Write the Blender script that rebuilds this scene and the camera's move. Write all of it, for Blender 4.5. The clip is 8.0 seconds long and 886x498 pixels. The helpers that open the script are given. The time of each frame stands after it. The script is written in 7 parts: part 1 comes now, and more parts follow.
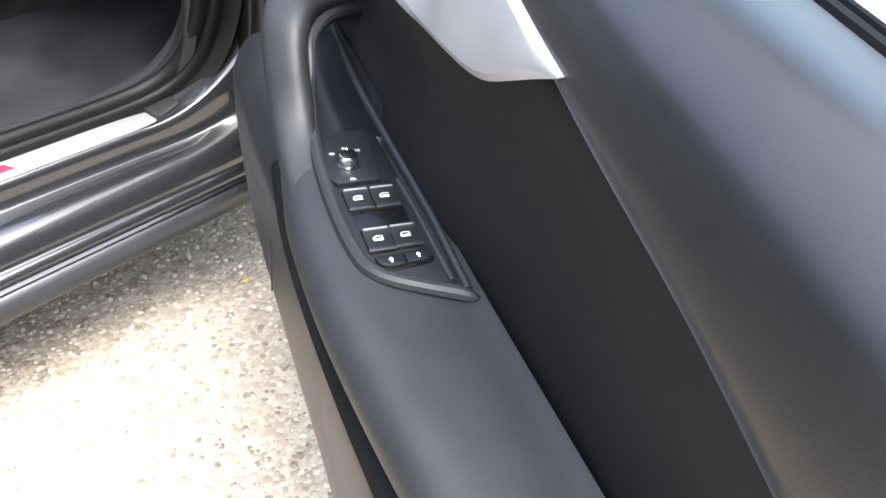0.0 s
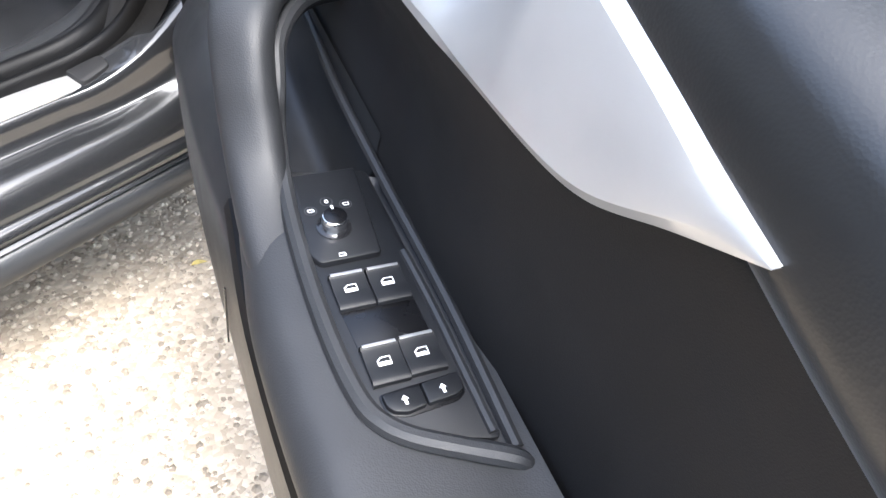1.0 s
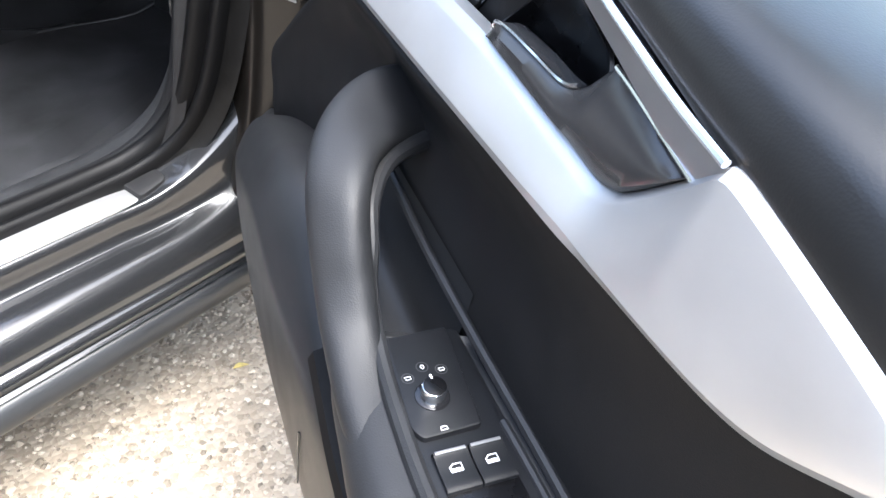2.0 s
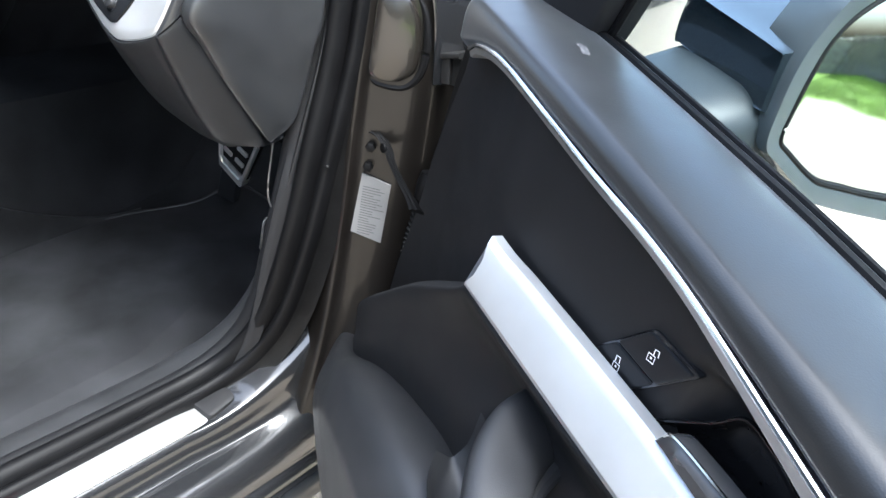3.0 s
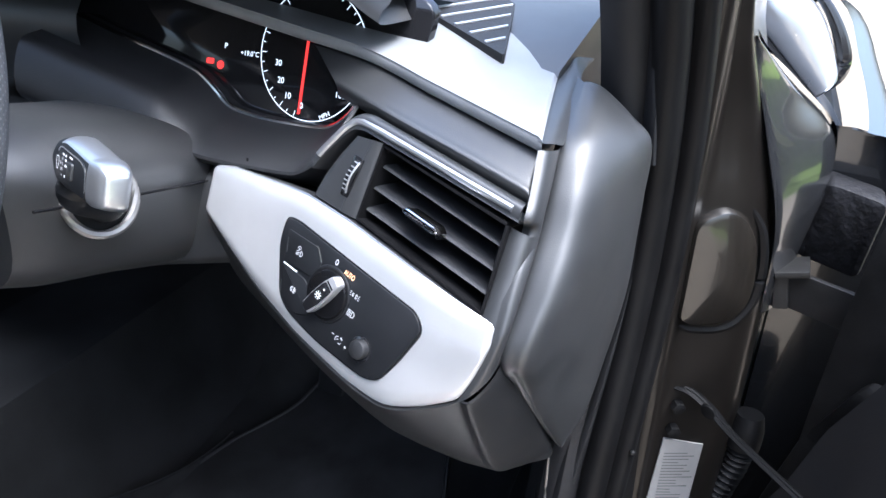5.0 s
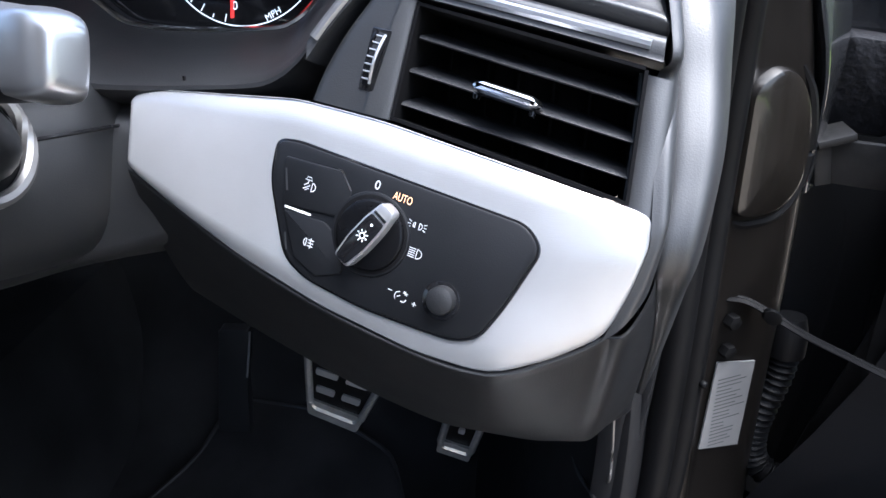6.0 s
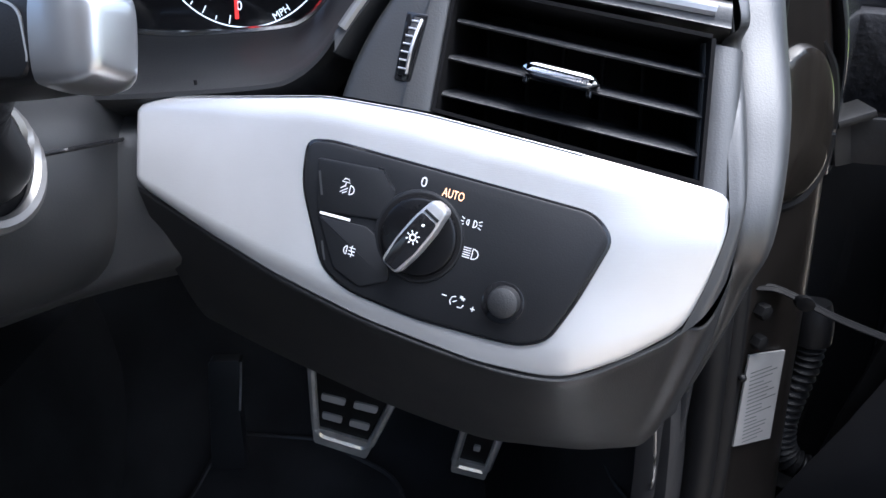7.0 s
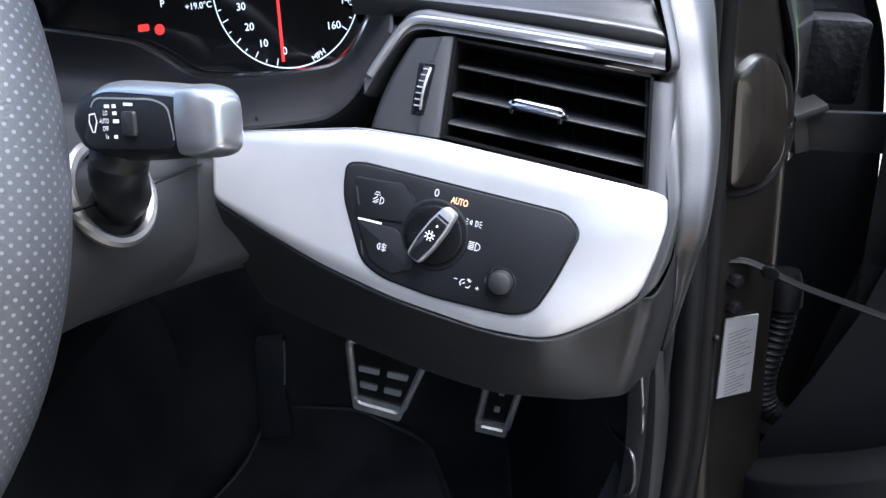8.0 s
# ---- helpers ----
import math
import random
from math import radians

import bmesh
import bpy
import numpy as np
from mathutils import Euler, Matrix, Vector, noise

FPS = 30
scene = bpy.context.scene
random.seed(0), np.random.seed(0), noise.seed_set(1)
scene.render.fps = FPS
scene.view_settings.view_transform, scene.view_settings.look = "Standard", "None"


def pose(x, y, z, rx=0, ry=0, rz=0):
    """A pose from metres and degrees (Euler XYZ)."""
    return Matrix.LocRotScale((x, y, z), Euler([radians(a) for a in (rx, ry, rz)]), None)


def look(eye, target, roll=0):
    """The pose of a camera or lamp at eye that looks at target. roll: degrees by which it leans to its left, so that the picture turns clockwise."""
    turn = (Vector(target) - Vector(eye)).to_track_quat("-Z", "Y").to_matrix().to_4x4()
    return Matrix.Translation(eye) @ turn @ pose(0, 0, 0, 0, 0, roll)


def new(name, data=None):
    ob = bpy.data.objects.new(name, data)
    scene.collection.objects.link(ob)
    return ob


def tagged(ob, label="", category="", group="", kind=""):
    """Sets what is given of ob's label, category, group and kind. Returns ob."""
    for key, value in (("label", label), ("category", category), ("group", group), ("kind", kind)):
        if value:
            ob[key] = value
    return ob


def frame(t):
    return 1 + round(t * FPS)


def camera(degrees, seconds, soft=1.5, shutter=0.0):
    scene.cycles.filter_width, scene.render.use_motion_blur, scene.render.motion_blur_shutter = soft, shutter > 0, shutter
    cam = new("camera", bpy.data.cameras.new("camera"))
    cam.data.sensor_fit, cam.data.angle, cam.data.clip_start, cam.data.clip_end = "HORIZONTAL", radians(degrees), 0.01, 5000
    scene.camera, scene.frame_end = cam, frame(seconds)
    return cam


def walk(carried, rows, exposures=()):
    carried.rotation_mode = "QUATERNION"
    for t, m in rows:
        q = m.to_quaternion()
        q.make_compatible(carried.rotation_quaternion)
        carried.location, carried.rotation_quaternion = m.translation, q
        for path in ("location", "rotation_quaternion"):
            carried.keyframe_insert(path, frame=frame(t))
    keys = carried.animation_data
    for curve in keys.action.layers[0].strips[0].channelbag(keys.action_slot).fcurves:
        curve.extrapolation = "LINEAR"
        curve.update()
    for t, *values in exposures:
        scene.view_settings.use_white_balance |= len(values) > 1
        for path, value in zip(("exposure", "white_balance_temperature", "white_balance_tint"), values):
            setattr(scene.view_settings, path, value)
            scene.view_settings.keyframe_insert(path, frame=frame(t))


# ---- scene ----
cam = camera(61.8, 8.0)
PATH = [
    (0, (0.871, -0.661, 0.962), (0.137, 0.717, -0.288), 8.0),
    (0.5, (0.787, -0.569, 0.942), (0.182, 0.775, -0.41), 11.3),
    (1, (0.743, -0.527, 0.935), (0.201, 0.804, -0.455), 12.3),
    (1.2, (0.727, -0.52, 0.938), (0.196, 0.817, -0.451), 12.8),
    (2.3, (0.651, -0.522, 0.995), (-0.069, 0.94, -0.165), 10.2),
    (2.5, (0.624, -0.53, 1.023), (-0.126, 0.968, -0.069), 10.9),
    (3, (0.549, -0.523, 1.079), (-0.247, 1.021, 0.087), 11.6),
    (3.5, (0.454, -0.511, 1.119), (-0.405, 1.061, 0.228), 12.2),
    (4, (0.371, -0.482, 1.147), (-0.579, 1.027, 0.241), 12.8),
    (4.5, (0.258, -0.424, 1.156), (-0.728, 1.002, 0.16), 6.4),
    (4.7, (0.187, -0.403, 1.158), (-0.712, 1.098, 0.188), 3.7),
    (5.8, (-0.061, -0.335, 1.041), (-0.317, 1.414, 0.104), -0.8),
    (6, (-0.072, -0.322, 1.031), (-0.296, 1.442, 0.116), -2.2),
    (6.5, (-0.097, -0.307, 1.02), (-0.257, 1.488, 0.153), -4.5),
    (7, (-0.112, -0.305, 1.014), (-0.238, 1.49, 0.14), -4.6),
    (7.5, (-0.104, -0.327, 1.038), (-0.254, 1.472, 0.177), -5.1),
    (8, (-0.098, -0.383, 1.061), (-0.295, 1.382, 0.141), -7.7),
]
walk(cam, [(t, look(eye, target, roll)) for t, eye, target, roll in PATH],
     [(0, 2.70, 5700, 8), (1.2, 2.80, 5650, 8), (2.3, 2.74, 5600, 7), (3.0, 2.84, 5450, 5), (3.5, 3.08, 5400, 6), (4.0, 3.20, 5400, 8), (4.7, 2.74, 5300, 9), (5.8, 2.18, 5260, 10), (7, 2.06, 5240, 10), (8, 2.22, 5220, 10)])

# ---- world and light ----
world = bpy.data.worlds.new("world")
scene.world = world
world.use_nodes = True
wn = world.node_tree.nodes
sky = wn.new("ShaderNodeTexSky")
sky.sky_type = "NISHITA"
sky.sun_disc = False
SUN_ELEV, SUN_ROT = 67.0, 112.0
sky.sun_elevation, sky.sun_rotation = radians(SUN_ELEV), radians(SUN_ROT)
sky.air_density, sky.dust_density, sky.ozone_density = 1.4, 10.0, 1.0
wn["Background"].inputs["Strength"].default_value = 0.15
world.node_tree.links.new(sky.outputs[0], wn["Background"].inputs["Color"])

sun = new("sun", bpy.data.lights.new("sun", "SUN"))
sun.data.energy, sun.data.angle, sun.data.color = 1.3, radians(38), (1.0, 0.98, 0.95)
az, el = radians(SUN_ROT), radians(SUN_ELEV)
SUN_DIR = Vector((math.sin(az) * math.cos(el), math.cos(az) * math.cos(el), math.sin(el)))
sun.matrix_world = look(SUN_DIR * 20, (0, 0, 0))


# ---- materials ----
def material(name, colour, rough=0.5, metal=0.0, coat=0.0, grain=0.0, scale=400.0, vary=0.15, vscale=30.0, kind="NOISE", spec=0.5, stretch=None, emit=None, sheen=0.0):
    """A surface with colour variation at two scales, uneven gloss and a fine relief of the given kind."""
    m = bpy.data.materials.new(name)
    m.use_nodes = True
    n, l = m.node_tree.nodes, m.node_tree.links
    b = n["Principled BSDF"]
    tc = n.new("ShaderNodeTexCoord")
    src = tc.outputs["Object"]
    if stretch:
        mp = n.new("ShaderNodeMapping")
        mp.inputs["Scale"].default_value = stretch
        l.new(src, mp.inputs["Vector"])
        src = mp.outputs[0]
    big = n.new("ShaderNodeTexNoise")
    big.inputs["Scale"].default_value, big.inputs["Detail"].default_value = vscale, 5
    l.new(tc.outputs["Object"], big.inputs["Vector"])
    if kind == "LEATHER":
        fine = n.new("ShaderNodeTexVoronoi")
        fine.inputs["Scale"].default_value = scale
        fine_out = fine.outputs["Distance"]
    else:
        fine = n.new("ShaderNodeTexNoise")
        fine.inputs["Scale"].default_value, fine.inputs["Detail"].default_value = scale, 3
        fine_out = fine.outputs[0]
    l.new(src, fine.inputs["Vector"])
    mix = n.new("ShaderNodeMix")
    mix.data_type = "RGBA"
    add = n.new("ShaderNodeMath")
    add.operation = "MULTIPLY_ADD"
    wide = n.new("ShaderNodeMapRange")
    wide.inputs[1].default_value, wide.inputs[2].default_value = 0.32, 0.68
    l.new(big.outputs[0], wide.inputs[0])
    l.new(wide.outputs[0], add.inputs[0])
    add.inputs[1].default_value = 0.7
    half = n.new("ShaderNodeMath")
    half.operation = "MULTIPLY"
    l.new(fine_out, half.inputs[0])
    half.inputs[1].default_value = 0.3
    l.new(half.outputs[0], add.inputs[2])
    l.new(add.outputs[0], mix.inputs[0])
    mix.inputs[6].default_value = (*[c * (1 - vary) for c in colour], 1)
    mix.inputs[7].default_value = (*[min(1, c * (1 + vary)) for c in colour], 1)
    l.new(mix.outputs[2], b.inputs["Base Color"])
    rr = n.new("ShaderNodeMapRange")
    l.new(big.outputs[0], rr.inputs[0])
    rr.inputs[3].default_value, rr.inputs[4].default_value = max(0.02, rough - 0.08), min(1, rough + 0.08)
    l.new(rr.outputs[0], b.inputs["Roughness"])
    b.inputs["Metallic"].default_value, b.inputs["Coat Weight"].default_value = metal, coat
    b.inputs["Coat Roughness"].default_value = 0.06
    b.inputs["Sheen Weight"].default_value, b.inputs["Sheen Roughness"].default_value = sheen, 0.35
    b.inputs["Specular IOR Level"].default_value = spec
    if grain:
        bump = n.new("ShaderNodeBump")
        bump.inputs["Strength"].default_value, bump.inputs["Distance"].default_value = grain, 0.001
        l.new(fine_out, bump.inputs["Height"])
        l.new(bump.outputs[0], b.inputs["Normal"])
    if emit:
        b.inputs["Emission Color"].default_value, b.inputs["Emission Strength"].default_value = (*emit[0], 1), emit[1]
    return m


PLASTIC = material("black_grained_plastic", (0.013, 0.0135, 0.015), 0.45, grain=0.2, scale=1100, spec=0.4)
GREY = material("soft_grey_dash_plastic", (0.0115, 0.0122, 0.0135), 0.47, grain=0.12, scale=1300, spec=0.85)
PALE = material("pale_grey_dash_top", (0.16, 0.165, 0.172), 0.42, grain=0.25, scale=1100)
DARKGREY = material("dark_grey_dash_plastic", (0.0095, 0.0098, 0.0108), 0.5, grain=0.2, scale=1300, spec=0.4)
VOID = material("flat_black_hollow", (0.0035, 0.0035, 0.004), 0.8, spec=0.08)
INSERT = material("matt_black_leatherette", (0.0062, 0.0062, 0.007), 0.62, grain=0.2, scale=1500, spec=0.3)
PAD = material("black_grained_door_pad", (0.0075, 0.0080, 0.0088), 0.34, grain=0.05, scale=900, vary=0.05, kind="LEATHER", spec=0.5, sheen=0.22)
ARM = material("black_soft_leather_armrest", (0.0120, 0.0126, 0.0142), 0.55, grain=0.12, scale=1100, kind="LEATHER", spec=0.36)
ALU = material("brushed_aluminium", (0.50, 0.505, 0.515), 0.38, metal=0.7, grain=0.06, scale=300, vary=0.05, stretch=(0.25, 4, 12))
CHROME = material("satin_chrome", (0.85, 0.85, 0.86), 0.16, metal=1.0, vary=0.03)
STEEL = material("dull_steel", (0.20, 0.195, 0.19), 0.38, metal=0.8, grain=0.2, scale=150, vary=0.3)
# Lit copy of the jamb paint, brightened in colour for the post's cover.
JAMB_LIT = material("brown_jamb_paint_lit", (0.0095, 0.0082, 0.0068), 0.24, coat=0.4, vary=0.3, vscale=25)
STEEL2 = material("satin_silver_paint", (0.55, 0.55, 0.56), 0.30, metal=0.8, vary=0.05)
LEVER = material("gloss_dark_grey_lever", (0.035, 0.035, 0.036), 0.2, vary=0.2, vscale=20)
SATIN = material("satin_grey_metal_paint", (0.46, 0.47, 0.49), 0.30, metal=0.9, vary=0.05)
HINGE = material("dusty_hinge_steel", (0.010, 0.0098, 0.0095), 0.5, spec=0.22, grain=0.4, scale=150, vary=0.6)
STRAP = material("oily_black_steel", (0.0035, 0.0035, 0.0037), 0.55, spec=0.08, grain=0.3, scale=150, vary=0.4)
GLOSS = material("gloss_black_lacquer", (0.008, 0.008, 0.009), 0.08, vary=0.05)
SWITCH = material("satin_black_switch_plastic", (0.0068, 0.0073, 0.0086), 0.44, grain=0.08, scale=1500, spec=0.24)
RUBBER = material("black_seal_rubber", (0.0020, 0.0020, 0.0023), 0.55, grain=0.08, scale=600, vary=0.3, spec=0.16)
PAINT = material("dark_metallic_grey_car_paint", (0.013, 0.0135, 0.0148), 0.24, metal=0.2, coat=0.8, vscale=4, vary=0.08, scale=2500)
# Shaded copy of the same jamb paint: the post's shade is its darker colour.
JAMB_SHADE = material("dusty_brown_jamb_paint_shaded", (0.0060, 0.0052, 0.0045), 0.34, coat=0.22, spec=0.22, vary=0.25, vscale=18, scale=90)
# Dusty jamb paint with the shade of the door gap put into its black.
DIRTSHADE = material("dusty_shaded_jamb_paint", (0.004, 0.0039, 0.0039), 0.5, vary=0.6, vscale=40, grain=0.3, scale=200, spec=0.15)
TEAL = material("dark_blue_grey_mirror_shell", (0.014, 0.018, 0.021), 0.5, vary=0.2, vscale=12, spec=0.35)
SHELL = material("gloss_blue_grey_mirror_paint", (0.010, 0.014, 0.018), 0.10, coat=0.8, vary=0.1, vscale=12)
COLLAR = material("satin_grey_mirror_collar", (0.050, 0.056, 0.062), 0.22, metal=0.0, vary=0.1)
SCUFF = material("rubbed_grey_plastic", (0.055, 0.056, 0.06), 0.5, vary=0.6, vscale=200)
TRIMGREY = material("dusty_dark_grey_trim", (0.015, 0.0155, 0.0167), 0.6, grain=0.3, scale=900, vary=0.35, vscale=15, spec=0.35)
SKIRT = material("satin_blue_grey_skirt", (0.012, 0.0135, 0.0160), 0.42, vary=0.15, vscale=20, spec=0.6)
FOAM = material("speckled_black_foam", (0.005, 0.005, 0.006), 0.6, spec=0.2, grain=1.0, scale=220, vary=0.95, vscale=160)
CARPET = material("black_needle_felt_carpet", (0.0115, 0.0120, 0.0132), 0.95, grain=1.0, scale=1200, vary=0.55, vscale=9, spec=0.1)
MAT = material("dusty_black_velour_mat", (0.019, 0.0197, 0.0215), 0.95, grain=1.0, scale=1400, vary=0.75, vscale=7, spec=0.1)
BAND = material("satin_grey_strip", (0.32, 0.325, 0.335), 0.34, metal=0.7, vary=0.06)
BOWL = material("gloss_black_bowl", (0.003, 0.003, 0.0035), 0.28, vary=0.1, spec=0.3)
PAPER = material("white_sticker_paper", (0.15, 0.149, 0.147), 0.5, vary=0.12)
INK = material("grey_print", (0.045, 0.045, 0.045), 0.6)
WHITE = material("white_icon_print", (0.80, 0.81, 0.82), 0.5, vary=0.02)
PRINT = material("pale_grey_icon_print", (0.50, 0.51, 0.53), 0.5, vary=0.02)
AMBER = material("lit_orange_print", (0.85, 0.45, 0.25), 0.5, vary=0.02, emit=((1.0, 0.45, 0.2), 0.35))
NEEDLE = material("lit_red_needle", (0.5, 0.02, 0.02), 0.4, emit=((1.0, 0.04, 0.03), 0.3))
DIAL = material("lit_white_dial_print", (0.7, 0.7, 0.7), 0.5, emit=((0.8, 0.85, 0.9), 0.35))
SEAT = material("grey_perforated_seat_leather", (0.088, 0.090, 0.091), 0.42, grain=0.5, scale=600, kind="LEATHER")


def weave(m):
    """Fine crossed ribs of the woven seat cloth."""
    n, l = m.node_tree.nodes, m.node_tree.links
    tc = n.new("ShaderNodeTexCoord")
    waves = []
    for turn in (38, -38):
        mp = n.new("ShaderNodeMapping")
        mp.inputs["Rotation"].default_value = (0.5, 0.3, radians(turn))
        l.new(tc.outputs["Object"], mp.inputs["Vector"])
        w = n.new("ShaderNodeTexWave")
        w.inputs["Scale"].default_value = 75
        l.new(mp.outputs[0], w.inputs["Vector"])
        waves.append(w)
    mul = n.new("ShaderNodeMath")
    mul.operation = "MAXIMUM"
    l.new(waves[0].outputs["Fac"], mul.inputs[0])
    l.new(waves[1].outputs["Fac"], mul.inputs[1])
    bump = n.new("ShaderNodeBump")
    bump.inputs["Strength"].default_value, bump.inputs["Distance"].default_value = 0.55, 0.0012
    l.new(mul.outputs[0], bump.inputs["Height"])
    l.new(bump.outputs[0], n["Principled BSDF"].inputs["Normal"])


weave(SEAT)
SILL_PLATE = material("brushed_sill_plate", (0.72, 0.72, 0.72), 0.32, metal=0.85, vary=0.05)
RED = material("red_enamel", (0.55, 0.01, 0.03), 0.35)
LEAF = material("dry_yellow_leaf", (0.30, 0.24, 0.07), 0.7, vary=0.4, vscale=60)
GRASS = material("mown_grass", (0.150, 0.225, 0.030), 0.85, vary=0.4, vscale=3)
STONE = material("grey_field_stone", (0.20, 0.185, 0.155), 0.9, vary=0.55, vscale=8, grain=0.8, scale=60)
PEBBLE = material("pale_gravel_chips", (0.42, 0.37, 0.30), 0.85, vary=0.3, vscale=50, grain=0.5, scale=300)


def pebble_colours(m):
    """Each chip of the joined gravel its own shade."""
    n, l = m.node_tree.nodes, m.node_tree.links
    g = n.new("ShaderNodeNewGeometry")
    ramp = n.new("ShaderNodeValToRGB")
    ramp.color_ramp.elements[0].color = (0.13, 0.106, 0.080, 1)
    ramp.color_ramp.elements[1].color = (0.44, 0.385, 0.305, 1)
    e = ramp.color_ramp.elements.new(0.5)
    e.color = (0.28, 0.238, 0.182, 1)
    l.new(g.outputs["Random Per Island"], ramp.inputs[0])
    l.new(ramp.outputs[0], n["Principled BSDF"].inputs["Base Color"])


pebble_colours(PEBBLE)


def ground_material():
    m = bpy.data.materials.new("worn_tarmac_with_gravel")
    m.use_nodes = True
    n, l = m.node_tree.nodes, m.node_tree.links
    b = n["Principled BSDF"]
    tc = n.new("ShaderNodeTexCoord")
    v = n.new("ShaderNodeTexVoronoi")
    v.inputs["Scale"].default_value = 95
    l.new(tc.outputs["Object"], v.inputs["Vector"])
    big = n.new("ShaderNodeTexNoise")
    big.inputs["Scale"].default_value, big.inputs["Detail"].default_value = 4, 8
    l.new(tc.outputs["Object"], big.inputs["Vector"])
    ramp = n.new("ShaderNodeValToRGB")
    ramp.color_ramp.elements[0].color = (0.12, 0.098, 0.074, 1)
    ramp.color_ramp.elements[1].color = (0.38, 0.330, 0.258, 1)
    e = ramp.color_ramp.elements.new(0.45)
    e.color = (0.25, 0.210, 0.158, 1)
    sep = n.new("ShaderNodeSeparateColor")
    l.new(v.outputs["Color"], sep.inputs[0])
    ma = n.new("ShaderNodeMath")
    ma.operation = "MULTIPLY_ADD"
    l.new(big.outputs[0], ma.inputs[0])
    ma.inputs[1].default_value = 0.5
    hm = n.new("ShaderNodeMath")
    hm.operation = "MULTIPLY"
    l.new(sep.outputs[0], hm.inputs[0])
    hm.inputs[1].default_value = 0.55
    l.new(hm.outputs[0], ma.inputs[2])
    l.new(ma.outputs[0], ramp.inputs[0])
    l.new(ramp.outputs[0], b.inputs["Base Color"])
    b.inputs["Roughness"].default_value = 0.95
    bump = n.new("ShaderNodeBump")
    bump.inputs["Strength"].default_value, bump.inputs["Distance"].default_value = 0.9, 0.004
    bump.invert = True
    l.new(v.outputs["Distance"], bump.inputs["Height"])
    l.new(bump.outputs[0], b.inputs["Normal"])
    return m


GROUND = ground_material()


def dotted(name, base, dot, pitch, size):
    """Leather with rows of small pale perforations."""
    m = material(name, base, 0.45, grain=0.1, scale=900, kind="LEATHER")
    n, l = m.node_tree.nodes, m.node_tree.links
    uv = n.new("ShaderNodeUVMap")
    mp = n.new("ShaderNodeMapping")
    mp.inputs["Rotation"].default_value = (0, 0, radians(45))
    mp.inputs["Scale"].default_value = (1 / pitch, 1 / pitch, 1)
    l.new(uv.outputs[0], mp.inputs["Vector"])
    v = n.new("ShaderNodeTexVoronoi")
    v.inputs["Scale"].default_value, v.inputs["Randomness"].default_value = 1.0, 0.0
    v.voronoi_dimensions = "2D"
    l.new(mp.outputs[0], v.inputs["Vector"])
    lt = n.new("ShaderNodeMath")
    lt.operation = "LESS_THAN"
    l.new(v.outputs["Distance"], lt.inputs[0])
    lt.inputs[1].default_value = size
    old = n["Principled BSDF"].inputs["Base Color"].links[0].from_socket
    mx = n.new("ShaderNodeMix")
    mx.data_type = "RGBA"
    l.new(lt.outputs[0], mx.inputs[0])
    l.new(old, mx.inputs[6])
    mx.inputs[7].default_value = (*dot, 1)
    l.new(mx.outputs[2], n["Principled BSDF"].inputs["Base Color"])
    return m


WHEEL = dotted("perforated_grey_leather", (0.037, 0.039, 0.043), (0.100, 0.105, 0.114), 0.0030, 0.19)


def glass_material():
    m = bpy.data.materials.new("clear_window_glass")
    m.use_nodes = True
    b = m.node_tree.nodes["Principled BSDF"]
    b.inputs["Base Color"].default_value = (0.80, 0.90, 0.91, 1)
    b.inputs["Transmission Weight"].default_value, b.inputs["Roughness"].default_value, b.inputs["IOR"].default_value = 1.0, 0.0, 1.05
    return m


GLASS = glass_material()
MIRROR = material("mirror_glass", (0.50, 0.53, 0.54), 0.02, metal=1.0, vary=0.01)


# ---- mesh tools ----
def part(name, bm, mat, parent=None, label="", smooth=True, sharp=35):
    """Link a bmesh as one mesh object, its origin in its middle."""
    bmesh.ops.recalc_face_normals(bm, faces=bm.faces)
    c = Vector((0, 0, 0))
    if bm.verts:
        lo = Vector([min(v.co[i] for v in bm.verts) for i in range(3)])
        hi = Vector([max(v.co[i] for v in bm.verts) for i in range(3)])
        c = (lo + hi) / 2
    bmesh.ops.translate(bm, verts=bm.verts, vec=-c)
    if smooth:
        for f in bm.faces:
            f.smooth = True
        for e in bm.edges:
            if len(e.link_faces) == 2 and e.calc_face_angle(0) > radians(sharp):
                e.smooth = False
    me = bpy.data.meshes.new(name)
    bm.to_mesh(me)
    bm.free()
    me.materials.append(mat)
    ob = new(name, me)
    ob.location = c
    if parent:
        ob.parent = parent
        w = Matrix.Translation(c)
        p = parent
        base = Matrix.Identity(4)
        while p:
            base = p.matrix_basis @ base if p.parent is None else p.matrix_parent_inverse @ p.matrix_basis @ base
            p = p.parent
        ob.matrix_parent_inverse = base.inverted()
    if label:
        ob["label"] = label
    return ob


def thing(name, at, label, category, kind="", group=""):
    ob = new(name)
    ob.empty_display_size = 0.05
    ob.location = at
    return tagged(ob, label, category, group, kind)


def crom(pts, n, closed=False):
    """n points on a smooth curve through pts."""
    pts = [Vector(p) for p in pts]
    m = len(pts)
    seg = m if closed else m - 1
    out = []
    for i in range(n):
        s = i / n * seg if closed else i / (n - 1) * seg
        k = min(int(s), seg - 1)
        f = s - k
        if closed:
            a, b, c, d = pts[(k - 1) % m], pts[k % m], pts[(k + 1) % m], pts[(k + 2) % m]
        else:
            b, c = pts[k], pts[k + 1]
            a = pts[k - 1] if k else b * 2 - c
            d = pts[k + 2] if k + 2 < m else c * 2 - b
        out.append(0.5 * (2 * b + (c - a) * f + (2 * a - 5 * b + 4 * c - d) * f * f + (3 * b - a - 3 * c + d) * f ** 3))
    return out


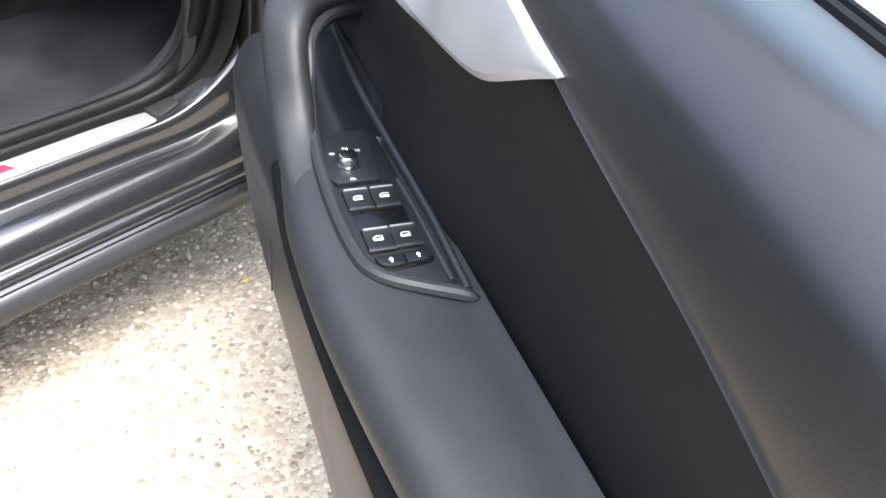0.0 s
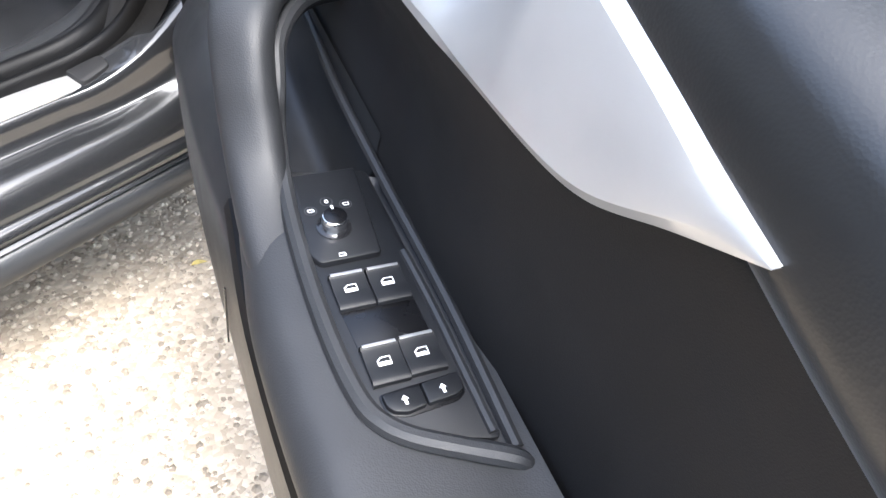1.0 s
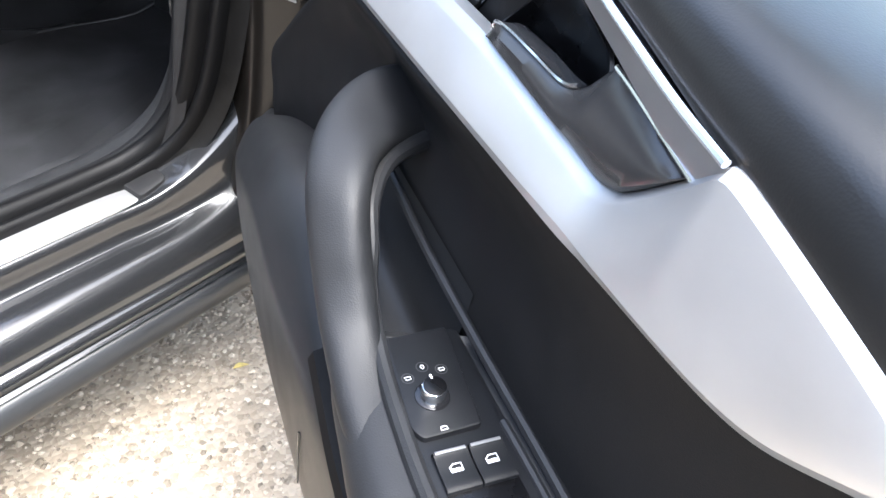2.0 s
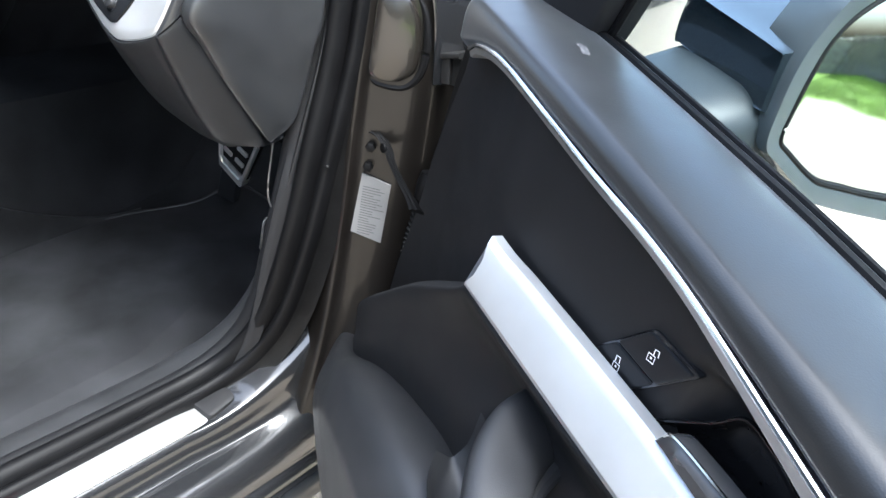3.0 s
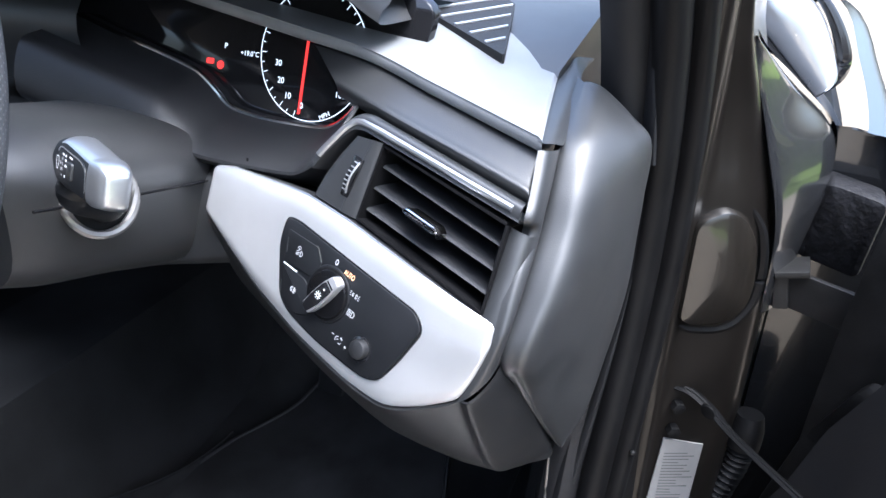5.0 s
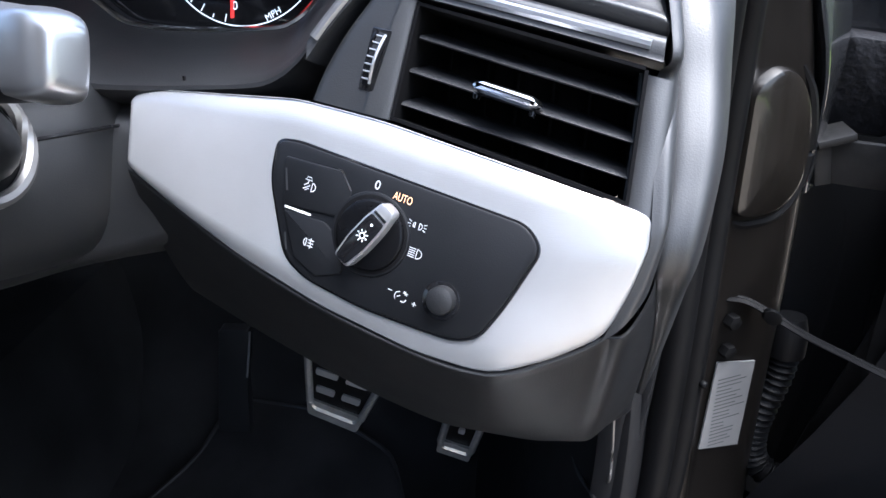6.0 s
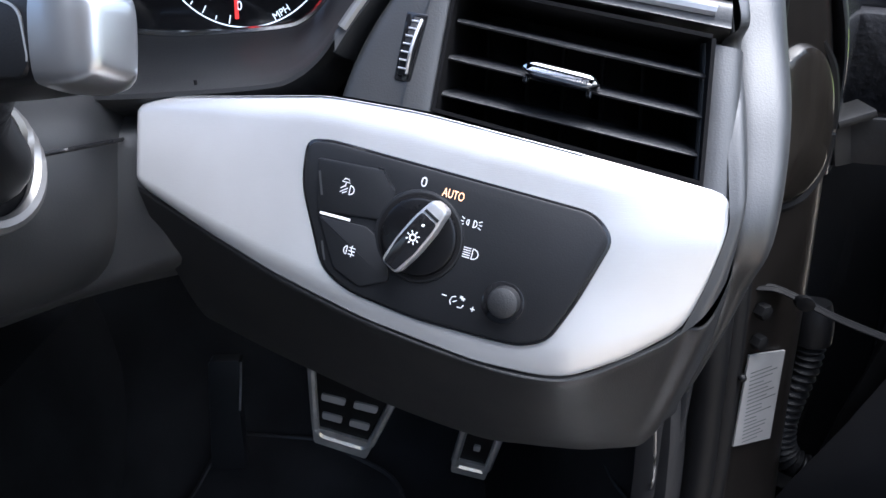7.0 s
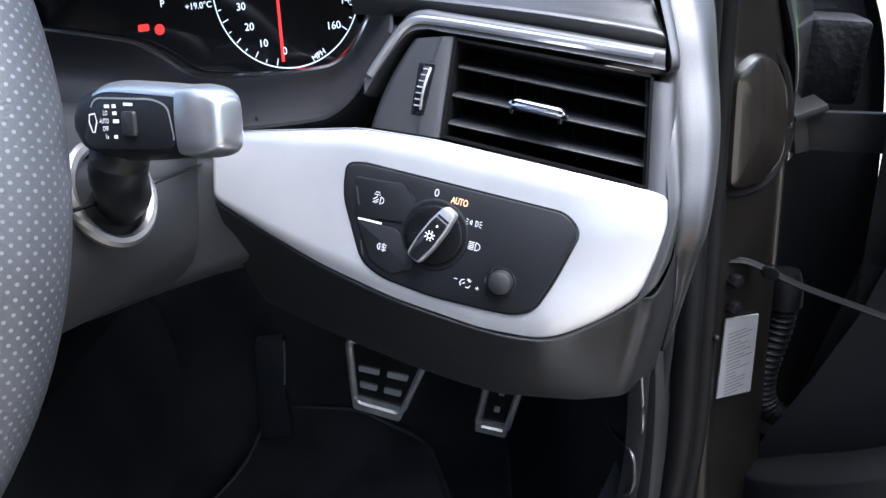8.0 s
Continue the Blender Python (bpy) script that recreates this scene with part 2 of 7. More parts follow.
def grid(bm, rows, close_v=False, cap=False):
    vs = [[bm.verts.new(p) for p in r] for r in rows]
    nv = len(rows[0])
    for i in range(len(vs) - 1):
        for j in range(nv if close_v else nv - 1):
            k = (j + 1) % nv
            bm.faces.new((vs[i][j], vs[i + 1][j], vs[i + 1][k], vs[i][k]))
    if cap:
        bm.faces.new(vs[0][::-1])
        bm.faces.new(vs[-1])
    return vs


def loft(sections, nu=24, nv=20, close_v=False, cap=False, bm=None):
    """A smooth skin through profiles that all have the same number of points."""
    bm = bm or bmesh.new()
    rs = [crom(s, nv, close_v) for s in sections]
    cols = [crom([r[j] for r in rs], nu) for j in range(nv)]
    grid(bm, [[cols[j][i] for j in range(nv)] for i in range(nu)], close_v, cap)
    return bm


def shell(bm, thick):
    """Give an open skin a thickness."""
    bmesh.ops.recalc_face_normals(bm, faces=bm.faces)
    bmesh.ops.solidify(bm, geom=bm.faces[:], thickness=thick)
    return bm


def tube(path, radius, n=12, steps=40, closed=False, bm=None, smooth=True, flat=1.0, up=(0, 0, 1)):
    """A round or flattened bar along a path; radius is a number or one per point."""
    bm = bm or bmesh.new()
    p = crom(path, steps, closed) if smooth else [Vector(q) for q in path]
    m = len(p)
    rad = [radius] * m if not isinstance(radius, (list, tuple)) else [v.x for v in crom([(r, 0, 0) for r in radius], m, closed)]
    rows = []
    for i in range(m):
        t = (p[(i + 1) % m] - p[i - 1]) if closed else (p[min(i + 1, m - 1)] - p[max(i - 1, 0)])
        t.normalize()
        a = t.cross(Vector(up))
        if a.length < 1e-4:
            a = t.cross(Vector((1, 0, 0)))
        a.normalize()
        b = t.cross(a)
        rows.append([p[i] + rad[i] * (math.cos(2 * math.pi * k / n) * a + flat * math.sin(2 * math.pi * k / n) * b) for k in range(n)])
    if closed:
        rows.append(rows[0])
    grid(bm, rows, True, not closed)
    if closed:
        bmesh.ops.remove_doubles(bm, verts=bm.verts, dist=1e-6)
    return bm


def rounded(pts, r, n=5):
    """A 2D outline with its corners rounded."""
    pts = [Vector((p[0], p[1], 0)) for p in pts]
    out = []
    for i, p in enumerate(pts):
        a, b = pts[i - 1] - p, pts[(i + 1) % len(pts)] - p
        d = min(r, a.length * 0.45, b.length * 0.45)
        s, e = p + a.normalized() * d, p + b.normalized() * d
        for k in range(n):
            f = k / (n - 1)
            out.append(((1 - f) ** 2 * s + 2 * f * (1 - f) * p + f * f * e)[:2])
    return out


def plate(outline, back, front, bevel, to, bm=None, dome=0.0):
    """A slab with a bevelled front edge: outline in 2D, laid into the world by to(a, b, c)."""
    bm = bm or bmesh.new()
    n = len(outline)
    cx, cy = sum(p[0] for p in outline) / n, sum(p[1] for p in outline) / n
    area = sum(outline[i - 1][0] * outline[i][1] - outline[i][0] * outline[i - 1][1] for i in range(n))
    sgn = 1 if area > 0 else -1

    def inset(d):
        res = []
        for i in range(n):
            ax, ay = outline[i - 1]
            bx, by = outline[(i + 1) % n]
            tx, ty = bx - ax, by - ay
            ln = math.hypot(tx, ty) or 1
            res.append((outline[i][0] - sgn * ty / ln * d, outline[i][1] + sgn * tx / ln * d))
        return res
    rings = [(outline, back), (outline, front - bevel), (inset(bevel * 0.3), front - bevel * 0.3), (inset(bevel), front)]
    vs = [[bm.verts.new(to(p[0], p[1], c)) for p in ring] for ring, c in rings]
    for r in range(3):
        for i in range(n):
            j = (i + 1) % n
            bm.faces.new((vs[r][i], vs[r][j], vs[r + 1][j], vs[r + 1][i]))
    bm.faces.new(vs[0][::-1])
    if dome:
        mid = bm.verts.new(to(cx, cy, front + dome))
        for i in range(n):
            bm.faces.new((vs[3][i], vs[3][(i + 1) % n], mid))
    else:
        bm.faces.new(vs[3])
    return bm


def disc(cx, cy, r, n=28):
    return [(cx + r * math.cos(2 * math.pi * k / n), cy + r * math.sin(2 * math.pi * k / n)) for k in range(n)]


def stroke(pts, w, back, front, to, bm=None, closed=False):
    """A flat printed line."""
    bm = bm or bmesh.new()
    n = len(pts)
    L, R = [], []
    for i in range(n):
        a = pts[i - 1] if (i or closed) else pts[i]
        b = pts[(i + 1) % n] if (i < n - 1 or closed) else pts[i]
        tx, ty = b[0] - a[0], b[1] - a[1]
        ln = math.hypot(tx, ty) or 1
        nx, ny = -ty / ln * w / 2, tx / ln * w / 2
        L.append(bm.verts.new(to(pts[i][0] + nx, pts[i][1] + ny, front)))
        R.append(bm.verts.new(to(pts[i][0] - nx, pts[i][1] - ny, front)))
    for i in range(n if closed else n - 1):
        j = (i + 1) % n
        bm.faces.new((L[i], L[j], R[j], R[i]))
    return bm


def bar(a, b, wdt, hgt, up=(0, 0, 1), bev=0.002, bm=None):
    """A bevelled bar from a to b."""
    bm = bm or bmesh.new()
    a, b = Vector(a), Vector(b)
    t = (b - a).normalized()
    s = t.cross(Vector(up)).normalized()
    v = s.cross(t)
    x = rounded([(-wdt / 2, -hgt / 2), (wdt / 2, -hgt / 2), (wdt / 2, hgt / 2), (-wdt / 2, hgt / 2)], bev, 3)
    rows = [[p + s * q[0] + v * q[1] for q in x] for p in (a, b)]
    grid(bm, rows, True, True)
    return bm


def words(text, size, to, c, name, mat, parent, turn=0.0, at=(0, 0), squeeze=1.0):
    """Lettering in the built-in font, laid by to(a, b, c)."""
    cu = bpy.data.curves.new("words", "FONT")
    cu.body, cu.size, cu.align_x, cu.align_y = text, size, "CENTER", "CENTER"
    cu.resolution_u = 3
    ob = bpy.data.objects.new("words", cu)
    me = bpy.data.meshes.new_from_object(ob)
    bm = bmesh.new()
    bm.from_mesh(me)
    ca, sa = math.cos(radians(turn)), math.sin(radians(turn))
    for v in bm.verts:
        x, y = v.co.x * squeeze, v.co.y
        v.co = to(at[0] + ca * x - sa * y, at[1] + sa * x + ca * y, c)
    bpy.data.objects.remove(ob)
    bpy.data.curves.remove(cu)
    bpy.data.meshes.remove(me)
    return part(name, bm, mat, parent, smooth=False)


def interp(x, table):
    return float(np.interp(x, [p[0] for p in table], [p[1] for p in table]))


# frames of reference: the open door (along it, towards the cabin, up) and the face of the dashboard (millimetres)
DO, DU, DW = Vector((0.207, 0.115, 0)), Vector((0.8, -0.6, 0)), Vector((-0.6, -0.8, 0))


def door(u, w, z):
    return DO + DU * float(u) + DW * float(w) + Vector((0, 0, z))


DC, D1, D3 = Vector((-0.1418, -0.0278, 0.8951)), Vector((0.9737, -0.228, 0)), Vector((-0.2117, -0.9041, 0.3711))
D2 = D3.cross(D1)


def dash(a, b, c):
    return DC + (D1 * float(a) + D2 * float(b) + D3 * float(c)) * 0.001


# ---- ground and surroundings ----
bm = bmesh.new()
grid(bm, [[Vector((x, y, 0)) for x in (-60, -8, -2, 2, 8, 60)] for y in (-60, -6, -1.5, 1.5, 3.9, 60)])
tagged(part("ground", bm, GROUND, smooth=False), "pale worn tarmac drive with loose gravel", "ground", kind="structure")


def gravel():
    """Loose chips on the drive beside the sill."""
    rng = random.Random(4)
    vs, fs = [], []
    for _ in range(9000):
        x, y = rng.uniform(-0.15, 0.75), rng.uniform(-0.75, 0.35)
        r = rng.choice((0.0020, 0.0028, 0.0036, 0.0046, 0.0062)) * rng.uniform(0.7, 1.3)
        a = rng.uniform(0, 6.28)
        k = len(vs)
        for q in range(5):
            t = a + q * 1.2566
            s = r * rng.uniform(0.75, 1.2)
            vs.append((x + s * math.cos(t), y + s * math.sin(t), 0.0))
        vs.append((x + r * 0.2, y, r * rng.uniform(0.5, 0.95)))
        fs += [(k + q, k + (q + 1) % 5, k + 5) for q in range(5)]
    me = bpy.data.meshes.new("gravel")
    me.from_pydata(vs, [], fs)
    me.materials.append(PEBBLE)
    ob = new("gravel", me)
    tagged(ob, "pale loose gravel chips on the drive", "gravel", kind="stuff")


gravel()


def leaf(x, y, turn):
    bm = bmesh.new()
    pts = [(0, 0), (0.006, 0.005), (0.012, 0.0065), (0.02, 0.004), (0.027, 0)]
    rows = []
    for a, h in pts:
        rows.append([Vector((a, -h, 0.004 + h * 0.8)), Vector((a, 0, 0.003)), Vector((a, h, 0.004 + h * 0.5))])
    grid(bm, rows)
    shell(bm, 0.0004)
    bm.transform(pose(x, y, 0.001, 0, 0, turn))
    tagged(part("fallen_leaf", bm, LEAF), "small dry yellow leaf lying on the gravel", "leaf")


leaf(0.072, 0.06, 60)


def verge():
    """The grass beside the drive, between it and the wall."""
    rng = random.Random(7)
    bm = bmesh.new()
    grid(bm, [[Vector((x, y, 0.03 + 0.02 * math.sin(3 * x + y) - (0.06 if x < 3.75 else 0.0))) for x in (3.7, 3.8, 4.4, 5.2, 5.9, 6.6)] for y in np.linspace(-9, 9, 60)])
    tagged(part("grass_verge", bm, GRASS), "mown green grass verge beside the drive", "grass", kind="structure")
    vs, fs = [], []
    for _ in range(16000):
        x, y = rng.uniform(3.75, 6.3), rng.uniform(-1.6, 2.4)
        h, a = rng.uniform(0.03, 0.08), rng.uniform(0, 6.28)
        k = len(vs)
        dx, dy = 0.004 * math.cos(a), 0.004 * math.sin(a)
        vs += [(x - dx, y - dy, 0.02), (x + dx, y + dy, 0.02), (x + rng.uniform(-.03, .03), y + rng.uniform(-.03, .03), 0.05 + h)]
        fs.append((k, k + 1, k + 2))
    me = bpy.data.meshes.new("grass_blades")
    me.from_pydata(vs, [], fs)
    me.materials.append(GRASS)
    tagged(new("grass_blades", me), "short mown green grass blades", "grass", kind="stuff")


verge()


def moss():
    """Thin uneven weeds growing through the drive ahead of the car."""
    rng = random.Random(19)
    vs, fs = [], []
    while len(fs) < 9000:
        f = rng.random()
        c = Vector((-3.6, 11.6, 0)).lerp(Vector((-1.0, 6.6, 0)), f)
        p = c + Vector((rng.gauss(0, 0.30), rng.gauss(0, 0.55), 0))
        if noise.noise(p * 1.3) < -0.05:
            continue
        k, a, h = len(vs), rng.uniform(0, 6.28), rng.uniform(0.01, 0.05)
        d = Vector((math.cos(a), math.sin(a), 0)) * rng.uniform(0.02, 0.05)
        e = Vector((-d.y, d.x, 0)) * 0.4
        vs += [(p - d).to_tuple(), (p + e + Vector((0, 0, h))).to_tuple(), (p + d).to_tuple(), (p - e + Vector((0, 0, h * 0.5))).to_tuple()]
        fs.append((k, k + 1, k + 2, k + 3))
    me = bpy.data.meshes.new("weeds")
    me.from_pydata(vs, [], fs)
    me.materials.append(GRASS)
    tagged(new("weeds", me), "thin patchy weeds growing through the pale drive", "weeds", kind="stuff")


moss()


def stone_wall():
    wall = thing("stone_wall", (6.6, 0, 0), "low grey dry-stone wall behind the grass verge", "wall", kind="structure")
    rng = random.Random(11)
    kinds = []
    for k in range(6):
        bm = bmesh.new()
        bmesh.ops.create_icosphere(bm, subdivisions=1, radius=0.5)
        for v in bm.verts:
            v.co = Vector([math.copysign(abs(c * 2) ** 0.55 / 2, c) for c in v.co]) * rng.uniform(0.9, 1.08)
        me = bpy.data.meshes.new("stone")
        bm.to_mesh(me)
        bm.free()
        me.materials.append(STONE)
        kinds.append(me)
    z = 0.02
    while z < 1.05:
        h = rng.uniform(0.09, 0.13)
        y = -1.7
        # Front of the skin in a darker copy of its paint, shade coloured in.
        while y < 2.6:
            l = rng.uniform(0.16, 0.36)
            ob = new("stone", rng.choice(kinds))
            ob.parent = wall
            ob.matrix_parent_inverse = Matrix.Translation((-6.6, 0, 0))
            ob.location = (6.6 + rng.uniform(-0.03, 0.03), y + l / 2, z + h / 2)
            ob.scale = (0.34, l * 0.98, h * 1.02)
            ob.rotation_euler = (rng.uniform(-0.06, 0.06), 0, rng.uniform(-0.08, 0.08))
            y += l
        z += h * 0.96
    bm = bmesh.new()
    for y0, y1 in ((-9, -1.7), (2.6, 9)):
        rows = []
        for y in np.linspace(y0, y1, 60):
            j = 0.03 * math.sin(y * 23) + 0.02 * math.sin(y * 51)
            rows.append([Vector((6.42 + j, y, 0)), Vector((6.42 - j, y, 0.5)), Vector((6.46, y, 1.05 + j)), Vector((6.75, y, 1.06 + j)), Vector((6.8, y, 0))])
        grid(bm, rows)
    part("wall_run", bm, STONE, wall)
    bm = bmesh.new()
    grid(bm, [[Vector((6.50, y, 0)), Vector((6.52, y, 1.03)), Vector((6.7, y, 1.03)), Vector((6.7, y, 0))] for y in (-1.8, 0, 2.7)])
    part("wall_core", bm, STONE, wall)


# ---- car body round the door opening ----
body = thing("bodyshell", (0, 0, 0.2), "dark metallic grey car body with its driver's door opening", "car body", kind="structure")
SL = 0.10


def sill_x(x, y):
    return x + SL * y


def run(profile, y0, y1, n=12, end=None):
    """A profile of (x, z) drawn along the sill."""
    rows = []
    for y in np.linspace(y0, y1, n):
        rows.append([Vector((sill_x(x, y), y, z)) for x, z in profile])
    bm = bmesh.new()
    grid(bm, rows)
    return bm


def sweep(profile, path, nu=60, taper=1.0):
    """A profile of (out, up) drawn along the opening's edge: each path row is a point, the way out and the way up."""
    bm = bmesh.new()
    P = crom([p[0] for p in path], nu)
    A = crom([p[1] for p in path], nu)
    B = crom([p[2] for p in path], nu)
    grid(bm, [[P[i] + A[i].normalized() * o * s + B[i].normalized() * h * s for o, h in profile] for i in range(nu) for s in (1 - (1 - taper) * max(0, 2.5 * i / (nu - 1) - 1.5),)])
    return bm


# the edge of the opening: along the sill, round the corner, up the hinge post
OUT, UPZ, BACK = Vector((1, 0, 0)), Vector((0, 0, 1)), Vector((-0.25, -1, 0))
EDGE = [
    ((sill_x(-0.045, -1.3), -1.3, 0.358), OUT, UPZ),
    ((sill_x(-0.045, -0.7), -0.7, 0.358), OUT, UPZ),
    ((sill_x(-0.045, -0.25), -0.25, 0.358), OUT, UPZ),
    ((sill_x(-0.045, -0.06), -0.06, 0.360), OUT, UPZ),
    ((-0.034, 0.025, 0.374), OUT, (0, -0.25, 1)),
    ((-0.010, 0.072, 0.415), (1, 0.1, 0), (0, -0.7, 0.8)),
    ((0.016, 0.092, 0.485), (1, 0.25, 0), (0.1, -1, 0.35)),
    ((0.036, 0.104, 0.600), (0.9, 0.45, 0), (0.25, -1, 0)),
    ((0.044, 0.118, 0.720), (0.9, 0.45, 0), (0.3, -1, 0)),
    ((0.050, 0.135, 0.860), (0.9, 0.45, 0), (0.3, -1, 0)),
    ((0.050, 0.128, 0.980), (0.9, 0.45, 0), (0.3, -1, 0)),
    ((0.044, 0.095, 1.090), (0.9, 0.45, 0), (0.3, -1, 0.2)),
    ((0.030, 0.020, 1.220), (0.9, 0.45, 0), (0.3, -1, 0.4)),
]
# painted flange under the seals, then seal lips
part("flange", sweep([(-0.030, -0.012), (-0.008, -0.004), (0.010, -0.004), (0.016, -0.016), (0.03, -0.022)], EDGE), DIRTSHADE, body)
part("door_seal", sweep([(-0.032, -0.008), (-0.0315, 0.006), (-0.028, 0.014), (-0.021, 0.019), (-0.013, 0.017), (-0.008, 0.010), (-0.006, 0.003), (-0.003, 0.006), (0.002, 0.010), (0.007, 0.009), (0.011, 0.003), (0.012, -0.008)], EDGE, 90), RUBBER, body, "black rubber door seal", sharp=80)
part("edge_trim", sweep([(-0.062, -0.016), (-0.054, -0.002), (-0.044, 0.003), (-0.034, 0.002), (-0.028, -0.006)], EDGE, 90), INSERT, body, "black plastic sill and pillar trim", sharp=80)

# sill: inner trim, silver tread plate, painted steps
part("sill_inner_trim", sweep([(-0.128, -0.075), (-0.116, -0.040), (-0.098, -0.018), (-0.076, -0.008), (-0.058, -0.006)], EDGE[:8], 70, 0.42), TRIMGREY, body, "dusty dark grey sill trim", sharp=80)
SILL = [(-0.040, 0.350), (-0.006, 0.348), (0.003, 0.346), (0.008, 0.338), (0.011, 0.322), (0.018, 0.312), (0.030, 0.311), (0.050, 0.308), (0.066, 0.298), (0.076, 0.283), (0.080, 0.272), (0.087, 0.268), (0.092, 0.262), (0.092, 0.254), (0.080, 0.248), (-0.1, 0.24)]


def sill_skin():
    prof = crom([(x, z, 0) for x, z in SILL], 64)
    ys = list(np.linspace(-1.3, -0.05, 8))
    rows = [[Vector((sill_x(p.x, y), y, p.y)) for p in prof] for y in ys]
    # the corner: the skin climbs from the sill into the post
    for k in range(1, 13):
        f = k / 12
        y = -0.05 + 0.20 * f
        lift = 0.16 * f ** 2.2
        rows.append([Vector((sill_x(p.x, y) + 0.045 * f * max(0, 1 - i / 42), y + 0.03 * f, p.y + lift * max(0.0, 1 - i / 36))) for i, p in enumerate(prof)])
    bm = bmesh.new()
    grid(bm, rows)
    return bm


part("side_skirt", run([(0.070, 0.249), (0.094, 0.247), (0.100, 0.244), (0.106, 0.232), (0.107, 0.218), (0.102, 0.208), (0.06, 0.200), (-0.1, 0.195)], -1.3, 0.24), SKIRT, body, "satin blue-grey side skirt", sharp=50)
part("sill", sill_skin(), PAINT, body, "dark metallic grey painted sill", sharp=50)
tread = part("tread_plate", plate(rounded([(-1.1, -0.036), (-0.012, -0.036), (-0.012, 0.0), (-1.1, 0.0)], 0.006), 0.3485, 0.3535, 0.0015, lambda a, b, c: Vector((sill_x(b, a), a, c - 0.08 * (b + 0.036)))), SILL_PLATE, body, "brushed silver tread plate")
part("plate_cap", plate(rounded([(-0.013, -0.037), (0.030, -0.034), (0.034, -0.018), (0.030, -0.001), (-0.013, 0.001)], 0.008), 0.3460, 0.3565, 0.004, lambda a, b, c: Vector((sill_x(b, a), a, c + 0.004 - 0.08 * (b + 0.036) + 0.30 * max(0, a)))), INSERT, body, "black end cap")
part("plate_badge", plate([(-0.42, -0.025), (-0.235, -0.025), (-0.228, -0.010), (-0.42, -0.010)], 0.3520, 0.3545, 0.0004, lambda a, b, c: Vector((sill_x(b, a), a, c - 0.08 * (b + 0.036)))), RED, body, "red badge mark")


# hinge post
def post():
    zs = [0.32, 0.45, 0.60, 0.75, 0.88, 0.98, 1.06, 1.16]
    secs = []
    for z in zs:
        lean = interp(z, [(0.98, 0), (1.16, -0.06)])
        cut = interp(z, [(0.82, 0.0), (0.90, 0.008), (0.95, 0.020), (1.00, 0.036), (1.06, 0.050)])
        drop = interp(z, [(0.32, -0.04), (0.5, 0), (1.2, 0)])
        secs.append([Vector((x, y + lean + drop, z)) for x, y in ((0.020, 0.150), (0.056, 0.138), (0.066, 0.150), (0.084 - cut * 0.4, 0.160 - cut * 0.2), (0.100 - cut * 0.6, 0.168 - cut * 0.3), (0.114 - cut * 0.8, 0.177 - cut * 0.4), (0.124 - cut, 0.191 - cut * 0.5), (0.128 - cut, 0.212), (0.126 - cut, 0.24))])
    return loft(secs, 30, 40)


part("hinge_post", post(), JAMB_SHADE, body, "dusty grey-brown painted hinge post with its shade in the colour")


def post_face(a, b, c):
    """Across the post's face, up, and out of it."""
    return Vector((0.066, 0.150, 0)) + a * Vector((0.885, 0.465, 0)) + Vector((0, 0, b)) + c * Vector((0.465, -0.885, 0))


pill = rounded([(-0.004, 0.818), (0.010, 0.812), (0.034, 0.813), (0.051, 0.828), (0.0535, 0.857), (0.047, 0.889), (0.034, 0.909), (0.018, 0.916), (-0.004, 0.905)], 0.012)
cover = part("jamb_cover", plate(pill, -0.008, 0.0075, 0.0065, post_face, dome=0.0012), JAMB_LIT, body, "oval pressed cover in the post")
# Black arc right of and below the cover stands in for its shadow.
part("cover_shadow", tube([post_face(a, b, -0.003) for a, b in ((0.040, 0.912), (0.052, 0.892), (0.0585, 0.860), (0.056, 0.828), (0.040, 0.808), (0.012, 0.806), (-0.002, 0.812))], [0.002, 0.004, 0.0048, 0.0048, 0.0045, 0.004, 0.003], 8, 50), RUBBER, cover, "black arc drawn as the cover's shadow")
lab = part("type_label", plate([(0.001, 0.611), (0.041, 0.602), (0.043, 0.685), (0.006, 0.694)], 0.0005, 0.0022, 0.0003, post_face), PAPER, body, "white printed sticker")
rng = random.Random(3)
bm = bmesh.new()
for k in range(19):
    z = 0.612 + k * 0.0036
    stroke([(0.009, z), (0.009 + rng.uniform(0.012, 0.030), z - 0.001)], 0.0009, 0, 0.0025, post_face, bm)
part("label_print", bm, INK, lab, smooth=False)
